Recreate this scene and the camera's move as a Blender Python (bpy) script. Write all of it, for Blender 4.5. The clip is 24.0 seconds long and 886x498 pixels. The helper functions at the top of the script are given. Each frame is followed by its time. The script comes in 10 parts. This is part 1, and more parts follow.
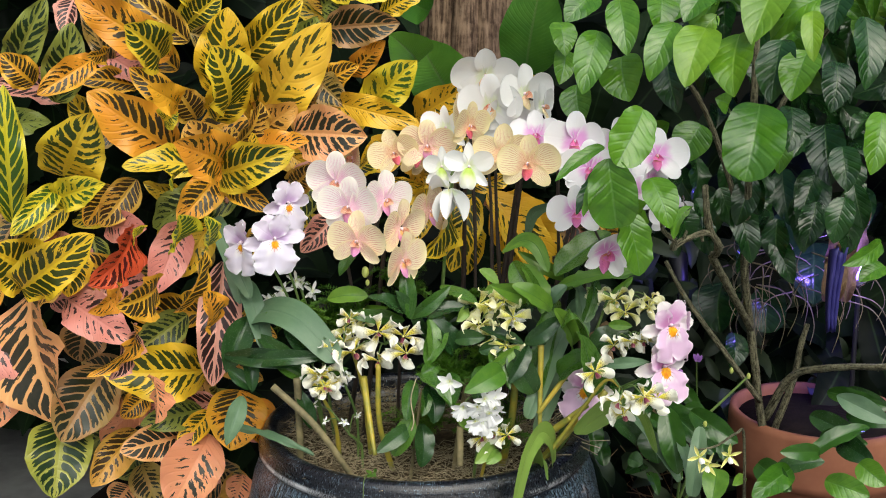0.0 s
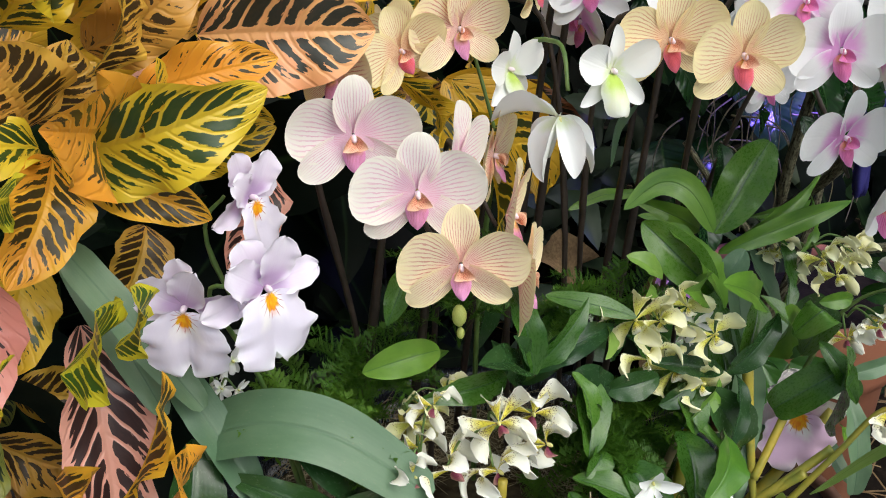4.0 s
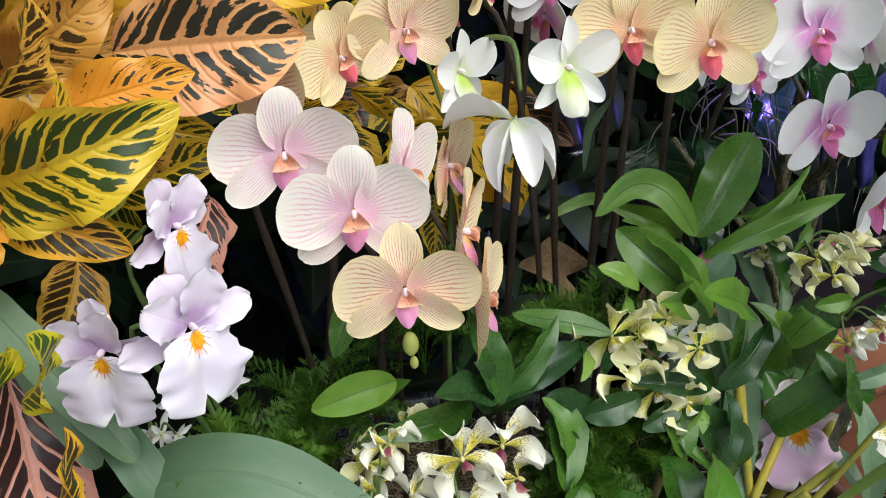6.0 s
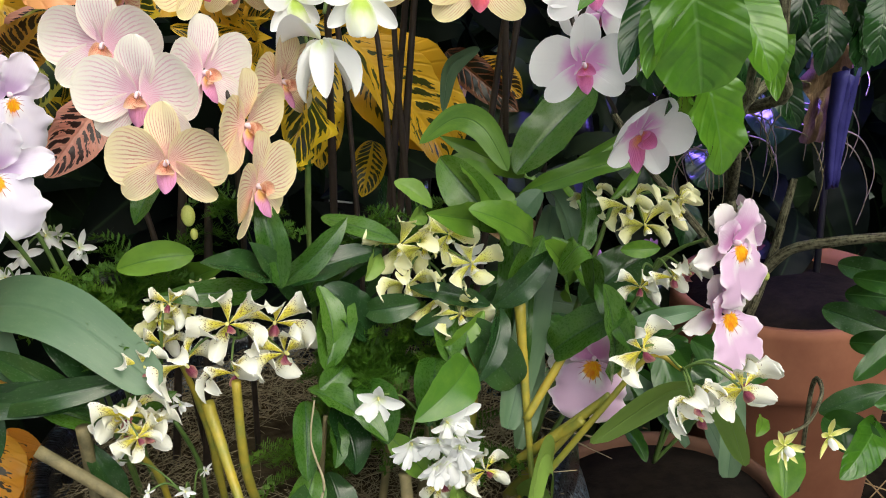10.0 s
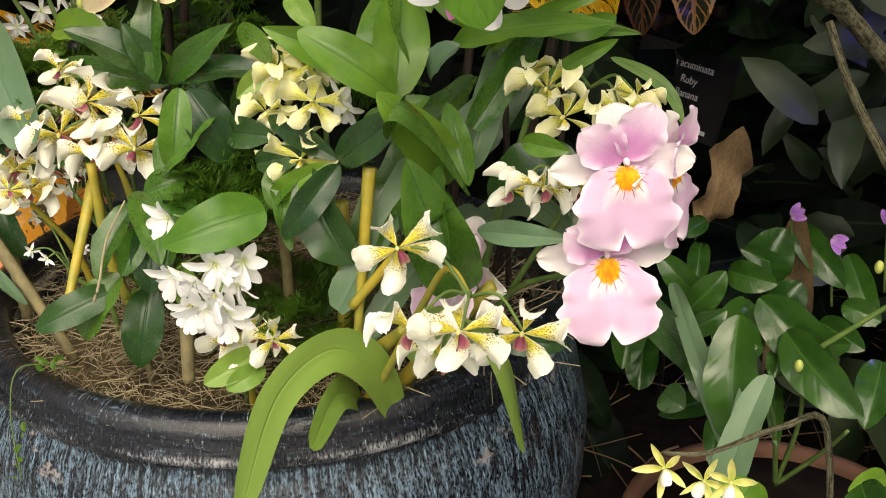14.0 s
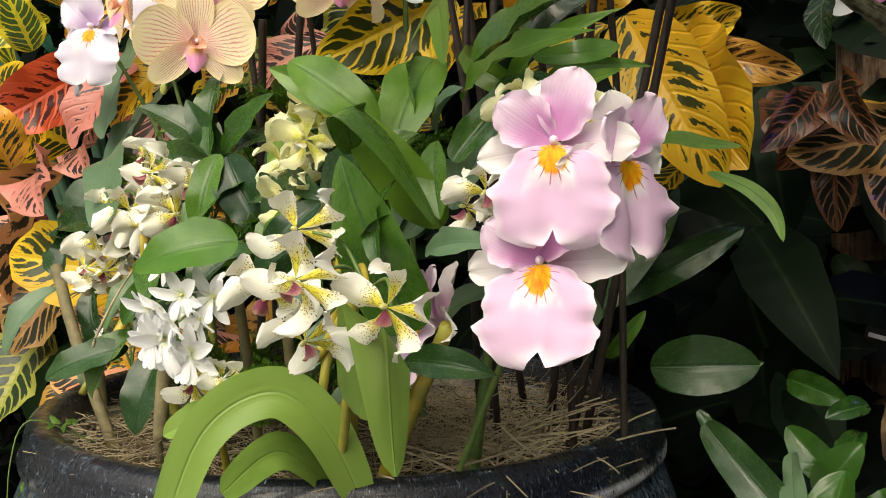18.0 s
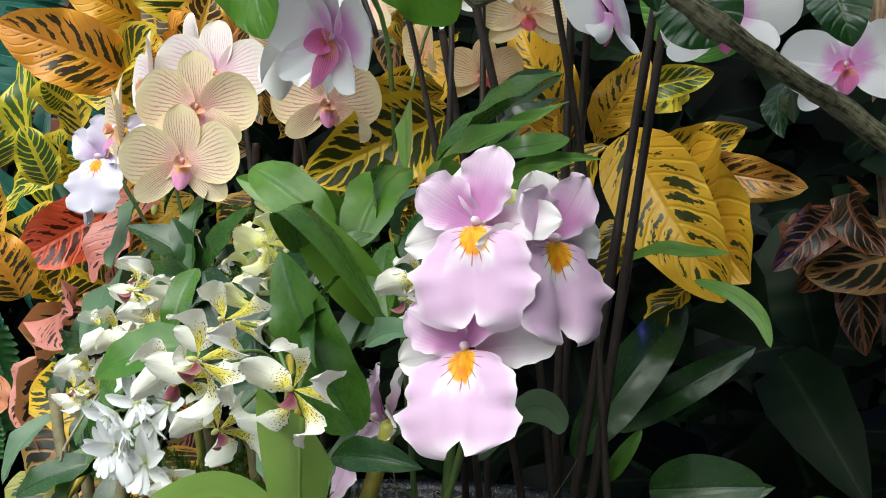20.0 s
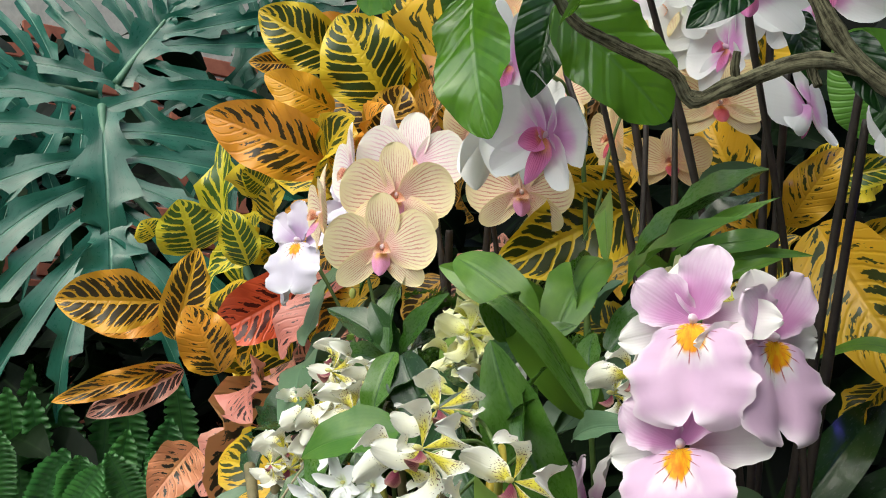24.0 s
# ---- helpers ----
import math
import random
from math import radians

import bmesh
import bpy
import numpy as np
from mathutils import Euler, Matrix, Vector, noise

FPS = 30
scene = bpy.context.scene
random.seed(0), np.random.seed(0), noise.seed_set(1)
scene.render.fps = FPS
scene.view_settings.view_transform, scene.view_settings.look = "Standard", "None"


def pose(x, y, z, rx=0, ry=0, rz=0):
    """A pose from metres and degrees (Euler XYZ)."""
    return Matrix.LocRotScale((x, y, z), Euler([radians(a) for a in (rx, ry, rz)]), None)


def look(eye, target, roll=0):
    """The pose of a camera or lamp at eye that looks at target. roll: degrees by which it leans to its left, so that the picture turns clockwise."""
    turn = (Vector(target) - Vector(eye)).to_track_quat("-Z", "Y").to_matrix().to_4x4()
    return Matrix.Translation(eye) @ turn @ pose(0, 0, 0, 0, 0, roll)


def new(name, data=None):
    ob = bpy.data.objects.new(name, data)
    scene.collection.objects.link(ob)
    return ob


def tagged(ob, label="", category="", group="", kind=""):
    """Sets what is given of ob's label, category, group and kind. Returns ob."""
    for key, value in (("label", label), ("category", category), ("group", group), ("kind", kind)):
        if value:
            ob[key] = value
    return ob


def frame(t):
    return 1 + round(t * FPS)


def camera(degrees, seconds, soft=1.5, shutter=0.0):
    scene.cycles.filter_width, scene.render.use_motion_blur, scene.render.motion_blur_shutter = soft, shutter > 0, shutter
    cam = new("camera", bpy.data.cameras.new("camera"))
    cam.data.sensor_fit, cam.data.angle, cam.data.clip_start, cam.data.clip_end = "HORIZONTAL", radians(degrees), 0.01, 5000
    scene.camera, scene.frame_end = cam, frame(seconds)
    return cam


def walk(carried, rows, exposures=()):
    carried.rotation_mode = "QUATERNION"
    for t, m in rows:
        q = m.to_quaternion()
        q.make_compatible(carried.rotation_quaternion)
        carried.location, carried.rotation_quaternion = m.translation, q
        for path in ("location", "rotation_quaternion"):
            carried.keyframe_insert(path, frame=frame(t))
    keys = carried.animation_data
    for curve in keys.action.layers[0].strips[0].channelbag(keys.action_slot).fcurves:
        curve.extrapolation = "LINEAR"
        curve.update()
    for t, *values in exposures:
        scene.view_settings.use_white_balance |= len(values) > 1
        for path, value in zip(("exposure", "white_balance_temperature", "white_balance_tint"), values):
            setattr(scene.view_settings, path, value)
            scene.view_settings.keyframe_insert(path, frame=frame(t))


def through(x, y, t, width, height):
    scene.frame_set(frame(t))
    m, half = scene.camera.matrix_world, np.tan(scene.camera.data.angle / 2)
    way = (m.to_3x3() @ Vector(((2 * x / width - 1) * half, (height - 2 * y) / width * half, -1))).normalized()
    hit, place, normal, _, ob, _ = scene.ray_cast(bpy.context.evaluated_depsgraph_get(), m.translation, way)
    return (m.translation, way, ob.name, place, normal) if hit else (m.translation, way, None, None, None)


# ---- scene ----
cam = camera(44.0, 24.0, soft=1.0)
METRES, EYE, TILT, LEAN, TURN = 3.0, 1.35, -12.0, 0.0, 0.0
PATH = [
    (0, (0.002, 0.047, 1.329), (0.002, 2.006, 0.926), 0.1),
    (0.5, (-0.085, 0.198, 1.358), (0.028, 2.142, 0.901), 0.0),
    (1, (-0.23, 0.357, 1.377), (0.045, 2.273, 0.874), -0.3),
    (1.5, (-0.294, 0.468, 1.377), (0.091, 2.357, 0.848), -0.5),
    (2, (-0.317, 0.628, 1.381), (0.187, 2.474, 0.8), -0.9),
    (2.5, (-0.335, 0.765, 1.375), (0.19, 2.58, 0.72), -1.8),
    (3, (-0.42, 0.894, 1.387), (0.266, 2.625, 0.659), -0.8),
    (3.5, (-0.482, 1.007, 1.364), (0.334, 2.648, 0.563), -0.5),
    (5.5, (-0.406, 1.104, 1.308), (0.359, 2.767, 0.503), -4.7),
    (6, (-0.391, 1.103, 1.312), (0.395, 2.764, 0.521), -5.0),
    (6.5, (-0.369, 1.098, 1.32), (0.45, 2.756, 0.557), -5.1),
    (7, (-0.35, 1.093, 1.324), (0.51, 2.745, 0.597), -5.2),
    (7.5, (-0.328, 1.087, 1.323), (0.572, 2.722, 0.606), -5.2),
    (8, (-0.31, 1.09, 1.318), (0.617, 2.71, 0.601), -5.3),
    (8.5, (-0.283, 1.075, 1.304), (0.63, 2.69, 0.557), -5.4),
    (9, (-0.247, 1.041, 1.282), (0.56, 2.706, 0.523), -5.7),
    (9.5, (-0.207, 0.954, 1.267), (0.426, 2.708, 0.542), -4.3),
    (9.8, (-0.17, 0.882, 1.258), (0.392, 2.662, 0.539), -2.4),
    (10, (-0.128, 0.855, 1.239), (0.328, 2.662, 0.512), -2.6),
    (10.5, (-0.008, 0.841, 1.205), (0.138, 2.693, 0.464), -3.2),
    (12.5, (0.284, 0.947, 1.162), (-0.111, 2.697, 0.279), -0.4),
    (13, (0.352, 0.967, 1.158), (-0.142, 2.706, 0.302), 0.6),
    (13.5, (0.441, 0.976, 1.137), (-0.158, 2.686, 0.292), 0.3),
    (14, (0.497, 1.026, 1.112), (-0.194, 2.711, 0.286), 0.0),
    (14.5, (0.514, 1.049, 1.098), (-0.204, 2.735, 0.297), 0.6),
    (15, (0.54, 1.05, 1.072), (-0.194, 2.75, 0.317), 1.2),
    (15.5, (0.569, 1.054, 1.021), (-0.229, 2.765, 0.362), 0.4),
    (16, (0.607, 1.067, 0.98), (-0.286, 2.77, 0.431), -1.1),
    (16.5, (0.656, 1.084, 0.975), (-0.369, 2.718, 0.449), -1.4),
    (17, (0.648, 1.127, 0.945), (-0.418, 2.747, 0.455), -0.1),
    (17.5, (0.681, 1.168, 0.901), (-0.553, 2.708, 0.573), 0.8),
    (19.5, (0.762, 1.268, 0.815), (-0.714, 2.615, 0.893), -1.1),
    (20, (0.769, 1.277, 0.818), (-0.699, 2.627, 0.959), -0.8),
    (20.5, (0.767, 1.272, 0.818), (-0.709, 2.608, 1.003), -0.2),
    (21, (0.773, 1.272, 0.822), (-0.712, 2.593, 1.051), -0.2),
    (21.5, (0.771, 1.268, 0.824), (-0.741, 2.547, 1.106), 0.1),
    (22, (0.77, 1.261, 0.827), (-0.765, 2.508, 1.124), 0.4),
    (22.5, (0.772, 1.26, 0.825), (-0.785, 2.482, 1.115), 0.4),
    (23, (0.769, 1.255, 0.825), (-0.815, 2.443, 1.108), 0.8),
    (23.5, (0.767, 1.247, 0.826), (-0.842, 2.401, 1.112), 1.0),
    (24, (0.759, 1.24, 0.826), (-0.871, 2.365, 1.105), 1.2),
]
walk(cam, [(t, look(eye, target, roll)) for t, eye, target, roll in PATH], [(0.0, 0.05, 6300, 3), (1.0, 0.0, 6100, 2), (3.0, -0.07, 6100, 3), (6.0, -0.02, 6000, 3), (7.0, -0.06, 6300, 6), (10.0, 0.0, 6400, 2), (14.0, 0.20, 7300, 6), (17.0, 0.20, 7500, 6), (20.0, 0.12, 5850, 0), (22.0, 0.10, 5900, 0), (24.0, 0.10, 6200, 0)])

# ---- light ----
world = bpy.data.worlds.new("sky_world")
world.use_nodes = True
scene.world = world
wn = world.node_tree
sky = wn.nodes.new("ShaderNodeTexSky")
sky.sky_type = "NISHITA"
sky.sun_disc = False
sky.sun_elevation = radians(50)
sky.sun_rotation = radians(161)
sky.air_density, sky.dust_density = 0.8, 6.0
wn.links.new(sky.outputs[0], wn.nodes["Background"].inputs[0])
wn.nodes["Background"].inputs[1].default_value = 0.125
sun_data = bpy.data.lights.new("sun", "SUN")
sun_data.energy, sun_data.angle, sun_data.color = 2.4, radians(76), (1.0, 0.97, 0.92)
sun = new("sun", sun_data)
sun.matrix_world = look((1.2, -1.7, 5.2), (0.0, 1.8, 0.8))
scene.view_settings.exposure = 0.0


# ---- node helpers ----
class Nodes:
    """A small writer of shader nodes."""

    def __init__(self, name):
        self.mat = bpy.data.materials.new(name)
        self.mat.use_nodes = True
        self.t = self.mat.node_tree
        self.t.nodes.clear()

    def put(self, socket, value):
        if isinstance(value, bpy.types.NodeSocket):
            self.t.links.new(value, socket)
        elif isinstance(value, (tuple, list)) and len(value) == 3 and socket.type == "RGBA":
            socket.default_value = (*value, 1)
        else:
            socket.default_value = value

    def math(self, op, a, b=0.0, c=0.0, clamp=False):
        n = self.t.nodes.new("ShaderNodeMath")
        n.operation, n.use_clamp = op, clamp
        for i, v in enumerate((a, b, c)):
            self.put(n.inputs[i], v)
        return n.outputs[0]

    def smooth(self, x, low, high):
        n = self.t.nodes.new("ShaderNodeMapRange")
        n.interpolation_type = "SMOOTHSTEP"
        self.put(n.inputs[0], x)
        self.put(n.inputs[1], low)
        self.put(n.inputs[2], high)
        return n.outputs[0]

    def mix(self, f, a, b, blend="MIX"):
        n = self.t.nodes.new("ShaderNodeMix")
        n.data_type, n.blend_type = "RGBA", blend
        self.put(n.inputs[0], f)
        self.put(n.inputs[6], a)
        self.put(n.inputs[7], b)
        return n.outputs[2]

    def noise(self, vec, scale, detail=3.0, rough=0.55, distort=0.0):
        n = self.t.nodes.new("ShaderNodeTexNoise")
        if vec is not None:
            self.put(n.inputs["Vector"], vec)
        n.inputs["Scale"].default_value = scale
        n.inputs["Detail"].default_value = detail
        n.inputs["Roughness"].default_value = rough
        n.inputs["Distortion"].default_value = distort
        return n.outputs[0]

    def voronoi(self, vec, scale, rand=1.0):
        n = self.t.nodes.new("ShaderNodeTexVoronoi")
        self.put(n.inputs["Vector"], vec)
        n.inputs["Scale"].default_value = scale
        n.inputs["Randomness"].default_value = rand
        return n.outputs[0]

    def coords(self, kind="Object"):
        return self.t.nodes.new("ShaderNodeTexCoord").outputs[kind]

    def split(self, vec):
        n = self.t.nodes.new("ShaderNodeSeparateXYZ")
        self.put(n.inputs[0], vec)
        return n.outputs[0], n.outputs[1], n.outputs[2]

    def join(self, x, y, z):
        n = self.t.nodes.new("ShaderNodeCombineXYZ")
        for i, v in enumerate((x, y, z)):
            self.put(n.inputs[i], v)
        return n.outputs[0]

    def rand(self):
        return self.t.nodes.new("ShaderNodeObjectInfo").outputs["Random"]

    def place(self):
        return self.t.nodes.new("ShaderNodeNewGeometry").outputs["Position"]

    def island(self):
        return self.t.nodes.new("ShaderNodeNewGeometry").outputs["Random Per Island"]

    def hsv(self, col, h, s, v):
        n = self.t.nodes.new("ShaderNodeHueSaturation")
        self.put(n.inputs["Color"], col)
        self.put(n.inputs["Hue"], h)
        self.put(n.inputs["Saturation"], s)
        self.put(n.inputs["Value"], v)
        return n.outputs[0]

    def finish(self, color, rough=0.5, height=None, strength=0.3, dist=0.002, through=0.0, thin_color=None, coat=0.0, metal=0.0, spec=0.5, emit=None, emit_strength=0.0):
        p = self.t.nodes.new("ShaderNodeBsdfPrincipled")
        self.put(p.inputs["Base Color"], color)
        self.put(p.inputs["Roughness"], rough)
        self.put(p.inputs["Metallic"], metal)
        self.put(p.inputs["Specular IOR Level"], spec)
        self.put(p.inputs["Coat Weight"], coat)
        if emit is not None:
            self.put(p.inputs["Emission Color"], emit)
            p.inputs["Emission Strength"].default_value = emit_strength
        if height is not None:
            b = self.t.nodes.new("ShaderNodeBump")
            b.inputs["Strength"].default_value = strength
            b.inputs["Distance"].default_value = dist
            self.put(b.inputs["Height"], height)
            self.put(p.inputs["Normal"], b.outputs[0])
        shader = p.outputs[0]
        if through > 0:
            tr = self.t.nodes.new("ShaderNodeBsdfTranslucent")
            self.put(tr.inputs[0], color if thin_color is None else thin_color)
            m = self.t.nodes.new("ShaderNodeMixShader")
            m.inputs[0].default_value = through
            self.t.links.new(shader, m.inputs[1])
            self.t.links.new(tr.outputs[0], m.inputs[2])
            shader = m.outputs[0]
        o = self.t.nodes.new("ShaderNodeOutputMaterial")
        self.t.links.new(shader, o.inputs[0])
        return self.mat


# ---- materials ----
def leaf_uv(n):
    x, y, _ = n.split(n.coords("UV"))
    u = n.math("MULTIPLY", n.math("SUBTRACT", x, 0.5), 2.0)
    return u, n.math("ABSOLUTE", u), y


def croton_mat(name, ground, ground2, dark, amount, veins=9.0, rim=0.9, rough=0.30):
    """A croton leaf: coloured midrib, side veins and margin over dark islands."""
    n = Nodes(name)
    u, au, v = leaf_uv(n)
    r = n.rand()
    off = n.math("MULTIPLY", r, 37.0)
    vec = n.join(n.math("ADD", u, off), n.math("MULTIPLY", v, 2.4), off)
    n1 = n.noise(vec, 1.6, 2.0)
    big = n.noise(vec, 0.9, 2.0)
    wob = n.math("MULTIPLY", n.math("SUBTRACT", n1, 0.5), 0.7)
    side = n.math("MULTIPLY", n.math("GREATER_THAN", u, 0.0), 7.43)
    s = n.math("ADD", n.math("SUBTRACT", n.math("MULTIPLY", v, veins), n.math("MULTIPLY", n.math("POWER", au, 1.2), veins * 0.26)), n.math("ADD", wob, side))
    tri = n.math("MULTIPLY", n.math("PINGPONG", s, 0.5), 2.0)
    # the side veins fork towards the margin
    fork = n.math("MULTIPLY", n.smooth(au, 0.45, 0.75), n.smooth(tri, 0.66, 0.98))
    cell = n.math("SUBTRACT", tri, n.math("MULTIPLY", fork, 0.75))
    bars = n.join(n.math("ADD", n.math("MULTIPLY", s, 0.9), off), n.math("MULTIPLY", au, 1.5), off)
    n2 = n.noise(bars, 1.5, 3.0, 0.6)
    n3 = n.noise(bars, 6.0, 3.0, 0.6)
    # dark bars between the veins, broken and frayed, clear of midrib and margin
    cut = n.math("ADD", n.math("MULTIPLY", n.math("SUBTRACT", n2, 0.5), 2.4), 0.60 - 1.3 * amount)
    cut = n.math("ADD", cut, n.math("MULTIPLY", n.math("SUBTRACT", n3, 0.5), 0.7))
    cut = n.math("ADD", cut, n.math("MULTIPLY", n.math("SUBTRACT", big, 0.5), 2.5))
    cut = n.math("ADD", cut, n.math("MULTIPLY", n.math("SUBTRACT", r, 0.5), 0.9))
    cut = n.math("ADD", n.math("MAXIMUM", cut, 0.16), n.math("MULTIPLY", n.smooth(au, rim - 0.20, rim + 0.07), 0.95))
    cut = n.math("ADD", cut, n.math("MULTIPLY", n.smooth(au, 0.15, 0.05), 1.4))
    cut = n.math("ADD", cut, n.math("MULTIPLY", n.smooth(v, 0.86, 1.0), 0.5))
    patch = n.smooth(n.math("SUBTRACT", cell, cut), 0.0, 0.12)
    base = n.mix(n.smooth(n.math("ADD", n.math("MULTIPLY", big, 0.8), n.math("MULTIPLY", r, 0.4)), 0.4, 0.8), ground, ground2)
    base = n.mix(n.math("MULTIPLY", n.noise(vec, 14.0, 3.0), 0.35), base, n.mix(0.5, base, ground2))
    col = n.mix(patch, base, n.mix(n.math("MULTIPLY", n3, 0.5), dark, n.mix(0.14, dark, ground2)))
    vein_h = n.math("ADD", n.math("MULTIPLY", n.smooth(tri, 0.35, 0.0), -0.6), n.math("MULTIPLY", n.smooth(au, 0.10, 0.0), -1.2))
    return n.finish(col, n.math("ADD", rough - 0.06, n.math("MULTIPLY", n2, 0.16)), vein_h, 0.38, 0.003, 0.20)


def green_mat(name, col, col2, rough=0.32, veins=0.0, midrib=None, through=0.18, spots=0.0, light=0.3, coat=0.12):
    """A plain green leaf with a midrib, faint veins, blotches and dust."""
    n = Nodes(name)
    u, au, v = leaf_uv(n)
    r = n.rand()
    off = n.math("MULTIPLY", r, 53.0)
    vec = n.join(n.math("ADD", u, off), n.math("MULTIPLY", v, 3.0), off)
    n1 = n.noise(vec, 1.6, 3.0)
    n2 = n.noise(vec, 9.0, 4.0, 0.65)
    f = n.smooth(n.math("ADD", n.math("MULTIPLY", n1, 0.75), n.math("MULTIPLY", r, 0.5)), 0.25, 0.95)
    base = n.mix(f, col, col2)
    base = n.mix(n.math("MULTIPLY", n.smooth(n2, 0.45, 0.75), 0.3), base, n.mix(0.5, base, col2))
    h = n.math("MULTIPLY", n.smooth(au, 0.09, 0.0), -1.0)
    if midrib:
        base = n.mix(n.math("MULTIPLY", n.smooth(au, 0.07, 0.015), 0.75), base, midrib)
    if veins:
        s = n.math("SUBTRACT", n.math("MULTIPLY", v, veins), n.math("MULTIPLY", au, veins * 0.26))
        tri = n.math("MULTIPLY", n.math("PINGPONG", s, 0.5), 2.0)
        h = n.math("ADD", h, n.math("MULTIPLY", n.smooth(tri, 0.5, 0.0), -0.9))
        base = n.mix(n.math("MULTIPLY", n.smooth(tri, 0.22, 0.0), 0.12), base, col2)
    else:
        h = n.math("ADD", h, n.math("MULTIPLY", n.math("SINE", n.math("MULTIPLY", u, 46.0)), 0.012))
    if spots:
        sp = n.smooth(n.noise(vec, 22.0, 2.0), 0.66, 0.74)
        base = n.mix(n.math("MULTIPLY", sp, spots), base, (0.30, 0.30, 0.20))
    return n.finish(base, n.math("ADD", rough - 0.05, n.math("MULTIPLY", n2, 0.14)), h, light, 0.003, through, coat=coat)


def petal_mat(name, edge, mid, heart, vein=None, vein_amount=0.0, reach=0.45, spots=None, spot_scale=9.0, through=0.15, rough=0.5, spot_cut=0.30, ridge=0.03):
    """A petal: heart colour at its foot, fine lengthwise veins, or spots."""
    n = Nodes(name)
    u, au, v = leaf_uv(n)
    r = n.rand()
    off = n.math("MULTIPLY", r, 41.0)
    vec = n.join(n.math("ADD", u, off), n.math("MULTIPLY", v, 1.3), off)
    n1 = n.noise(vec, 1.8, 3.0)
    n2 = n.noise(vec, 6.0, 3.0)
    vv = n.math("ADD", v, n.math("MULTIPLY", n.math("SUBTRACT", n1, 0.5), 0.25))
    col = n.mix(n.smooth(vv, reach * 0.35, reach), heart, mid)
    rim = n.math("ADD", n.math("MAXIMUM", vv, au), n.math("MULTIPLY", n.math("SUBTRACT", n2, 0.5), 0.35))
    col = n.mix(n.math("MULTIPLY", n.smooth(rim, 0.50, 1.12), 0.9), col, edge)
    fan = n.math("DIVIDE", u, n.math("ADD", 0.35, n.math("MULTIPLY", v, 0.65)))
    line = n.math("SINE", n.math("ADD", n.math("MULTIPLY", fan, 33.0), n.math("MULTIPLY", n.math("SUBTRACT", n2, 0.5), 4.6)))
    if vein:
        m = n.smooth(n.math("ADD", line, n.math("MULTIPLY", n.math("SUBTRACT", n2, 0.5), 1.3)), 0.25, 0.95)
        m = n.math("MULTIPLY", m, n.math("MULTIPLY", n.smooth(n.math("MAXIMUM", vv, n.math("MULTIPLY", au, 0.9)), 1.0, 0.55), vein_amount))
        col = n.mix(m, col, vein)
    if spots:
        d = n.voronoi(n.join(n.math("ADD", u, off), n.math("MULTIPLY", v, 2.2), off), spot_scale)
        size = n.math("MULTIPLY", n.math("ADD", n.math("MULTIPLY", n.smooth(vv, 0.80, 0.40), 0.85), 0.15), spot_cut)
        col = n.mix(n.smooth(n.math("SUBTRACT", size, d), 0.0, 0.06), col, spots)
    h = n.math("ADD", n.math("MULTIPLY", line, ridge), n.math("ADD", n.math("MULTIPLY", n1, 0.5), n.math("MULTIPLY", n.smooth(au, 0.10, 0.0), -0.25)))
    return n.finish(col, rough, h, 0.35, 0.0012, through, spec=0.22)


def plain_mat(name, col, col2, scale=40.0, rough=0.6, bump=0.3, through=0.0, **more):
    n = Nodes(name)
    p = n.coords("Object")
    a = n.noise(p, scale, 4.0, 0.6)
    b = n.noise(p, scale * 0.17, 2.0)
    f = n.smooth(n.math("ADD", n.math("MULTIPLY", a, 0.6), n.math("MULTIPLY", b, 0.4)), 0.32, 0.68)
    return n.finish(n.mix(f, col, col2), n.math("ADD", rough - 0.1, n.math("MULTIPLY", a, 0.2)), a, bump, 0.003, through, **more)


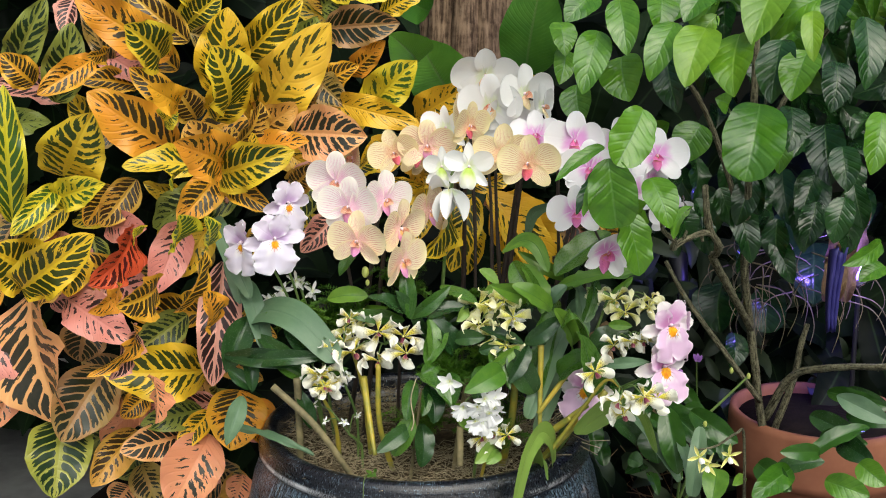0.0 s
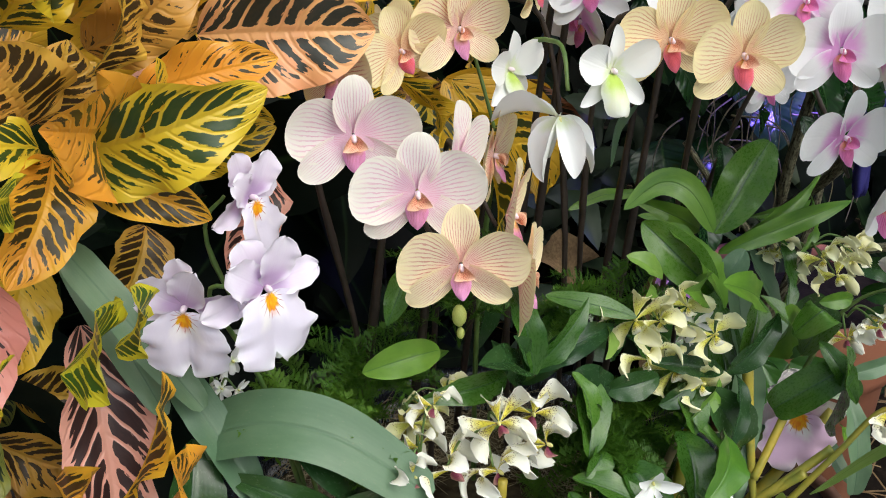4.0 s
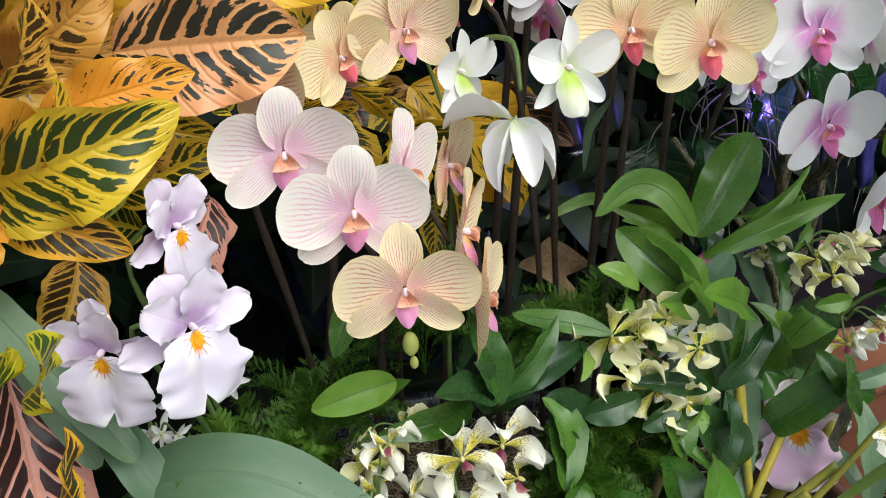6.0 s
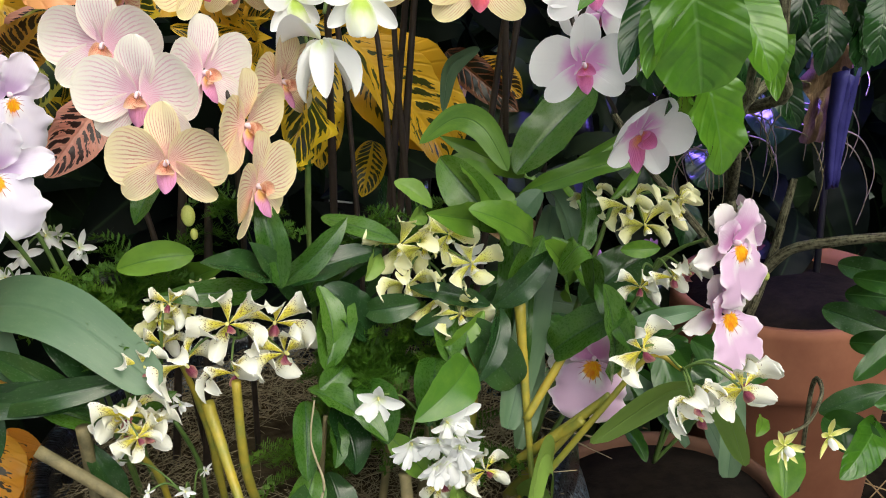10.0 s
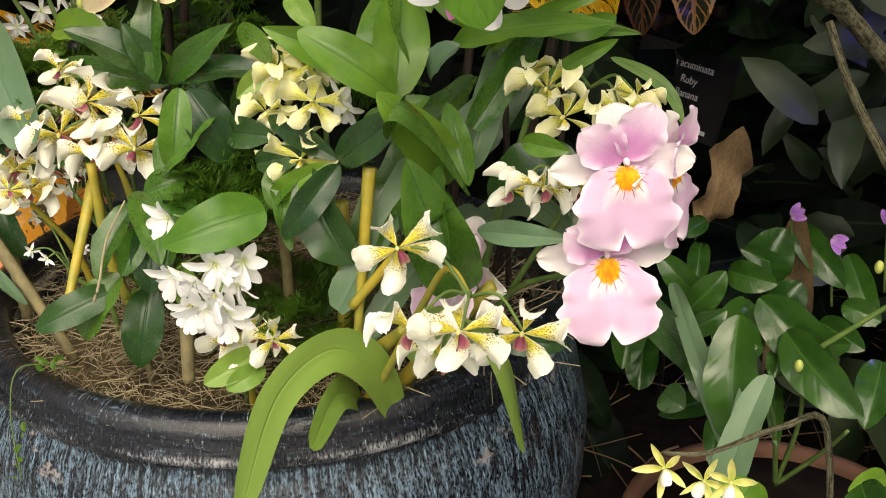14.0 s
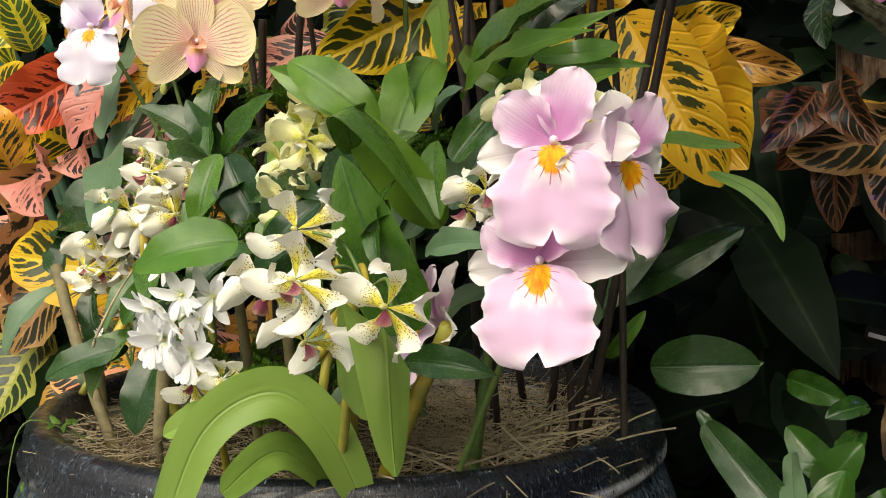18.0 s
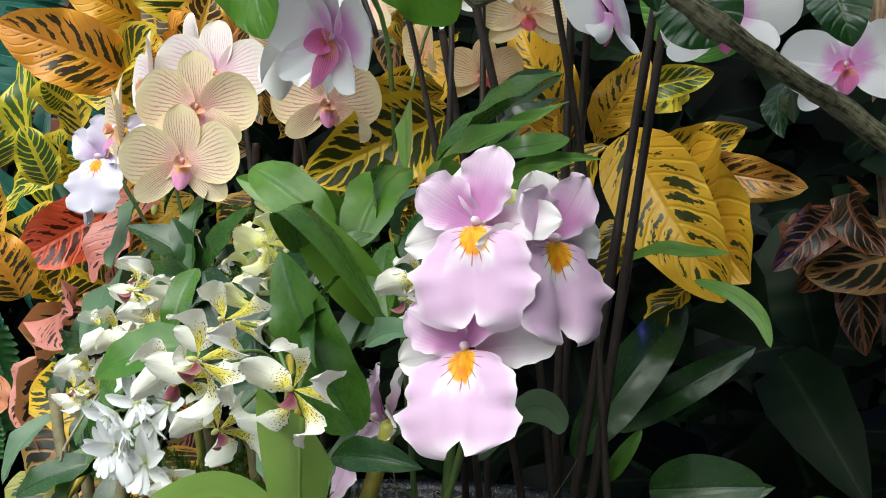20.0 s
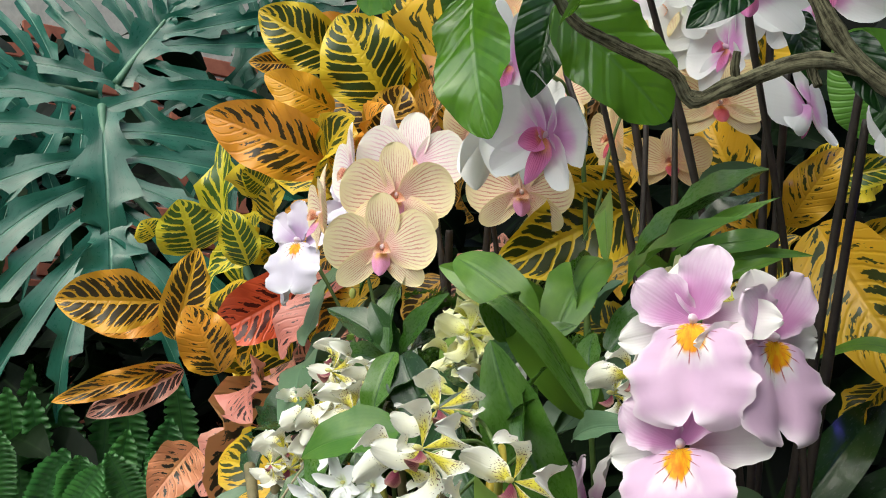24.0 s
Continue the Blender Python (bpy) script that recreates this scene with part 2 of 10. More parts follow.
YELLOW = (0.86, 0.50, 0.035)
CR = {
    "Y": croton_mat("croton_yellow", (0.82, 0.57, 0.025), (0.80, 0.47, 0.03), (0.020, 0.045, 0.008), 0.12, 10),
    "YL": croton_mat("croton_clear_yellow", (0.88, 0.56, 0.025), (0.86, 0.44, 0.03), (0.030, 0.055, 0.01), 0.0, 9),
    "YC": croton_mat("croton_plain_yellow", (0.90, 0.58, 0.04), (0.88, 0.46, 0.07), (0.040, 0.060, 0.01), -0.30, 9),
    "GV": croton_mat("croton_green_veined", (0.80, 0.66, 0.04), (0.72, 0.52, 0.03), (0.010, 0.048, 0.010), 0.48, 11),
    "G": croton_mat("croton_green_yellow", (0.80, 0.62, 0.035), (0.74, 0.48, 0.03), (0.014, 0.048, 0.010), 0.26, 10),
    "L": croton_mat("croton_lime", (0.64, 0.58, 0.03), (0.76, 0.60, 0.03), (0.030, 0.10, 0.015), 0.28, 9),
    "O": croton_mat("croton_orange", (0.82, 0.46, 0.03), (0.80, 0.33, 0.03), (0.026, 0.026, 0.010), 0.18, 10),
    "B": croton_mat("croton_bronze", (0.70, 0.44, 0.055), (0.64, 0.33, 0.06), (0.034, 0.022, 0.010), 0.26, 9),
    "P": croton_mat("croton_pink", (0.86, 0.46, 0.17), (0.82, 0.33, 0.17), (0.010, 0.026, 0.020), 0.12, 9),
    "PK": croton_mat("croton_rose", (0.82, 0.41, 0.31), (0.70, 0.26, 0.21), (0.022, 0.012, 0.012), 0.17, 10),
    "R": croton_mat("croton_red", (0.82, 0.17, 0.045), (0.74, 0.11, 0.04), (0.06, 0.006, 0.005), 0.34, 10),
    "D": croton_mat("croton_dark", (0.40, 0.21, 0.09), (0.38, 0.27, 0.06), (0.008, 0.017, 0.009), 0.36, 9),
    # thin-veined leaves at the back right, their shadow put into both colours
    "DV": croton_mat("croton_shaded_thin_veined", (0.17, 0.07, 0.03), (0.14, 0.05, 0.02), (0.006, 0.010, 0.005), 0.55, 9),
    "DG": croton_mat("croton_dark_green", (0.36, 0.36, 0.06), (0.24, 0.28, 0.05), (0.008, 0.030, 0.010), 0.34, 9),
}
GREEN = {
    "orchid": green_mat("orchid_leaf", (0.028, 0.088, 0.010), (0.090, 0.195, 0.024), 0.26, 0, (0.035, 0.085, 0.04), 0.12),
    "dark": green_mat("orchid_leaf_dark", (0.013, 0.044, 0.011), (0.036, 0.088, 0.022), 0.24, 0, (0.02, 0.06, 0.02), 0.10),
    "bright": green_mat("orchid_leaf_bright", (0.070, 0.185, 0.020), (0.17, 0.32, 0.035), 0.30, 0, (0.08, 0.19, 0.03), 0.22),
    "olive": green_mat("orchid_leaf_olive", (0.155, 0.29, 0.045), (0.25, 0.39, 0.075), 0.36, 0, None, 0.2, 0.25),
    "glaucous": green_mat("orchid_leaf_glaucous", (0.085, 0.165, 0.085), (0.15, 0.24, 0.13), 0.46, 0, (0.10, 0.18, 0.10), 0.12, 0.2),
    # tree leaf in three tones: sunlight and shade are put into the colours
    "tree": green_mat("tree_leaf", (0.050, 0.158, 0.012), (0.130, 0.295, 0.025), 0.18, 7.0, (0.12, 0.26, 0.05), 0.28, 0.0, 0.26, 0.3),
    "tree_lit": green_mat("lit_tree_leaf", (0.12, 0.28, 0.018), (0.26, 0.46, 0.035), 0.22, 7.0, (0.26, 0.44, 0.06), 0.40, 0.0, 0.22, 0.3),
    "tree_shaded": green_mat("tree_leaf_shaded", (0.008, 0.034, 0.009), (0.024, 0.078, 0.016), 0.22, 7.0, (0.04, 0.10, 0.02), 0.22, 0.0, 0.26, 0.3),
    "shrub": green_mat("shrub_leaf", (0.016, 0.060, 0.008), (0.042, 0.118, 0.016), 0.22, 6.0, (0.07, 0.17, 0.04), 0.18, 0.15, 0.08, 0.25),
    "philo": green_mat("philodendron_leaf", (0.013, 0.085, 0.055), (0.036, 0.170, 0.115), 0.27, 0.0, (0.12, 0.28, 0.19), 0.12, 0.0, 0.5, 0.15),
    "fern": green_mat("fern_leaf", (0.060, 0.160, 0.012), (0.14, 0.28, 0.022), 0.5, 0, None, 0.45),
    "fern_dark": green_mat("sword_fern_leaf", (0.045, 0.185, 0.040), (0.095, 0.30, 0.062), 0.34, 0, (0.06, 0.19, 0.06), 0.20),
    "banana": green_mat("banana_leaf", (0.07, 0.22, 0.025), (0.14, 0.34, 0.04), 0.40, 22.0, (0.15, 0.27, 0.07), 0.3),
}
PET = {
    "cream": petal_mat("cream_petal", (0.94, 0.81, 0.46), (0.94, 0.80, 0.58), (0.92, 0.64, 0.56), (0.64, 0.22, 0.18), 0.76, 0.4, through=0.12),
    "blush": petal_mat("blush_petal", (0.94, 0.90, 0.78), (0.93, 0.85, 0.83), (0.86, 0.60, 0.72), (0.74, 0.32, 0.50), 0.60, 0.46, through=0.12),
    "gold": petal_mat("gold_petal", (0.95, 0.82, 0.44), (0.95, 0.83, 0.54), (0.93, 0.66, 0.42), (0.62, 0.20, 0.10), 0.6, 0.4, through=0.20),
    "goldlip": petal_mat("gold_lip", (0.84, 0.22, 0.36), (0.80, 0.14, 0.18), (0.86, 0.45, 0.10), (0.45, 0.03, 0.05), 0.5, 0.4),
    "creamlip": petal_mat("cream_lip", (0.82, 0.36, 0.66), (0.80, 0.34, 0.58), (0.82, 0.50, 0.12), (0.55, 0.16, 0.20), 0.6, 0.5),
    "redlip": petal_mat("red_side_lip", (0.86, 0.60, 0.42), (0.82, 0.44, 0.28), (0.90, 0.70, 0.42), (0.46, 0.05, 0.05), 0.95, 0.4),
    "white": petal_mat("white_petal", (0.95, 0.95, 0.97), (0.95, 0.93, 0.96), (0.84, 0.42, 0.80), None, 0.0, 0.50, through=0.16),
    "purewhite": petal_mat("pure_white_petal", (0.92, 0.92, 0.92), (0.92, 0.92, 0.91), (0.80, 0.86, 0.62), None, 0.0, 0.30, through=0.12),
    "greenlip": petal_mat("white_green_lip", (0.88, 0.90, 0.86), (0.84, 0.88, 0.62), (0.50, 0.66, 0.12), None, 0.0, 0.7),
    "pinklip": petal_mat("pink_lip", (0.80, 0.28, 0.62), (0.76, 0.20, 0.44), (0.78, 0.36, 0.12), (0.50, 0.05, 0.22), 0.6, 0.45),
    "lilac": petal_mat("lilac_petal", (0.88, 0.76, 0.86), (0.78, 0.52, 0.74), (0.68, 0.30, 0.60), (0.64, 0.30, 0.56), 0.18, 0.75, through=0.16, ridge=0.05),
    "blushsepal": petal_mat("blush_white_sepal", (0.92, 0.91, 0.86), (0.90, 0.82, 0.86), (0.80, 0.56, 0.74), None, 0.0, 0.6, through=0.18, ridge=0.03),
    "palelilac": petal_mat("pale_lilac_petal", (0.82, 0.78, 0.86), (0.77, 0.68, 0.83), (0.60, 0.42, 0.68), (0.58, 0.36, 0.66), 0.05, 0.55, through=0.12, ridge=0.01),
    "spot": petal_mat("spotted_petal", (0.93, 0.92, 0.86), (0.92, 0.91, 0.76), (0.74, 0.66, 0.07), None, 0.0, 0.64, (0.10, 0.012, 0.015), 9.0, 0.14, 0.5, 0.36),
    "spotgreen": petal_mat("spotted_green_petal", (0.93, 0.92, 0.66), (0.90, 0.87, 0.46), (0.66, 0.66, 0.12), None, 0.0, 0.70, (0.16, 0.03, 0.01), 9.5, 0.14, 0.5, 0.30),
    "plum": petal_mat("plum_lip", (0.50, 0.30, 0.22), (0.30, 0.08, 0.13), (0.26, 0.05, 0.10), (0.12, 0.01, 0.02), 0.9, 0.6),
    "violet": petal_mat("violet_petal", (0.50, 0.24, 0.66), (0.36, 0.15, 0.55), (0.50, 0.30, 0.60), None, 0.0, 0.4),
    "lemon": petal_mat("lemon_petal", (0.84, 0.82, 0.42), (0.78, 0.75, 0.26), (0.55, 0.58, 0.10), None, 0.0, 0.4),
}


def pansy_lip_mat(name, edge, mid, mask=0.155):
    """The big lip of a pansy orchid: white field, yellow mask and dark red whiskers."""
    n = Nodes(name)
    u, au, v = leaf_uv(n)
    r = n.rand()
    off = n.math("MULTIPLY", r, 31.0)
    vec = n.join(n.math("ADD", u, off), v, off)
    n1 = n.noise(vec, 2.0, 3.0)
    n2 = n.noise(vec, 9.0, 3.0)
    half = n.math("MULTIPLY", n.math("MULTIPLY", n.math("POWER", v, 0.42), n.math("POWER", n.math("SUBTRACT", 1.0, v), 0.42)), 1.1)
    dx = n.math("MULTIPLY", u, half)
    dv = n.math("SUBTRACT", v, 0.14)
    dist = n.math("SQRT", n.math("ADD", n.math("MULTIPLY", dx, dx), n.math("MULTIPLY", dv, dv)))
    ang = n.math("ARCTAN2", dx, n.math("ADD", dv, 0.08))
    wob = n.math("MULTIPLY", n.math("SUBTRACT", n2, 0.5), 0.10)
    d = n.math("ADD", dist, wob)
    col = n.mix(n.smooth(n.math("ADD", n.math("MAXIMUM", v, au), n.math("MULTIPLY", n.math("SUBTRACT", n1, 0.5), 0.5)), 0.24, 0.50), (0.90, 0.86, 0.88), mid)
    col = n.mix(n.smooth(n.math("MAXIMUM", v, au), 0.82, 1.0), col, edge)
    ray = n.smooth(n.math("SINE", n.math("MULTIPLY", ang, 17.0)), 0.86, 0.99)
    ray = n.math("MULTIPLY", ray, n.math("MULTIPLY", n.smooth(d, mask + 0.12, mask + 0.05), n.smooth(d, mask - 0.08, mask)))
    col = n.mix(n.smooth(n.math("ADD", d, n.math("MULTIPLY", n.math("SINE", n.math("MULTIPLY", ang, 13.0)), 0.012)), mask + 0.025, mask - 0.02), col, n.mix(n.smooth(n2, 0.35, 0.65), (0.92, 0.50, 0.012), (0.88, 0.30, 0.010)))
    col = n.mix(n.math("MULTIPLY", ray, 0.8), col, (0.35, 0.02, 0.05))
    red = n.math("MULTIPLY", n.smooth(au, 0.16, 0.04), n.math("MULTIPLY", n.smooth(v, 0.12, 0.2), n.smooth(v, 0.36, 0.26)))
    col = n.mix(n.math("MULTIPLY", red, 0.35), col, (0.75, 0.12, 0.01))
    return n.finish(col, 0.5, n.math("ADD", n1, n.math("MULTIPLY", n.smooth(au, 0.1, 0.0), -0.3)), 0.35, 0.002, 0.14, spec=0.22)


PET["pansylip"] = pansy_lip_mat("pansy_lip", (0.84, 0.70, 0.81), (0.73, 0.50, 0.70), 0.150)
PET["palepansylip"] = pansy_lip_mat("pale_pansy_lip", (0.76, 0.74, 0.82), (0.74, 0.69, 0.82), 0.11)
M_COLUMN = plain_mat("column_white", (0.84, 0.62, 0.74), (0.90, 0.82, 0.85), 60, 0.4, 0.1)
M_COLUMN_Y = plain_mat("column_lemon", (0.70, 0.66, 0.16), (0.82, 0.78, 0.40), 60, 0.4, 0.1)
M_STEM = plain_mat("green_stem", (0.07, 0.14, 0.03), (0.16, 0.24, 0.06), 60, 0.5, 0.2)
M_SPIKE = plain_mat("dark_spike", (0.022, 0.016, 0.012), (0.050, 0.034, 0.026), 90, 0.55, 0.3)
M_CANE = plain_mat("yellow_cane", (0.48, 0.36, 0.04), (0.20, 0.25, 0.05), 45, 0.45, 0.7)
M_CANE_DRY = plain_mat("dry_cane", (0.28, 0.23, 0.11), (0.10, 0.09, 0.045), 55, 0.7, 0.8)


def bark_mat(name, low, high, around, along, lichen):
    """Furrowed bark: ridges that run along the wood, with paler crusts."""
    n = Nodes(name)
    u, d, _ = n.split(n.coords("UV"))
    ridge = n.noise(n.join(n.math("MULTIPLY", u, around), n.math("MULTIPLY", d, along), n.rand()), 1.0, 5.0, 0.68)
    crack = n.noise(n.join(n.math("MULTIPLY", u, around * 0.4), n.math("MULTIPLY", d, along * 5.0), 3.0), 1.0, 3.0, 0.6)
    crust = n.noise(n.coords("Object"), 45.0, 4.0, 0.7)
    h = n.math("ADD", n.math("MULTIPLY", ridge, 0.8), n.math("MULTIPLY", crack, 0.3))
    col = n.mix(n.smooth(h, 0.42, 0.68), low, high)
    col = n.mix(n.math("MULTIPLY", n.smooth(crust, 0.55, 0.70), 0.55), col, lichen)
    return n.finish(col, 0.88, h, 1.0, 0.004, spec=0.25)


M_BARK = bark_mat("grey_bark", (0.028, 0.025, 0.013), (0.25, 0.235, 0.145), 16.0, 42.0, (0.20, 0.21, 0.14))
M_PALM = bark_mat("palm_trunk_fibre", (0.05, 0.03, 0.018), (0.32, 0.22, 0.14), 18.0, 7.0, (0.24, 0.18, 0.12))
M_SOIL = plain_mat("dark_soil", (0.005, 0.004, 0.003), (0.018, 0.013, 0.010), 60, 0.95, 1.0, spec=0.1)
M_POTTOP = plain_mat("mossy_potting_mix", (0.030, 0.022, 0.013), (0.115, 0.088, 0.050), 70, 0.95, 1.0, spec=0.1)
M_MOSS = plain_mat("dried_moss", (0.24, 0.19, 0.11), (0.42, 0.36, 0.23), 50, 0.9, 0.6)
M_TERRA = plain_mat("terracotta", (0.24, 0.085, 0.045), (0.36, 0.145, 0.078), 12, 0.8, 0.35)
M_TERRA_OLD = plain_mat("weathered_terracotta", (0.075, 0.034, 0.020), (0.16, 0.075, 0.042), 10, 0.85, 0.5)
M_BLACK = plain_mat("black_plastic", (0.012, 0.012, 0.013), (0.022, 0.022, 0.024), 50, 0.35, 0.1)
M_SILVER = plain_mat("lamp_ring_metal", (0.55, 0.55, 0.56), (0.7, 0.7, 0.7), 50, 0.25, 0.1, metal=1.0)
M_LETTER = plain_mat("white_lettering", (0.72, 0.72, 0.72), (0.80, 0.80, 0.80), 30, 0.6, 0.1)
M_BUD = plain_mat("green_bud", (0.45, 0.52, 0.10), (0.62, 0.66, 0.20), 60, 0.45, 0.1, 0.15)
M_FLOOR = plain_mat("concrete_paving", (0.20, 0.205, 0.205), (0.30, 0.305, 0.30), 14, 0.85, 0.4)
M_BRICK = plain_mat("red_brick", (0.24, 0.070, 0.045), (0.38, 0.13, 0.08), 22, 0.85, 0.6)
M_MORTAR = plain_mat("pale_mortar", (0.42, 0.40, 0.37), (0.56, 0.54, 0.50), 50, 0.9, 0.6)
# pale, to bounce fill light from the added south wall
M_CREAMWALL = plain_mat("pale_bounce_wall", (0.62, 0.64, 0.62), (0.72, 0.74, 0.72), 5, 0.7, 0.2)
M_BLUE = plain_mat("violet_cloth", (0.02, 0.017, 0.15), (0.06, 0.055, 0.26), 30, 0.5, 0.6)
M_BROWNLEAF = plain_mat("withered_leaf", (0.16, 0.10, 0.05), (0.30, 0.20, 0.10), 30, 0.8, 0.5, 0.1)


def glaze_mat():
    n = Nodes("blue_black_glaze")
    p = n.coords("Object")
    x, y, z = n.split(p)
    ang = n.math("ARCTAN2", y, x)
    streak = n.noise(n.join(n.math("MULTIPLY", ang, 34.0), 0.0, n.math("MULTIPLY", z, 16.0)), 1.6, 4.0, 0.65)
    fine = n.noise(n.join(n.math("MULTIPLY", ang, 150.0), 1.0, n.math("MULTIPLY", z, 190.0)), 1.0, 5.0, 0.75)
    ring = n.noise(n.join(n.math("MULTIPLY", ang, 9.0), 3.0, n.math("MULTIPLY", z, 260.0)), 1.0, 4.0, 0.7)
    blot = n.noise(p, 5.0, 3.0)
    rimmed = n.smooth(z, 0.596, 0.606)
    f = n.math("ADD", n.math("MULTIPLY", streak, 0.48), n.math("MULTIPLY", fine, 0.56))
    f = n.math("ADD", n.math("MULTIPLY", f, n.math("SUBTRACT", 1.0, rimmed)), n.math("MULTIPLY", n.math("ADD", n.math("MULTIPLY", ring, 0.56), n.math("MULTIPLY", fine, 0.33)), rimmed))
    col = n.mix(n.smooth(f, 0.48, 0.62), (0.003, 0.004, 0.009), (0.17, 0.26, 0.35))
    col = n.mix(n.math("MULTIPLY", n.smooth(fine, 0.57, 0.64), n.smooth(streak, 0.46, 0.62)), col, (0.42, 0.54, 0.64))
    col = n.mix(n.math("MULTIPLY", n.smooth(n.noise(p, 16.0, 4.0, 0.7), 0.66, 0.76), n.math("MULTIPLY", n.smooth(blot, 0.5, 0.7), 0.5)), col, (0.24, 0.28, 0.32))
    # pale worn line along the lip's lower bead
    lip = n.math("MULTIPLY", n.smooth(z, 0.602, 0.606), n.smooth(z, 0.618, 0.613))
    wear = n.smooth(n.math("ADD", n.math("MULTIPLY", fine, 0.4), n.math("MULTIPLY", n.noise(p, 9.0, 4.0, 0.6), 0.7)), 0.50, 0.62)
    col = n.mix(n.math("MULTIPLY", lip, wear), col, (0.50, 0.51, 0.54))
    scrape = n.math("MULTIPLY", n.smooth(n.noise(n.join(n.math("MULTIPLY", ang, 5.0), 2.0, n.math("MULTIPLY", z, 30.0)), 1.6, 5.0, 0.7), 0.60, 0.66), n.math("MULTIPLY", n.smooth(z, 0.55, 0.575), n.smooth(z, 0.605, 0.595)))
    col = n.mix(n.math("MULTIPLY", scrape, 0.8), col, (0.36, 0.31, 0.30))
    return n.finish(col, n.math("ADD", 0.16, n.math("MULTIPLY", fine, 0.25)), f, 0.5, 0.004, 0.0, coat=0.3)


M_GLAZE = glaze_mat()


# ---- mesh helpers ----
def part(name, bm, material, parent=None, label="", smooth=True):
    me = bpy.data.meshes.new(name)
    bm.to_mesh(me)
    bm.free()
    return mesh_part(name, me, material, parent, Matrix(), label, smooth)


def mesh_part(name, me, material, parent, m, label="", smooth=False):
    if material is not None and not me.materials:
        me.materials.append(material)
    if smooth:
        me.polygons.foreach_set("use_smooth", [True] * len(me.polygons))
    ob = new(name, me)
    if parent is not None:
        ob.parent = parent
    ob.matrix_basis = m
    if label:
        ob["label"] = label
    return ob


def thing(name, place, label, category, group="", kind=""):
    ob = new(name)
    ob.empty_display_size = 0.05
    ob.location = place
    return tagged(ob, label, category, group, kind)


def local(parent, m):
    """The pose under parent for a pose m in the world; parents only stand at places, unturned."""
    p = parent
    shift = Vector((0, 0, 0))
    while p is not None:
        shift += p.location
        p = p.parent
    return Matrix.Translation(-shift) @ m


def axes(base, along, face):
    y = along.normalized()
    z = Vector(face) - y * y.dot(Vector(face))
    if z.length < 1e-4:
        z = y.orthogonal()
    z.normalize()
    x = y.cross(z)
    m = Matrix((x, y, z)).transposed().to_4x4()
    m.translation = base
    return m


PROFILES = {
    "croton": (0.62, 0.70), "oval": (0.52, 0.60), "lance": (0.70, 0.85), "strap": (0.22, 0.30), "ovate": (0.40, 0.72),
    "round": (0.42, 0.34), "spoon": (1.1, 0.30), "pansy": (0.40, 0.27), "phal": (0.62, 0.48), "petal": (0.60, 0.48), "fan": (0.38, 0.29), "drop": (0.50, 0.74), "paddle": (0.95, 0.34),
}
SHEETS = {}


def sheet(profile, arch, fold, wave, twist, seed, nx=8, ny=12, notch=0.0):
    """A leaf or petal blade of unit length and width, along y, facing z."""
    key = (profile, round(arch, 2), round(fold, 2), round(wave, 3), round(twist, 2), seed, nx, ny, notch)
    if key in SHEETS:
        return SHEETS[key]
    rng = random.Random(str(key))
    a, b = PROFILES[profile]
    peak = (a / (a + b)) ** a * (b / (a + b)) ** b
    ph = [rng.uniform(0, 6.28) for _ in range(4)]
    skew = rng.uniform(-0.03, 0.03)
    me = bpy.data.meshes.new("blade")
    verts, uvs, faces = [], [], []
    for j in range(ny + 1):
        t = j / ny
        tt = 0.004 + 0.994 * (0.5 - 0.5 * math.cos(math.pi * t)) * 0.5 + 0.497 * t
        w = (tt ** a) * ((1 - tt) ** b) / peak * 0.5
        for i in range(nx + 1):
            s = -1 + 2 * i / nx
            edge = abs(s)
            wob = 1 + wave * 0.34 * edge * (math.sin(tt * 14 + ph[0] + (2.0 if s > 0 else 0.0)) + 0.5 * math.sin(tt * 27 + ph[2]))
            x = s * w * wob + skew * math.sin(tt * 3.1)
            y = tt - notch * max(0.0, tt - 0.55) * (1 - edge) ** 2 * 2.2
            z = arch * 4 * tt * (1 - tt) + arch * 0.6 * (tt - tt * tt) * math.sin(tt * 3 + ph[3])
            z += fold * edge * w + wave * edge * edge * w * 1.6 * math.sin(tt * 13 + ph[1] + (1.7 if s > 0 else 0.0))
            z += wave * 0.8 * edge ** 3 * w * math.sin(tt * 29 + ph[2] + 2.3 * (s > 0))
            z += twist * s * w * (tt - 0.4)
            verts.append((x, y, z))
            uvs.append((i / nx, tt))
    k = nx + 1
    for j in range(ny):
        for i in range(nx):
            faces.append((j * k + i, j * k + i + 1, (j + 1) * k + i + 1, (j + 1) * k + i))
    me.from_pydata(verts, [], faces)
    layer = me.uv_layers.new(name="UVMap")
    flat = [c for f in faces for v in f for c in uvs[v]]
    layer.data.foreach_set("uv", flat)
    me.polygons.foreach_set("use_smooth", [True] * len(faces))
    SHEETS[key] = me
    return me


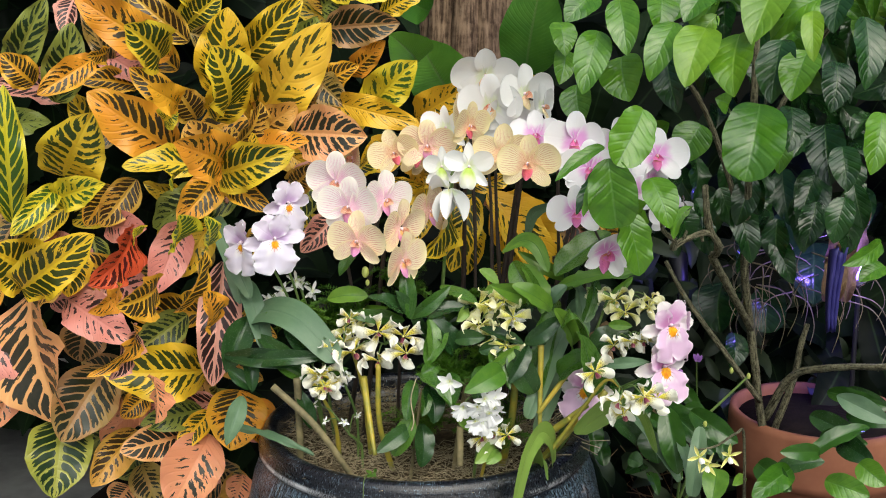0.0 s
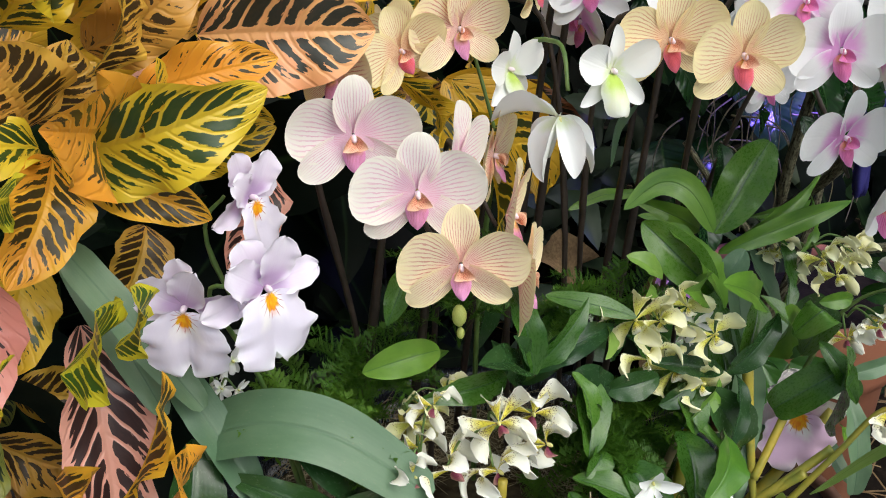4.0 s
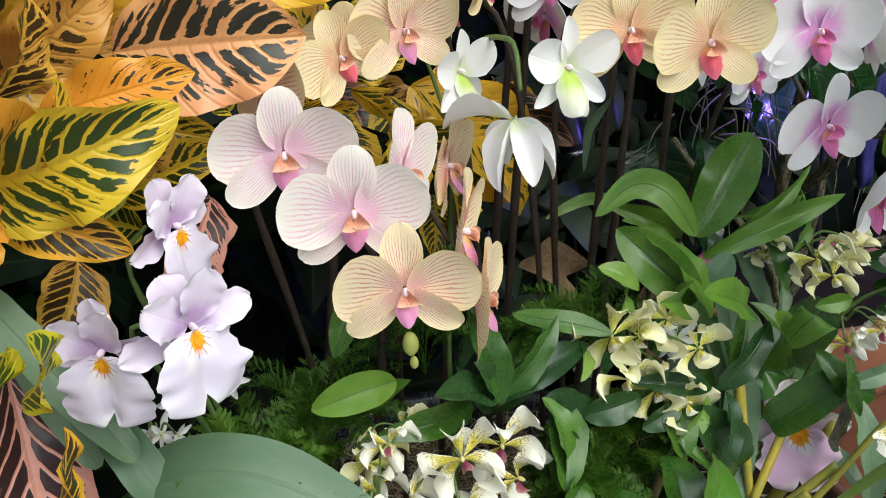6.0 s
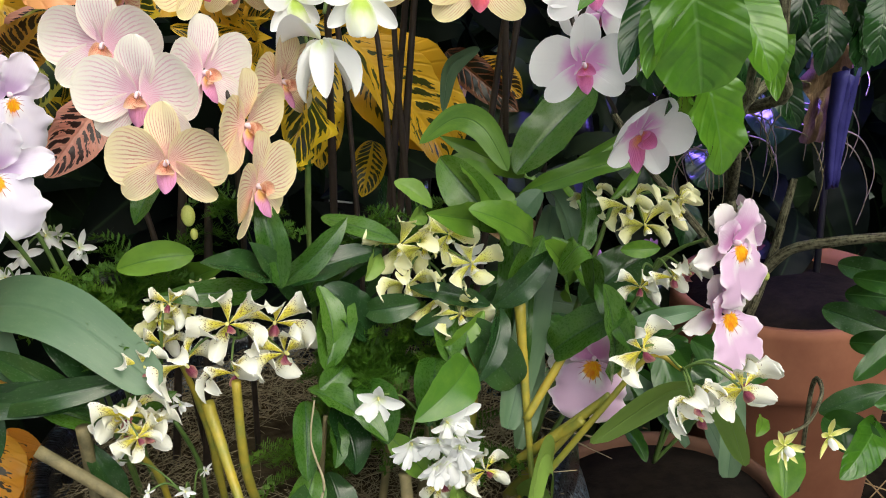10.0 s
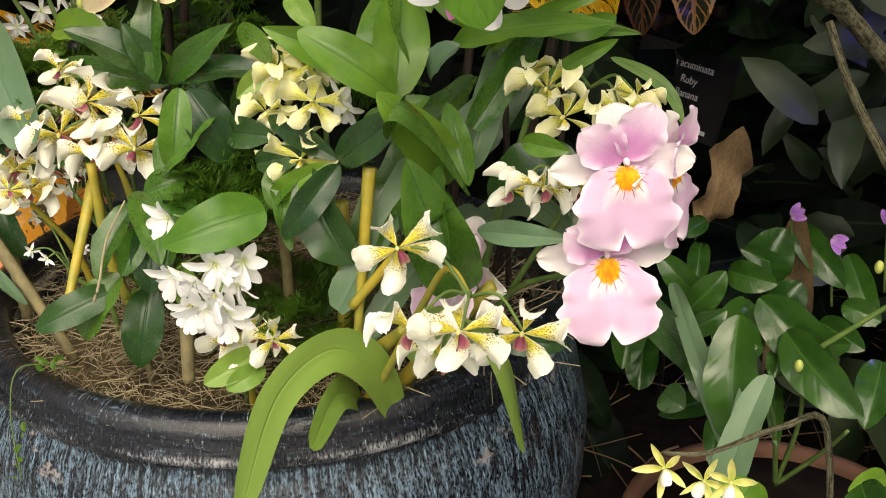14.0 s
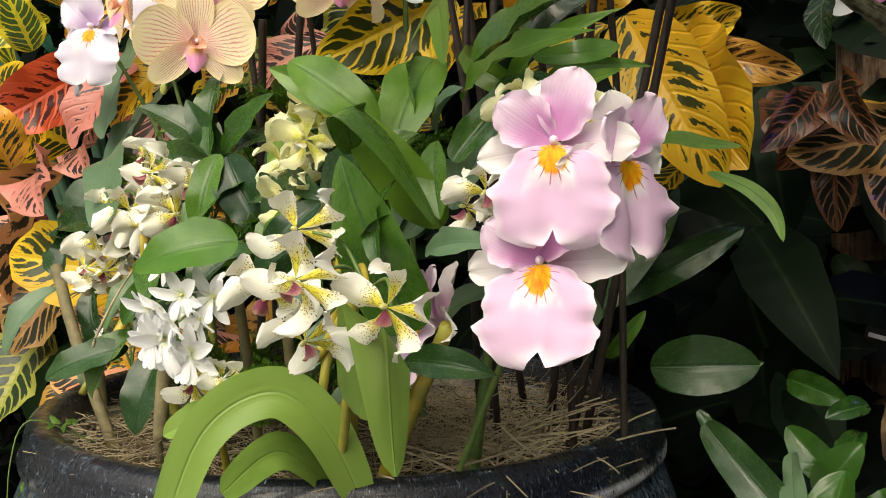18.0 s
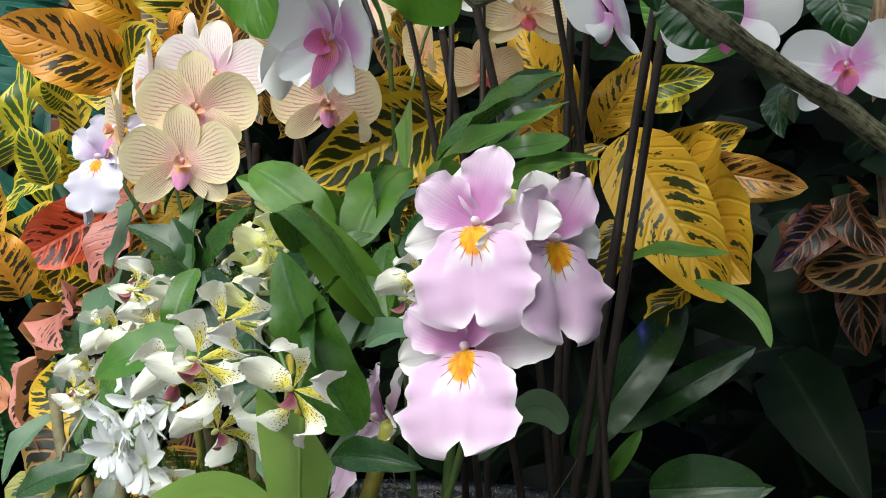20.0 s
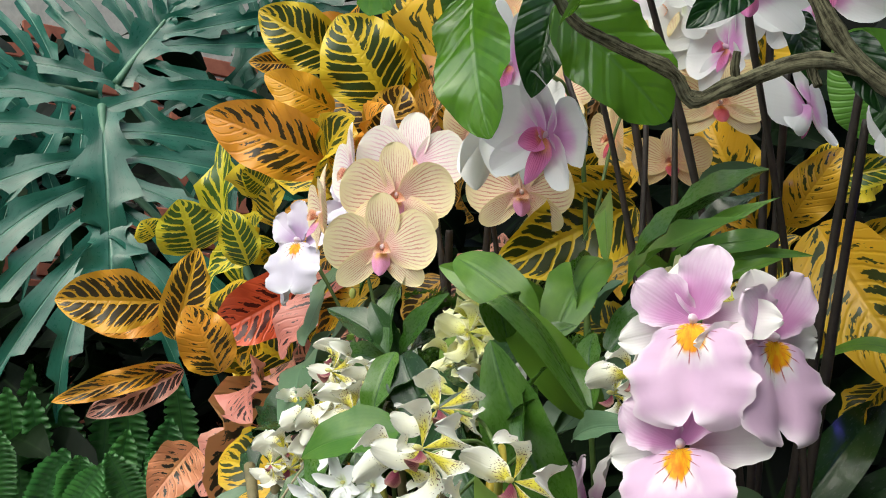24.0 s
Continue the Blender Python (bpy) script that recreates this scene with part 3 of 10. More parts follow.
def petal_sheet(profile, arch, fold, frill, seed, nx=10, ny=16, notch=0.0):
    """A petal of unit length and width along y, facing z: softly dished, with a lightly frilled margin."""
    key = ("petal_sheet", profile, arch, fold, frill, seed, nx, ny, notch)
    if key in SHEETS:
        return SHEETS[key]
    rng = random.Random(str(key))
    a, b = PROFILES[profile]
    peak = (a / (a + b)) ** a * (b / (a + b)) ** b
    ph = [rng.uniform(0, 6.28) for _ in range(5)]
    tilt = rng.uniform(-0.10, 0.10)
    verts, uvs, faces = [], [], []
    for j in range(ny + 1):
        tt = 0.003 + 0.994 * (0.5 - 0.5 * math.cos(math.pi * j / ny))
        w = (tt ** a) * ((1 - tt) ** b) / peak * 0.5
        for i in range(nx + 1):
            s = math.sin(math.pi * (i / nx - 0.5))
            edge, side = abs(s), 2.1 * (s > 0)
            x = s * w * (1 + frill * 0.26 * edge ** 3 * (math.sin(tt * 15 + ph[0] + side) + 0.7 * math.sin(tt * 31 + ph[1] + side)))
            y = tt - notch * max(0.0, tt - 0.45) * (1 - edge) ** 3 * 2.0 + frill * 0.05 * tt * tt * math.sin(s * 9 + ph[2])
            z = arch * 4 * tt * (1 - tt) + fold * s * s * w + tilt * s * w
            z += 0.05 * w * math.sin(2.4 * s + 3.0 * tt + ph[3])
            z += frill * edge ** 3 * w * (0.40 * math.sin(tt * 11 + ph[4] + side) + 0.22 * math.sin(tt * 25 + ph[0] + side))
            z += frill * 0.16 * tt ** 6 * math.sin(s * 6 + ph[1])
            if profile == "fan":
                z += w * (0.10 * math.sin(math.pi * edge) - 0.13 * math.exp(-(s / 0.16) ** 2) * min(1.0, tt * 2.2) + 0.05 * math.sin(tt * 7 + 3 * s + ph[3]))
            verts.append((x, y, z))
            uvs.append((0.5 + 0.5 * s, tt))
    k = nx + 1
    for j in range(ny):
        for i in range(nx):
            faces.append((j * k + i, j * k + i + 1, (j + 1) * k + i + 1, (j + 1) * k + i))
    me = bpy.data.meshes.new("petal_blade")
    me.from_pydata(verts, [], faces)
    me.uv_layers.new(name="UVMap").data.foreach_set("uv", [c for f in faces for q in f for c in uvs[q]])
    me.polygons.foreach_set("use_smooth", [True] * len(faces))
    SHEETS[key] = me
    return me


def with_material(me, mat):
    """A mesh datablock of this shape in that material (one for each pair)."""
    key = (me.name, mat.name)
    if key not in SHEETS:
        c = me.copy()
        c.materials.append(mat)
        SHEETS[key] = c
    return SHEETS[key]


LEAFRNG = random.Random(7)
TURN_RNG = random.Random(19)


def leaf(parent, base, tip, width, face, mat, profile="croton", arch=0.12, fold=0.25, wave=None, twist=0.0, name="leaf", label=""):
    """One leaf from its foot to its tip, facing that way."""
    wave = wave if wave is not None else (0.085 if profile == "croton" else 0.03)
    base, tip, face = Vector(base), Vector(tip), Vector(face)
    along = tip - base
    if profile == "drop":
        face += Vector((TURN_RNG.uniform(-0.55, 0.55), 0, TURN_RNG.uniform(-0.35, 0.6)))
    m = axes(base, along, face)
    m = m @ Matrix.Diagonal((width, along.length, along.length, 1))
    me = with_material(sheet(profile, arch, fold * width / along.length, wave, twist, LEAFRNG.randrange(4), 8, 18), mat)
    return mesh_part(name, me, None, parent, local(parent, m), label)


def smooth_points(pts, n=6):
    pts = [Vector(p) for p in pts]
    if len(pts) < 3:
        return [pts[0].lerp(pts[-1], i / n) for i in range(n + 1)]
    out = []
    for i in range(len(pts) - 1):
        p0, p1, p2, p3 = pts[max(i - 1, 0)], pts[i], pts[i + 1], pts[min(i + 2, len(pts) - 1)]
        for k in range(n):
            t = k / n
            out.append(0.5 * ((2 * p1) + (p2 - p0) * t + (2 * p0 - 5 * p1 + 4 * p2 - p3) * t * t + (3 * p1 - p0 - 3 * p2 + p3) * t ** 3))
    out.append(pts[-1])
    return out


def tube_mesh(pts, r0, r1, sides=8, lumps=0.0, seed=0, knots=()):
    pts = smooth_points(pts)
    rng = random.Random(seed)
    bm = bmesh.new()
    rings = []
    up = Vector((0.3, 0.2, 1)).normalized()
    for i, p in enumerate(pts):
        d = (pts[min(i + 1, len(pts) - 1)] - pts[max(i - 1, 0)]).normalized()
        x = d.cross(up)
        if x.length < 0.05:
            x = d.cross(Vector((1, 0, 0)))
        x.normalize()
        y = x.cross(d)
        t = i / (len(pts) - 1)
        r = r0 + (r1 - r0) * t
        for kpos in knots:
            r *= 1 + 0.35 * math.exp(-((t - kpos) / 0.025) ** 2)
        ring = []
        for k in range(sides):
            a = 2 * math.pi * k / sides
            rr = r * (1 + rng.uniform(-lumps, lumps))
            ring.append(bm.verts.new(p + (x * math.cos(a) + y * math.sin(a)) * rr))
        rings.append(ring)
    for a, b in zip(rings, rings[1:]):
        for k in range(sides):
            bm.faces.new((a[k], a[(k + 1) % sides], b[(k + 1) % sides], b[k]))
    bm.faces.new(rings[0][::-1])
    bm.faces.new(rings[-1])
    # u round the tube, v in metres along it
    layer = bm.loops.layers.uv.new("UVMap")
    far = [0.0]
    for p, q in zip(pts, pts[1:]):
        far.append(far[-1] + (q - p).length)
    spot = {v: (k / sides, far[j]) for j, ring in enumerate(rings) for k, v in enumerate(ring)}
    for f in bm.faces:
        wrap = max(spot[v][0] for v in f.verts) > 0.7
        for lp in f.loops:
            u, d = spot[lp.vert]
            lp[layer].uv = (u + 1.0 if wrap and u < 0.3 else u, d)
    return bm


def tube(parent, name, pts, r0, r1, mat, sides=8, lumps=0.0, label="", knots=()):
    shift = local(parent, Matrix()).translation if parent is not None else Vector((0, 0, 0))
    bm = tube_mesh([Vector(p) + shift for p in pts], r0, r1, sides, lumps, 3, knots)
    return part(name, bm, mat, parent, label)


def arched(parent, pts, width, mat, profile="strap", hint=(0, 0, 1), fold=0.15, name="leaf"):
    """A leaf that bends along a curve through pts."""
    shift = local(parent, Matrix()).translation
    line = smooth_points([Vector(p) + shift for p in pts], 7)
    a, b = PROFILES[profile]
    peak = (a / (a + b)) ** a * (b / (a + b)) ** b
    nx, k = 6, len(line)
    verts, uvs, faces = [], [], []
    up = Vector(hint)
    for j, p in enumerate(line):
        t = 0.003 + 0.994 * j / (k - 1)
        w = (t ** a) * ((1 - t) ** b) / peak * 0.5 * width
        d = (line[min(j + 1, k - 1)] - line[max(j - 1, 0)]).normalized()
        side = d.cross(up).normalized()
        up = side.cross(d).normalized()
        for i in range(nx + 1):
            s = -1 + 2 * i / nx
            verts.append(p + side * (s * w) + up * (fold * abs(s) * w + 0.04 * w * math.sin(9 * t + 4 * s)))
            uvs.append((i / nx, t))
    for j in range(k - 1):
        for i in range(nx):
            q = j * (nx + 1) + i
            faces.append((q, q + 1, q + nx + 2, q + nx + 1))
    me = bpy.data.meshes.new("arched_blade")
    me.from_pydata([tuple(v) for v in verts], [], faces)
    me.uv_layers.new(name="UVMap").data.foreach_set("uv", [c for f in faces for v in f for c in uvs[v]])
    return mesh_part(name, me, mat, parent, Matrix(), "", True)


def blob_mesh(name, rx, ry, rz, seg=10, rings=7, lump=0.0, seed=1):
    key = ("blob", rx, ry, rz, seg, rings, lump, seed)
    if key not in SHEETS:
        rng = random.Random(seed)
        bm = bmesh.new()
        bmesh.ops.create_uvsphere(bm, u_segments=seg, v_segments=rings, radius=1)
        for v in bm.verts:
            v.co = Vector((v.co.x * rx, v.co.y * ry, v.co.z * rz)) * (1 + rng.uniform(-lump, lump))
        me = bpy.data.meshes.new(name)
        bm.to_mesh(me)
        bm.free()
        me.polygons.foreach_set("use_smooth", [True] * len(me.polygons))
        SHEETS[key] = me
    return SHEETS[key]


def lathe(profile, seg=48):
    """A closed turned shape from (radius, height) pairs."""
    bm = bmesh.new()
    rings = []
    for r, z in profile:
        rings.append([bm.verts.new((r * math.cos(2 * math.pi * k / seg), r * math.sin(2 * math.pi * k / seg), z)) for k in range(seg)])
    for a, b in zip(rings, rings[1:]):
        for k in range(seg):
            bm.faces.new((a[k], a[(k + 1) % seg], b[(k + 1) % seg], b[k]))
    bm.faces.new(rings[0][::-1])
    bm.faces.new(rings[-1])
    return bm


# ---- flowers ----
# each row: part name, profile, petal material slot, length, width, angle from up, lean forward, arch, fold, wave, lift, notch
PHAL = [
    ("sepal", "petal", "a", 1.04, 0.68, 0, 4, 0.05, 0.10, 0.03, -0.07, 0),
    ("sepal", "petal", "a", 1.04, 0.56, 128, 8, 0.06, 0.10, 0.03, -0.07, 0),
    ("sepal", "petal", "a", 1.04, 0.56, -128, 8, 0.06, 0.10, 0.03, -0.07, 0),
    ("petal", "phal", "b", 1.12, 1.16, 77, 8, -0.07, 0.12, 0.05, 0.02, 0),
    ("petal", "phal", "b", 1.12, 1.16, -77, 8, -0.07, 0.12, 0.05, 0.02, 0),
    ("side_lobe", "oval", "c", 0.30, 0.24, 116, 54, 0.2, 0.5, 0.0, 0.05, 0),
    ("side_lobe", "oval", "c", 0.30, 0.24, -116, 54, 0.2, 0.5, 0.0, 0.05, 0),
    ("lip", "drop", "d", 0.54, 0.36, 180, 26, 0.10, -0.40, 0.08, 0.08, 0),
]
# a half-closed flower, its petals swept forward round the lip
CUPPED = [
    ("sepal", "petal", "a", 1.04, 0.74, 0, 22, -0.08, 0.30, 0.05, -0.05, 0),
    ("sepal", "petal", "a", 1.04, 0.56, 128, 30, -0.05, 0.30, 0.05, -0.05, 0),
    ("sepal", "petal", "a", 1.04, 0.56, -128, 30, -0.05, 0.30, 0.05, -0.05, 0),
    ("petal", "phal", "b", 1.12, 1.10, 72, 24, -0.16, 0.20, 0.06, 0.02, 0),
    ("petal", "phal", "b", 1.12, 1.10, -72, 24, -0.16, 0.20, 0.06, 0.02, 0),
    ("side_lobe", "oval", "c", 0.42, 0.40, 110, 58, 0.2, 0.5, 0.0, 0.05, 0),
    ("side_lobe", "oval", "c", 0.42, 0.40, -110, 58, 0.2, 0.5, 0.0, 0.05, 0),
    ("lip", "drop", "d", 0.80, 0.44, 180, 40, 0.10, -0.40, 0.08, 0.08, 0),
]
PANSY = [
    ("sepal", "petal", "s", 0.80, 0.62, -14, 0, 0.03, 0.12, 0.18, -0.10, 0),
    ("petal", "petal", "b", 0.84, 0.66, 24, 14, 0.06, 0.10, 0.20, 0.03, 0),
    ("petal", "petal", "b", 0.82, 0.64, -54, 16, 0.06, 0.12, 0.22, 0.01, 0),
    ("sepal", "petal", "s", 0.98, 0.50, 88, -2, 0.04, 0.16, 0.20, -0.12, 0),
    ("sepal", "petal", "s", 0.98, 0.50, -100, -2, 0.04, 0.16, 0.20, -0.12, 0),
    ("lip", "fan", "d", 1.20, 1.46, 180, 8, 0.05, -0.03, 0.24, 0.09, 0.16),
]
SPOTTED = [
    ("sepal", "paddle", "a", 0.86, 0.58, 0, 44, -0.34, -0.5, 0.26, 0, 0),
    ("sepal", "paddle", "a", 1.06, 0.56, 134, 12, -0.38, -0.5, 0.26, 0, 0),
    ("sepal", "paddle", "a", 1.06, 0.56, -134, 12, -0.38, -0.5, 0.26, 0, 0),
    ("petal", "paddle", "b", 1.10, 0.64, 76, 26, -0.42, -0.5, 0.28, 0.02, 0),
    ("petal", "paddle", "b", 1.10, 0.64, -76, 26, -0.42, -0.5, 0.28, 0.02, 0),
    ("lip", "drop", "d", 0.42, 0.30, 180, 62, -0.15, -0.9, 0.14, 0.05, 0),
]
STAR = [
    ("sepal", "lance", "a", 1.0, 0.34, 0, 8, -0.08, 0.2, 0.08, 0, 0),
    ("petal", "lance", "a", 1.0, 0.40, 72, 14, -0.08, 0.2, 0.10, 0.01, 0),
    ("petal", "lance", "a", 1.0, 0.40, -72, 14, -0.08, 0.2, 0.10, 0.01, 0),
    ("sepal", "lance", "a", 1.0, 0.36, 142, 6, -0.08, 0.2, 0.08, 0, 0),
    ("sepal", "lance", "a", 1.0, 0.36, -142, 6, -0.08, 0.2, 0.08, 0, 0),
    ("lip", "round", "d", 0.62, 0.44, 180, 30, 0.1, -0.4, 0.08, 0.06, 0),
]
# small white flowers with a broad lip in lobes
SNOW = [
    ("sepal", "oval", "a", 0.96, 0.44, 0, 20, 0.04, 0.2, 0.06, 0, 0),
    ("petal", "oval", "a", 1.0, 0.50, 66, 22, 0.04, 0.2, 0.08, 0.01, 0),
    ("petal", "oval", "a", 1.0, 0.50, -66, 22, 0.04, 0.2, 0.08, 0.01, 0),
    ("sepal", "oval", "a", 0.96, 0.44, 128, 8, 0.04, 0.2, 0.06, 0, 0),
    ("sepal", "oval", "a", 0.96, 0.44, -128, 8, 0.04, 0.2, 0.06, 0, 0),
    ("lip", "spoon", "d", 1.02, 0.50, 180, 26, 0.08, -0.2, 0.10, 0.08, 0.10),
    ("side_lobe", "spoon", "d", 0.90, 0.42, 150, 28, 0.08, -0.2, 0.10, 0.07, 0.06),
    ("side_lobe", "spoon", "d", 0.90, 0.42, -150, 28, 0.08, -0.2, 0.10, 0.07, 0.06),
]
# thin narrow petals round a pale lip
THIN = [
    ("sepal", "lance", "a", 1.0, 0.24, 0, 20, -0.12, 0.2, 0.06, 0, 0),
    ("petal", "lance", "a", 0.95, 0.26, 68, 30, -0.14, 0.2, 0.08, 0.01, 0),
    ("petal", "lance", "a", 0.95, 0.26, -68, 30, -0.14, 0.2, 0.08, 0.01, 0),
    ("sepal", "lance", "a", 1.0, 0.25, 140, 14, -0.12, 0.2, 0.06, 0, 0),
    ("sepal", "lance", "a", 1.0, 0.25, -140, 14, -0.12, 0.2, 0.06, 0, 0),
    ("lip", "round", "d", 0.60, 0.40, 180, 36, 0.1, -0.5, 0.10, 0.06, 0),
]
BELL = [
    ("sepal", "oval", "a", 1.0, 0.42, 0, 66, -0.05, -0.4, 0.05, 0, 0),
    ("petal", "oval", "a", 1.0, 0.62, 75, 66, -0.05, -0.4, 0.05, 0.02, 0),
    ("petal", "oval", "a", 1.0, 0.62, -75, 66, -0.05, -0.4, 0.05, 0.02, 0),
    ("sepal", "oval", "a", 1.05, 0.46, 140, 62, -0.05, -0.4, 0.05, 0, 0),
    ("sepal", "lance", "a", 1.15, 0.36, -140, 12, -0.12, -0.4, 0.05, 0, 0),
    ("lip", "oval", "d", 0.8, 0.5, 180, 64, 0.0, -0.8, 0.06, 0.02, 0),
]
DENDRO = [
    ("sepal", "oval", "a", 0.95, 0.42, 0, 12, 0.03, 0.15, 0.03, -0.03, 0),
    ("petal", "phal", "a", 1.05, 0.88, 66, 12, 0.03, 0.15, 0.05, 0.01, 0),
    ("petal", "phal", "a", 1.05, 0.88, -66, 12, 0.03, 0.15, 0.05, 0.01, 0),
    ("sepal", "oval", "a", 1.0, 0.46, 135, 8, 0.03, 0.15, 0.03, -0.03, 0),
    ("sepal", "oval", "a", 1.0, 0.46, -135, 8, 0.03, 0.15, 0.03, -0.03, 0),
    ("lip", "round", "d", 0.90, 0.66, 180, 40, 0.12, -0.5, 0.10, 0.06, 0),
]
KINDS = {
    "blush": (PHAL, dict(a="blush", b="blush", c="redlip", d="creamlip"), M_COLUMN),
    "cream": (PHAL, dict(a="cream", b="cream", c="redlip", d="creamlip"), M_COLUMN),
    "gold": (PHAL, dict(a="gold", b="gold", c="redlip", d="goldlip"), M_COLUMN),
    "pinkheart": (PHAL, dict(a="white", b="white", c="pinklip", d="pinklip"), M_COLUMN),
    "cupped": (CUPPED, dict(a="white", b="white", c="pinklip", d="pinklip"), M_COLUMN),
    "whitegold": (PHAL, dict(a="purewhite", b="purewhite", c="redlip", d="gold"), M_COLUMN),
    "pansy": (PANSY, dict(b="lilac", s="blushsepal", d="pansylip"), M_COLUMN),
    "palepansy": (PANSY, dict(b="palelilac", s="palelilac", d="palepansylip"), M_COLUMN),
    "spotted": (SPOTTED, dict(a="spot", b="spot", d="plum"), M_COLUMN_Y),
    "spotgreen": (SPOTTED, dict(a="spotgreen", b="spotgreen", d="spot"), M_COLUMN_Y),
    "star": (STAR, dict(a="purewhite", d="purewhite"), M_COLUMN_Y),
    "snow": (SNOW, dict(a="purewhite", d="purewhite"), M_COLUMN_Y),
    "bell": (BELL, dict(a="purewhite", d="purewhite"), M_COLUMN_Y),
    "dendro": (DENDRO, dict(a="purewhite", d="greenlip"), M_COLUMN),
    "lemon": (THIN, dict(a="lemon", d="purewhite"), M_COLUMN_Y),
}
FLOWRNG = random.Random(11)


def flower(parent, kind, place, toward, size, roll=0.0, loose=1.0, label=""):
    """A flower at place that looks toward a point; size is its half width."""
    rows, cols, col_mat = KINDS[kind]
    place = Vector(place)
    n = (Vector(toward) - place).normalized()
    up = Vector((0, 0, 1)) - n * n.z
    if up.length < 0.05:
        up = Vector((0, 1, 0))
    up.normalize()
    up = Matrix.Rotation(radians(roll), 3, n) @ up
    m = axes(place, up, n)
    core = with_material(blob_mesh("column", 0.05, 0.06, 0.10) if rows is PANSY else blob_mesh("column", 0.052, 0.062, 0.11), col_mat)
    body = mesh_part("flower", core, None, parent, local(parent, m @ Matrix.Diagonal((size, size, size, 1)) @ Matrix.Translation((0, 0.02, 0.10))), label)
    for name, profile, slot, length, width, angle, lean, arch, fold, wave, lift, notch in rows:
        r = FLOWRNG
        jit = loose
        pm = Matrix.Translation((0, -0.02, -0.10)) @ Matrix.Rotation(radians(-angle + r.uniform(-5, 5) * jit), 4, "Z") @ Matrix.Translation((0, 0.03, lift))
        pm = pm @ Matrix.Rotation(radians(lean + r.uniform(-7, 7) * jit), 4, "X") @ Matrix.Rotation(radians(r.uniform(-8, 8) * jit), 4, "Y")
        k = length * (1 + r.uniform(-0.05, 0.05) * jit)
        pm = pm @ Matrix.Diagonal((width * (1 + r.uniform(-0.06, 0.06) * jit), k, k, 1))
        me = with_material(petal_sheet(profile, arch, fold, wave, r.randrange(4), 14 if rows is PANSY else 10, 30 if rows is PANSY else 14, notch), PET[cols[slot]])
        mesh_part(name, me, None, body, pm)
    return body

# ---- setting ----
# near-black, so the gloom behind the plants lies in the wall colour
M_DARKWALL = plain_mat("shade_dark_wall", (0.004, 0.005, 0.004), (0.011, 0.012, 0.010), 6, 0.95, 0.5, spec=0.1)

def box_bm(x0, y0, z0, x1, y1, z1):
    bm = bmesh.new()
    bmesh.ops.create_cube(bm, size=1)
    for v in bm.verts:
        v.co = Vector(((x0 + x1) / 2 + v.co.x * (x1 - x0), (y0 + y1) / 2 + v.co.y * (y1 - y0), (z0 + z1) / 2 + v.co.z * (z1 - z0)))
    return bm


ground = part("ground", box_bm(-40, -40, -0.3, 40, 60, 0.0), M_FLOOR, smooth=False)
tagged(ground, "grey concrete floor of a conservatory", "floor", kind="structure")
def bed_mesh():
    """The raised soil of the bed, with a ragged front edge that dips under the floor."""
    nx, ny = 80, 56
    bm = bmesh.new()
    grid = []
    for j in range(ny + 1):
        row = []
        for i in range(nx + 1):
            x, y = -1.0 + 4.75 * i / nx, 1.2 + 3.1 * j / ny
            edge = 2.45 - 0.95 / (1 + math.exp(-(x - 0.15) * 9)) + 0.05 * math.sin(5 * x) + 0.03 * math.sin(13 * x + 1)
            d = min(y - edge, x + 0.92 + 0.04 * math.sin(7 * y))
            k = max(0.0, min(1.0, 0.5 + d / 0.22))
            row.append(bm.verts.new((x, y, -0.03 + 0.12 * k * k * (3 - 2 * k) + 0.012 * math.sin(17 * x + 3 * y) * math.sin(15 * y - 5 * x))))
        grid.append(row)
    for j in range(ny):
        for i in range(nx):
            bm.faces.new((grid[j][i], grid[j][i + 1], grid[j + 1][i + 1], grid[j + 1][i]))
    return bm


soil_bed = part("planting_bed", bed_mesh(), M_SOIL)
tagged(soil_bed, "dark soil of the planting bed", "soil", kind="structure")
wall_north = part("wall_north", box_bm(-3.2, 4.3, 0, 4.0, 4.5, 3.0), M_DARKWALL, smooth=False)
tagged(wall_north, "wall behind the plants, its shade painted in", "wall", kind="structure")
# unseen wall, added low and pale to let and throw light forward
wall_south = part("wall_south", box_bm(-3.2, -3.2, 0, 4.0, -3.0, 1.0), M_CREAMWALL, smooth=False)
tagged(wall_south, "unseen low pale wall added behind the visitor for fill", "wall", kind="structure")
# added out of view to keep low sky light off the plants
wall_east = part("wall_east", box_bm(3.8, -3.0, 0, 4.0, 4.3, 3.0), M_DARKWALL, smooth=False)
tagged(wall_east, "unseen dark wall added to hold back sky light", "wall", kind="structure")
wall_west = part("wall_west", box_bm(-3.3, -1.0, 0, -3.1, 4.3, 3.0), M_MORTAR, smooth=False)
tagged(wall_west, "red brick wall with pale mortar joints", "wall", kind="structure")

# ---- glazed pot ----
POT = (-0.03, 1.88, 0.0)
glazed_pot = thing("glazed_pot", POT, "large blue-black streaky glazed ceramic pot", "pot")
pot_body = part("body", lathe([(0.19, 0.0), (0.205, 0.012), (0.25, 0.15), (0.29, 0.30), (0.312, 0.44), (0.313, 0.50), (0.300, 0.56), (0.289, 0.588), (0.283, 0.598), (0.284, 0.604), (0.290, 0.609), (0.290, 0.614), (0.286, 0.620), (0.285, 0.630), (0.281, 0.640), (0.272, 0.645), (0.262, 0.643), (0.256, 0.634), (0.256, 0.60), (0.255, 0.52), (0.01, 0.52)], 96), M_GLAZE, glazed_pot)
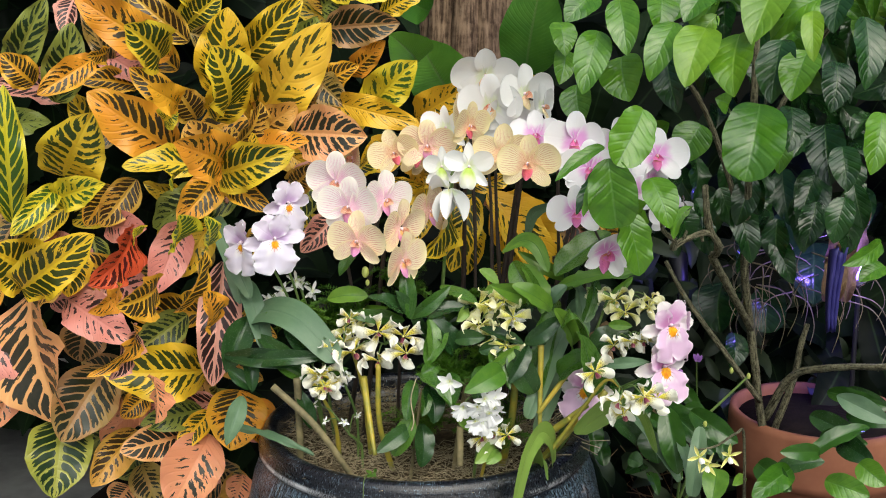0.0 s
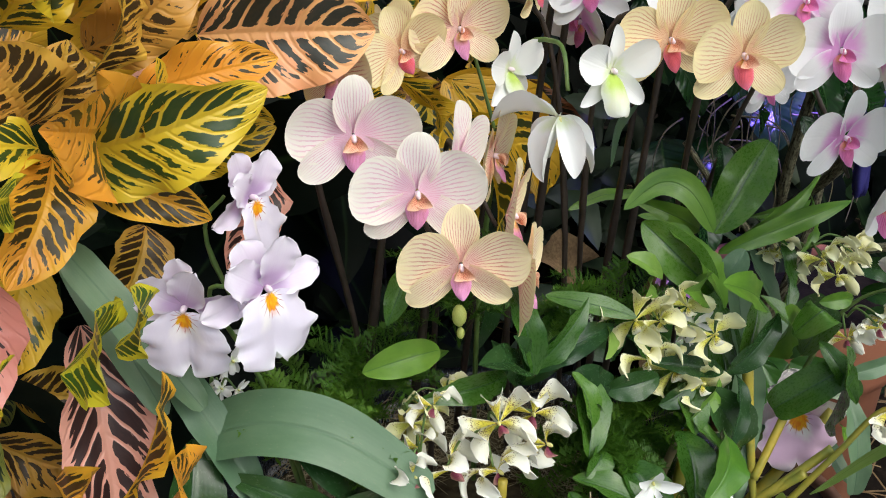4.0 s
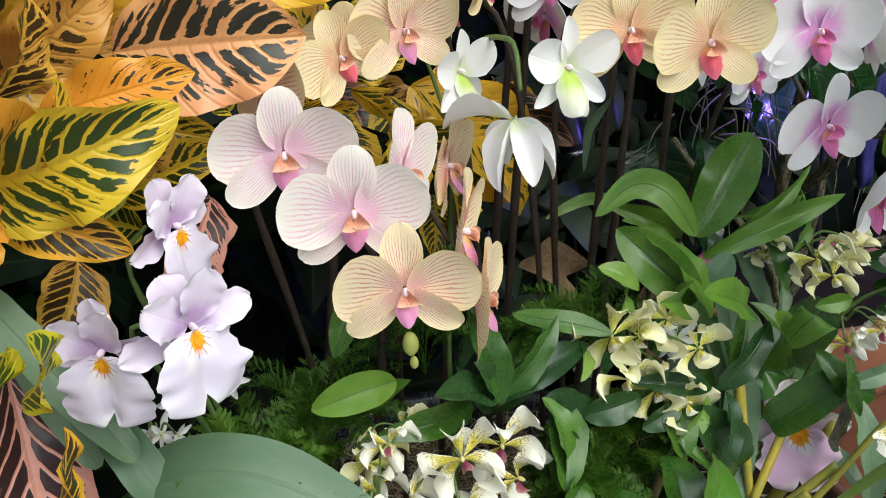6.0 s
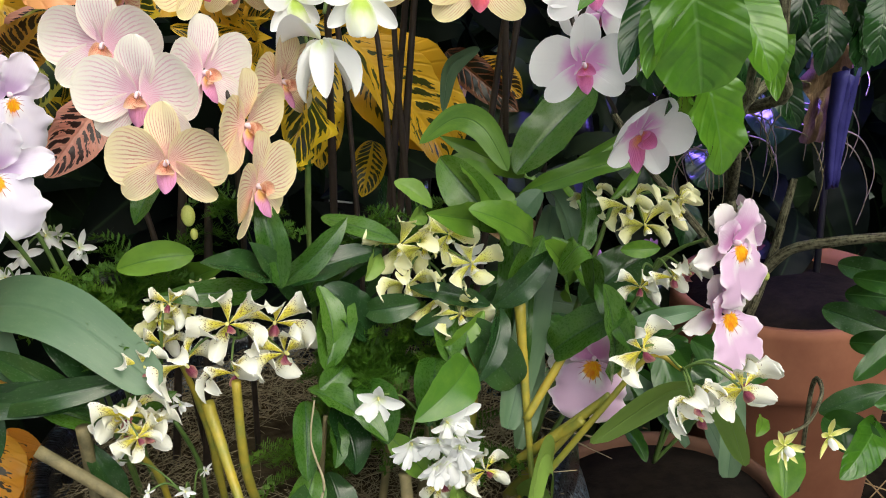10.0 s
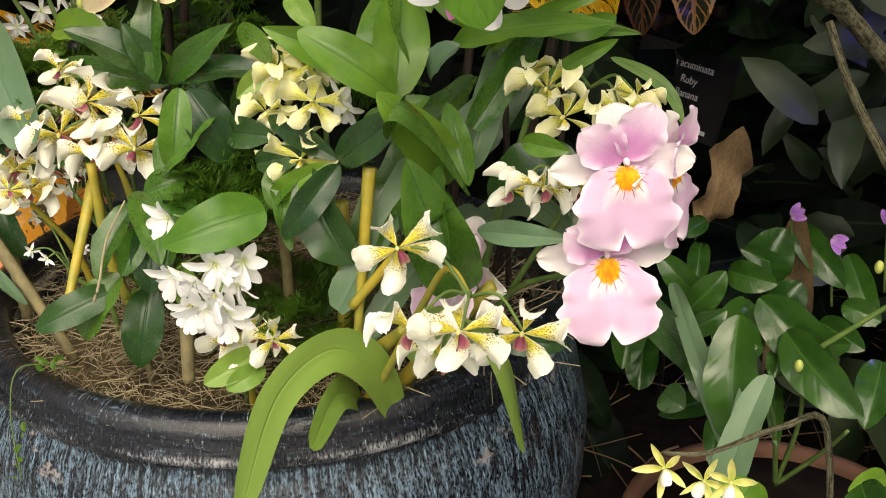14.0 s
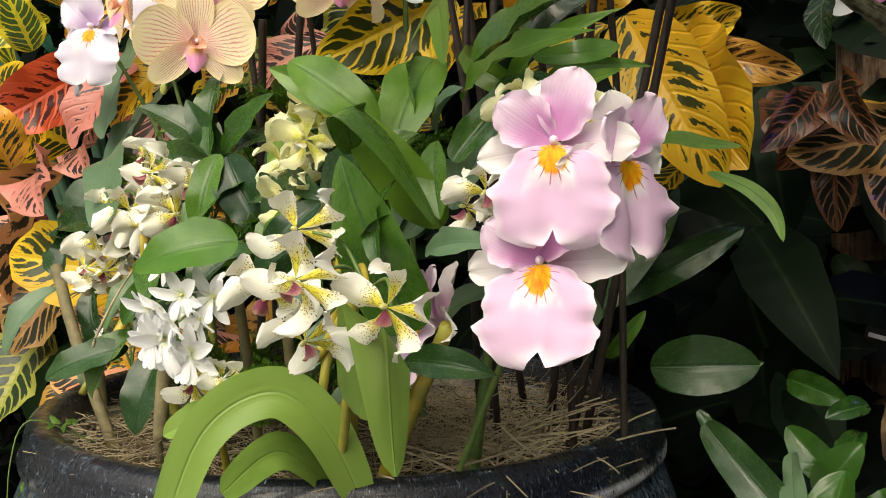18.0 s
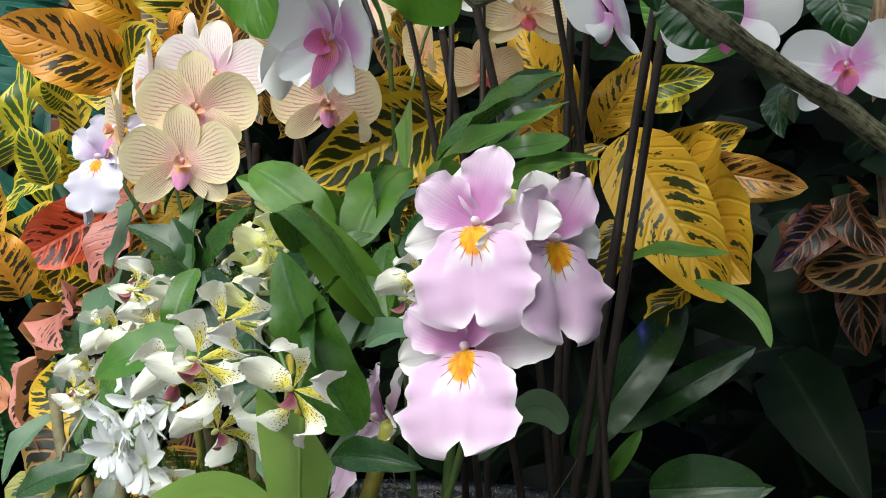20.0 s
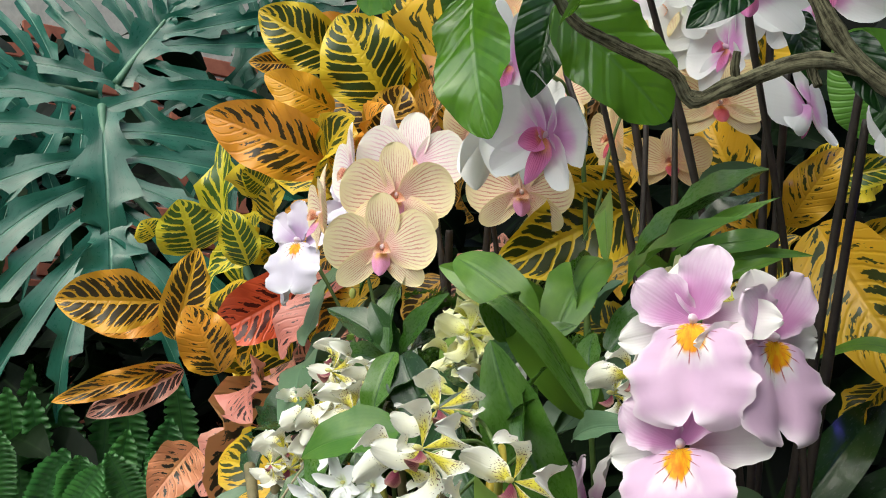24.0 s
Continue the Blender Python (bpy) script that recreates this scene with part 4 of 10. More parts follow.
soil = part("soil", lathe([(0.262, 0.50), (0.2555, 0.592), (0.20, 0.606), (0.10, 0.615), (0.005, 0.618)], 40), M_POTTOP, glazed_pot, "dark potting mix")


def strands(name, n, place, rmin, rmax, height, length, thick, mat, parent=None, seed=5, gap=None):
    """A tangle of thin dry strands on a ring round place."""
    rng = random.Random(seed)
    verts, faces = [], []
    for _ in range(n):
        a = rng.uniform(0, 2 * math.pi)
        r = rng.uniform(rmin, rmax)
        p = Vector((r * math.cos(a), r * math.sin(a), height + rng.uniform(-0.004, 0.018)))
        d = Vector((rng.uniform(-1, 1), rng.uniform(-1, 1), rng.uniform(-0.25, 0.5))).normalized()
        curl = Vector((rng.uniform(-1.6, 1.6), rng.uniform(-1.6, 1.6), rng.uniform(-0.7, 0.4)))
        k = rng.uniform(0.5, 1.2) * length
        steps = 5
        b = len(verts)
        w = thick * rng.uniform(0.6, 1.3)
        for s in range(steps + 1):
            q = p + d * (k * s / steps) + curl * (k * (s / steps) ** 2 * 0.6)
            if q.z < height - 0.008 and q.length < 2:
                q.z = height - 0.008 + 0.002 * s
            side = d.cross(Vector((0.2, 0.1, 1))).normalized() * w
            verts += [q - side, q + side, q + Vector((0, 0, w * 1.6))]
        for s in range(steps):
            i = b + 3 * s
            for x, y in ((0, 1), (1, 2), (2, 0)):
                faces.append((i + x, i + y, i + 3 + y, i + 3 + x))
    me = bpy.data.meshes.new(name)
    me.from_pydata([tuple(v) for v in verts], [], faces)
    ob = mesh_part(name, me, mat, parent, Matrix.Translation(place) if parent is None else Matrix())
    return ob


litter = strands("plant_litter", 700, (0.9, 2.75, 0.0), 0.3, 1.3, 0.095, 0.16, 0.0016, M_BROWNLEAF, None, 12)
tagged(litter, "dry brown stems and litter on the soil", "litter", kind="stuff")
moss = strands("moss", 6500, (-0.03, 1.88, 0.0), 0.08, 0.258, 0.610, 0.022, 0.00034, M_MOSS, None, 5)
tagged(moss, "tangled dry beige moss on the potting mix", "moss", kind="stuff")
hay = strands("dry_roots", 150, (0.16, 1.84, 0.0), 0.0, 0.10, 0.628, 0.07, 0.0006, M_MOSS, None, 8)
tagged(hay, "wisps of dry roots hanging over the pot's rim", "roots", kind="stuff")


def clay_pot(x, y, z0, r, h, mat, label):
    t = thing("clay_pot", (x, y, z0), label, "pot", "clay pots")
    part("body", lathe([(r * 0.66, 0), (r * 0.70, 0.01), (r * 0.9, h * 0.74), (r * 0.92, h * 0.75), (r, h * 0.76), (r * 1.01, h * 0.79), (r * 1.0, h * 0.97), (r * 0.985, h), (r * 0.92, h), (r * 0.90, h * 0.97), (r * 0.86, h * 0.6), (0.01, h * 0.6)], 64), mat, t)
    part("soil", lathe([(r * 0.87, h * 0.7), (r * 0.895, h * 0.955), (r * 0.5, h * 0.975), (0.01, h * 0.985)], 32), M_SOIL, t, "dark soil")
    return t


clay_a = clay_pot(0.82, 2.31, 0.0, 0.19, 0.51, M_TERRA, "tall terracotta pot holding a small tree")
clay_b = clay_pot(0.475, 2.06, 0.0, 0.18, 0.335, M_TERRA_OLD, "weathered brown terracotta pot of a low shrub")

# ---- palm trunk ----
PALM = (0.085, 3.0, 0.0)
palm = thing("palm_trunk", PALM, "fibrous brown palm trunk with old leaf bases", "trunk")
for i in range(11):
    a = i * 2.4
    k = 0.085 if i % 3 else 0.10
    ring = [(PALM[0] + k * f * math.cos(a + turn), 3.0 + k * f * math.sin(a + turn), z) for f, turn, z in ((0.85, 0.0, 0.0), (1.0, 0.2, 1.0), (1.05, 0.25, 1.4), (0.75, 0.5, 2.3))]
    tube(palm, "leaf_base", ring, 0.052, 0.036, M_PALM, 9, 0.12)

# ---- deep foliage behind ----
def foliage(name, n, lo, hi, size, mats, label, seed, profile="lance", droop=0.4, keep=None):
    """Many leaves joined into one, for what lies deep in the shade."""
    rng = random.Random(seed)
    src = [sheet(profile, 0.15, 0.1, 0.06, 0.0, k, 4, 6) for k in range(3)]
    data = []
    for me in src:
        co = np.empty(len(me.vertices) * 3)
        me.vertices.foreach_get("co", co)
        uv = np.empty(len(me.uv_layers[0].data) * 2)
        me.uv_layers[0].data.foreach_get("uv", uv)
        data.append((co.reshape(-1, 3), [tuple(p.vertices) for p in me.polygons], uv))
    vs, fs, us = [], [], []
    count = 0
    while count < n:
        p = Vector((rng.uniform(lo[0], hi[0]), rng.uniform(lo[1], hi[1]), rng.uniform(lo[2], hi[2])))
        if keep is not None and not keep(p):
            continue
        count += 1
        along = Vector((rng.uniform(-1, 1), rng.uniform(-1, 0.3), rng.uniform(-1, 0.6) - droop * 0.3))
        face = Vector((rng.uniform(-0.6, 0.6), -0.8, rng.uniform(0.2, 1.0)))
        m = axes(p, along, face)
        length = size * rng.uniform(0.6, 1.3)
        m = np.array(m @ Matrix.Diagonal((length * rng.uniform(0.32, 0.5), length, length, 1)))
        co, f, uv = data[rng.randrange(3)]
        b = sum(len(v) for v in vs)
        vs.append(co @ m[:3, :3].T + m[:3, 3])
        fs += [tuple(i + b for i in q) for q in f]
        us.append(uv)
    me = bpy.data.meshes.new(name)
    me.from_pydata(np.concatenate(vs).tolist(), [], fs)
    me.uv_layers.new(name="UVMap").data.foreach_set("uv", np.concatenate(us))
    ob = mesh_part(name, me, mats, None, Matrix(), "", True)
    return tagged(ob, label, "foliage", kind="stuff")


# near-black greens: the background's deep shade is put into the leaf colour
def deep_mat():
    n = Nodes("shade_painted_foliage")
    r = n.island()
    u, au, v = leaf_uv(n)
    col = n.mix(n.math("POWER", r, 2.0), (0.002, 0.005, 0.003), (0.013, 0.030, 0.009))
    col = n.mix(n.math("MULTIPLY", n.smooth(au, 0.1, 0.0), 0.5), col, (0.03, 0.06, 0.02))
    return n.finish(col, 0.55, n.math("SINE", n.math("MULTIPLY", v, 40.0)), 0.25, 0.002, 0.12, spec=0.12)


M_DEEP = deep_mat()
# leaf colour held dim, with the undergrowth's shade put into it
M_UNDER = plain_mat("undergrowth_leaf", (0.012, 0.030, 0.012), (0.052, 0.075, 0.034), 9, 0.5, 0.2, 0.1)
foliage("undergrowth", 190, (0.30, 2.45, 0.25), (1.0, 3.1, 0.90), 0.11, M_UNDER, "dim grey-green leaves in the undergrowth", 31, keep=lambda p: p.x > 0.30 + 0.25 * (p.y - 2.3))
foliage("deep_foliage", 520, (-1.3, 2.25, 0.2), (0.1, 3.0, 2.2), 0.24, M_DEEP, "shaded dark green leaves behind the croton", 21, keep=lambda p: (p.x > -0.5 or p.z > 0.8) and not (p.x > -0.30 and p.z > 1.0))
foliage("deep_foliage", 420, (0.05, 2.45, 0.1), (1.9, 3.3, 1.0), 0.20, M_DEEP, "shade-dark green undergrowth", 22, keep=lambda p: not (p.x < 0.75 and p.y < 2.85))
foliage("deep_foliage", 90, (-0.15, 2.70, 0.2), (0.42, 2.92, 1.12), 0.20, M_DEEP, "shade-dark leaves round the palm trunk", 29)
foliage("deep_foliage", 260, (0.35, 2.3, 1.0), (1.9, 3.2, 2.0), 0.20, M_DEEP, "shade-dark green leaves behind the small tree", 23)
foliage("deep_foliage", 380, (-1.4, 3.2, 0.1), (0.7, 4.2, 1.9), 0.32, M_DEEP, "shade-dark leaves against the far wall", 26)
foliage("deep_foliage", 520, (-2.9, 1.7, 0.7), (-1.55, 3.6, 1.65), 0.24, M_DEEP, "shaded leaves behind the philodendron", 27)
foliage("wall_greenery", 560, (-3.0, 1.6, 0.9), (-1.75, 3.9, 1.75), 0.22, GREEN["dark"], "mid-green leaves of plants before the brick wall", 25, profile="lance", keep=lambda p: p.z < 1.25 + 0.4 * math.sin(2.9 * p.x + 1.0) * math.sin(2.3 * p.y) and math.sin(3.1 * p.y + p.x) + math.sin(2.7 * p.x) > -0.9)
foliage("ground_cover", 1100, (-2.95, 1.3, 0.05), (-0.8, 3.8, 1.05), 0.2, M_DEEP, "low shade-dark green plants along the brick wall", 24, keep=lambda p: p.x < -1.45 or p.y > 3.2)


# ---- brick wall: bricks proud of the mortar ----
def brick_rows():
    me = bpy.data.meshes.new("brick")
    bm = bmesh.new()
    bmesh.ops.create_cube(bm, size=1)
    for v in bm.verts:
        v.co = Vector((v.co.x * 0.02, v.co.y * 0.205, v.co.z * 0.062))
    bmesh.ops.bevel(bm, geom=bm.edges[:], offset=0.004, segments=1, affect="EDGES")
    bm.to_mesh(me)
    bm.free()
    me.materials.append(M_BRICK)
    rng = random.Random(9)
    for row in range(24):
        z = 0.36 + row * 0.075
        for k in range(12):
            y = 2.1 + k * 0.218 + (0.109 if row % 2 else 0)
            ob = new("brick", me)
            ob.parent = wall_west
            ob.matrix_basis = Matrix.Translation((-3.098 + rng.uniform(-0.002, 0.002), y, z))


brick_rows()


# ---- split-leaf philodendron ----
def lobed_leaf(parent, base, tip, width, face, seed):
    """A large leaf cut into long wavy lobes along a stout midrib; blade and midrib are parts."""
    rng = random.Random(seed)
    base, tip = Vector(base), Vector(tip)
    along = tip - base
    length = along.length
    m = axes(base, along, Vector(face))
    verts, uvs, faces = [], [], []

    def lobe(a, ang, reach, wide, bend, sgn):
        """One tongue of the blade, bending towards the leaf's tip."""
        start, n, k = len(verts), 30, 6
        teeth = rng.choice((3.0, 4.0))
        ph = rng.uniform(0, 6.28)
        pos = Vector((0, a * length, -0.10 * length * a * a))
        lift = rng.uniform(0.03, 0.10)
        for i in range(n + 1):
            b = i / n
            th = radians(ang - bend * b)
            d = Vector((sgn * math.sin(th), math.cos(th), 0))
            side = Vector((d.y, -d.x, 0))
            if i:
                pos = pos + d * (reach / n)
            body = (0.95 - 0.42 * math.sin(math.pi * min(1.0, b * 3.0)) * (b < 0.334) + 0.30 * math.sin(math.pi * min(1.0, b * 1.15))) * (1 - b ** 2.6)
            z = lift * reach * math.sin(math.pi * b * 0.8) - 0.20 * reach * b * b
            for c in range(k + 1):
                e = -1 + 2 * c / k
                tooth = 1 + 0.95 * b ** 0.7 * ((b * teeth + (0.5 if e > 0 else 0.0) + ph) % 1.0 - 0.5) * 1.6
                q = pos + side * (e * (wide * body * (tooth if abs(e) > 0.9 else 1 + (tooth - 1) * 0.6) * 0.5 + 0.001)) + d * (abs(e) ** 2 * wide * 0.10)
                q.z += z + abs(e) * wide * 0.10 + 0.09 * wide * abs(e) * math.sin(b * 15 + ph * 2 + (1.5 if e > 0 else 0.0))
                verts.append(q)
                uvs.append((c / k, b))
        for i in range(n):
            for c in range(k):
                q = start + i * (k + 1) + c
                faces.append((q, q + 1, q + k + 2, q + k + 1))

    pairs = 7
    for i in range(pairs):
        f = i / (pairs - 1)
        a = 0.02 + 0.74 * f
        for sgn in (-1, 1):
            lobe(a, 112 - 82 * f ** 0.8 + rng.uniform(-7, 7), width * (0.42 + 0.22 * math.sin(math.pi * (0.15 + 0.7 * f))) * rng.uniform(0.88, 1.1), width * 0.070 * rng.uniform(0.85, 1.15), rng.uniform(2, 34), sgn)
    lobe(0.62, 0, length * 0.46, width * 0.13, rng.uniform(-10, 10), 1)
    lobe(0.0, 0, length * 0.9, width * 0.14, 0, 1)
    me = bpy.data.meshes.new("lobed_blade")
    me.from_pydata([tuple(m @ v) for v in verts], [], faces)
    me.uv_layers.new(name="UVMap").data.foreach_set("uv", [c for f in faces for v in f for c in uvs[v]])
    ob = mesh_part("leaf", me, GREEN["philo"], parent, local(parent, Matrix()), "", True)
    shift = local(parent, Matrix()).translation
    mid = [m @ Vector((0, t * length, -0.10 * length * t * t + 0.006 * (1 - t))) + shift for t in (0, 0.35, 0.7, 1.0)]
    part("midrib", tube_mesh(mid, 0.008, 0.002, 7), M_MIDRIB, parent)
    return ob


def fern_frond(parent, base, tip, width, face, seed):
    """An upright strap frond, crimped across and crinkled along its margins, with a midrib."""
    rng = random.Random(seed)
    base, tip = Vector(base), Vector(tip)
    along = tip - base
    length = along.length
    m = axes(base, along, Vector(face))
    verts, uvs, faces = [], [], []
    rows, cols = 84, 8
    sway, bow = rng.uniform(-0.10, 0.10) * length, rng.uniform(-0.05, 0.14) * length
    ph = [rng.uniform(0, 6.28) for _ in range(4)]
    waves = rng.uniform(13, 17)
    for i in range(rows + 1):
        f = i / rows
        half = width * 0.80 * min(1.0, 0.35 + f * 2.2) * (1 - 0.86 * max(0.0, (f - 0.62) / 0.38) ** 2.0)
        for k in range(cols + 1):
            u = -1 + 2 * k / cols
            e = abs(u)
            side = ph[0] if u > 0 else ph[1]
            lobe = 1 + 0.16 * e * math.sin(waves * 6.28 * f + side) + 0.07 * e * math.sin(waves * 14 * f + ph[2])
            z = 0.20 * width * e ** 1.5 * math.sin(waves * 6.28 * f + side + 1.3) + 0.10 * width * e * e + bow * f * f
            verts.append(m @ Vector((u * half * lobe + sway * f * f, f * length, z)))
            uvs.append((k / cols, f))
    for i in range(rows):
        for k in range(cols):
            q = i * (cols + 1) + k
            faces.append((q, q + 1, q + cols + 2, q + cols + 1))
    me = bpy.data.meshes.new("fern_blade")
    me.from_pydata([tuple(v) for v in verts], [], faces)
    me.uv_layers.new(name="UVMap").data.foreach_set("uv", [c for f in faces for v in f for c in uvs[v]])
    ob = mesh_part("frond", me, GREEN["fern_dark"], parent, local(parent, Matrix()), "", True)
    shift = local(parent, Matrix()).translation
    rib = [m @ Vector((sway * t * t, t * length, bow * t * t + 0.002)) + shift for t in (0, 0.33, 0.66, 1.0)]
    part("midrib", tube_mesh(rib, 0.0025, 0.001, 5), M_MIDRIB, ob)
    return ob


M_MIDRIB = plain_mat("pale_midrib", (0.10, 0.22, 0.14), (0.17, 0.31, 0.20), 40, 0.45, 0.2)

# ---- croton bushes ----
croton = thing("croton_bush", (-0.40, 2.02, 0.0), "bushy croton with yellow, orange and pink veined leaves", "shrub")
croton_b = thing("croton_bush", (-0.05, 2.10, 0.0), "croton behind the orchids with yellow and green blotched leaves", "shrub")
leaf(croton, (-0.382, 1.900, 1.078), (-0.237, 1.810, 1.127), 0.082, (0.17, -0.98, 0.12), CR["GV"], "croton", arch=.16, fold=0.38)
leaf(croton, (-0.389, 1.910, 1.079), (-0.524, 1.830, 1.099), 0.055, (0.20, -0.78, 0.59), CR["GV"], "croton", fold=0.38)
leaf(croton, (-0.382, 1.900, 1.074), (-0.436, 1.830, 1.004), 0.064, (0.22, -0.96, 0.15), CR["O"], "croton", fold=0.38)
leaf(croton, (-0.375, 1.900, 1.071), (-0.281, 1.840, 1.023), 0.046, (0.18, -0.97, 0.15), CR["O"], "croton", fold=0.38)
leaf(croton, (-0.395, 1.920, 1.093), (-0.421, 1.880, 1.171), 0.086, (0.21, -0.97, 0.10), CR["B"], "croton", fold=0.38)
leaf(croton, (-0.385, 1.940, 1.090), (-0.354, 1.920, 1.156), 0.068, (0.19, -0.98, 0.11), CR["B"], "croton", fold=0.38)
leaf(croton, (-0.394, 2.000, 1.203), (-0.366, 1.960, 1.356), 0.096, (0.19, -0.98, 0.03), CR["Y"], "croton", fold=0.38)
leaf(croton, (-0.337, 2.020, 1.151), (-0.186, 1.920, 1.330), 0.110, (0.14, -0.99, 0.05), CR["YC"], "croton", fold=0.38)
leaf(croton, (-0.359, 2.050, 1.265), (-0.243, 2.000, 1.374), 0.072, (0.15, -0.99, 0.00), CR["Y"], "croton", fold=0.38)
leaf(croton, (-0.462, 1.950, 1.110), (-0.583, 1.860, 1.218), 0.094, (0.27, -0.96, 0.09), CR["O"], "croton", fold=0.38)
leaf(croton, (-0.456, 1.980, 1.179), (-0.531, 1.930, 1.255), 0.054, (0.25, -0.97, 0.06), CR["O"], "croton", fold=0.38)
leaf(croton, (-0.489, 2.050, 1.268), (-0.624, 1.950, 1.375), 0.083, (0.27, -0.96, 0.00), CR["O"], "croton", fold=0.38)
leaf(croton, (-0.461, 2.080, 1.295), (-0.561, 2.050, 1.384), 0.063, (0.25, -0.97, -0.00), CR["B"], "croton", fold=0.38)
leaf(croton, (-0.662, 1.950, 1.066), (-0.580, 1.880, 1.184), 0.114, (0.31, -0.94, 0.10), CR["G"], "croton", fold=0.38)
leaf(croton, (-0.745, 1.920, 0.988), (-0.727, 1.880, 1.229), 0.061, (0.37, -0.92, 0.11), CR["L"], "croton", fold=0.38)
leaf(croton, (-0.666, 1.930, 1.051), (-0.719, 1.840, 0.981), 0.046, (0.35, -0.92, 0.16), CR["L"], "croton", fold=0.38)
leaf(croton, (-0.672, 1.930, 1.030), (-0.561, 1.860, 1.067), 0.060, (0.31, -0.94, 0.14), CR["L"], "croton", fold=0.38)
leaf(croton, (-0.743, 1.930, 0.868), (-0.581, 1.850, 0.982), 0.089, (0.33, -0.92, 0.20), CR["Y"], "croton", fold=0.38)
leaf(croton, (-0.641, 1.930, 0.942), (-0.644, 1.880, 0.866), 0.069, (0.32, -0.92, 0.21), CR["YL"], "croton", fold=0.38)
leaf(croton, (-0.746, 1.990, 0.850), (-0.667, 1.880, 0.638), 0.195, (-0.58, -0.78, 0.24), CR["P"], "croton", arch=.1, fold=0.38)
leaf(croton, (-0.660, 1.920, 0.854), (-0.524, 1.840, 0.797), 0.080, (0.30, -0.92, 0.25), CR["PK"], "croton", fold=0.38)
leaf(croton, (-0.591, 1.950, 0.886), (-0.491, 1.880, 0.846), 0.075, (0.27, -0.93, 0.23), CR["PK"], "croton", fold=0.38)
leaf(croton, (-0.453, 1.930, 0.990), (-0.491, 1.860, 0.876), 0.070, (0.24, -0.95, 0.20), CR["PK"], "croton", fold=0.38)
leaf(croton, (-0.595, 1.960, 0.976), (-0.513, 1.920, 0.978), 0.062, (0.28, -0.94, 0.18), CR["PK"], "croton", fold=0.38)
leaf(croton, (-0.381, 1.920, 0.922), (-0.393, 1.840, 0.719), 0.076, (0.20, -0.94, 0.26), CR["PK"], "croton", arch=.08, fold=0.38)
leaf(croton, (-0.419, 1.930, 0.719), (-0.575, 1.820, 0.750), 0.102, (0.25, -0.92, 0.30), CR["Y"], "croton", fold=0.38)
leaf(croton, (-0.463, 1.980, 0.808), (-0.549, 1.930, 0.754), 0.067, (0.25, -0.93, 0.27), CR["DG"], "croton", fold=0.38)
leaf(croton, (-0.604, 1.950, 0.718), (-0.667, 1.860, 0.610), 0.111, (0.31, -0.90, 0.32), CR["D"], "croton", fold=0.38)
leaf(croton, (-0.689, 1.930, 0.626), (-0.679, 1.840, 0.513), 0.113, (0.33, -0.87, 0.36), CR["DG"], "croton", fold=0.38)
leaf(croton, (-0.562, 1.960, 0.595), (-0.625, 1.880, 0.517), 0.068, (0.28, -0.89, 0.37), CR["B"], "croton", fold=0.38)
leaf(croton, (-0.474, 1.940, 0.592), (-0.565, 1.860, 0.592), 0.069, (0.25, -0.90, 0.36), CR["P"], "croton", fold=0.38)
leaf(croton, (-0.418, 1.920, 0.602), (-0.475, 1.840, 0.492), 0.105, (0.22, -0.90, 0.38), CR["P"], "croton", fold=0.38)
leaf(croton, (-0.563, 1.980, 0.518), (-0.526, 1.940, 0.457), 0.069, (0.25, -0.89, 0.39), CR["D"], "croton", fold=0.38)
leaf(croton, (-0.367, 1.950, 0.675), (-0.374, 1.880, 0.586), 0.106, (0.18, -0.92, 0.34), CR["O"], "croton", fold=0.38)
leaf(croton, (-0.421, 1.940, 0.638), (-0.470, 1.880, 0.587), 0.045, (0.22, -0.91, 0.35), CR["YL"], "croton", fold=0.38)
leaf(croton, (-0.437, 1.950, 0.637), (-0.532, 1.880, 0.634), 0.055, (0.24, -0.91, 0.34), CR["DG"], "croton", fold=0.38)
leaf(croton, (-0.538, 1.960, 0.661), (-0.577, 1.920, 0.632), 0.049, (0.27, -0.91, 0.33), CR["O"], "croton", fold=0.38)
leaf(croton, (-0.409, 1.950, 0.981), (-0.465, 1.900, 0.896), 0.065, (0.22, -0.95, 0.20), CR["G"], "croton", fold=0.38)
leaf(croton, (-0.254, 1.930, 1.145), (-0.124, 1.870, 1.144), 0.095, (0.10, -0.99, 0.10), CR["P"], "croton", arch=.1, fold=0.38)
leaf(croton, (-0.32, 1.875, 1.119), (-0.217, 1.84, 1.14), 0.046, (0.10, -0.90, 0.42), CR["O"], "croton", fold=0.38)
leaf(croton, (-0.137, 2.060, 1.177), (-0.044, 2.000, 1.265), 0.079, (0.05, -1.00, 0.05), CR["L"], "croton", fold=0.38)
leaf(croton, (-0.215, 2.100, 1.320), (-0.075, 2.040, 1.329), 0.076, (0.07, -1.00, 0.00), CR["D"], "croton", fold=0.38)
leaf(croton, (-0.198, 2.040, 1.191), (-0.040, 1.980, 1.154), 0.056, (0.06, -0.99, 0.08), CR["Y"], "croton", fold=0.38)
leaf(croton, (-0.172, 2.100, 1.236), (-0.102, 2.050, 1.299), 0.045, (0.07, -1.00, 0.03), CR["O"], "croton", fold=0.38)
leaf(croton, (-0.266, 2.020, 1.167), (-0.207, 1.980, 1.255), 0.044, (0.12, -0.99, 0.06), CR["D"], "croton", fold=0.38)
leaf(croton, (-0.333, 1.980, 1.133), (-0.245, 1.930, 1.195), 0.063, (0.15, -0.98, 0.09), CR["B"], "croton", fold=0.38)
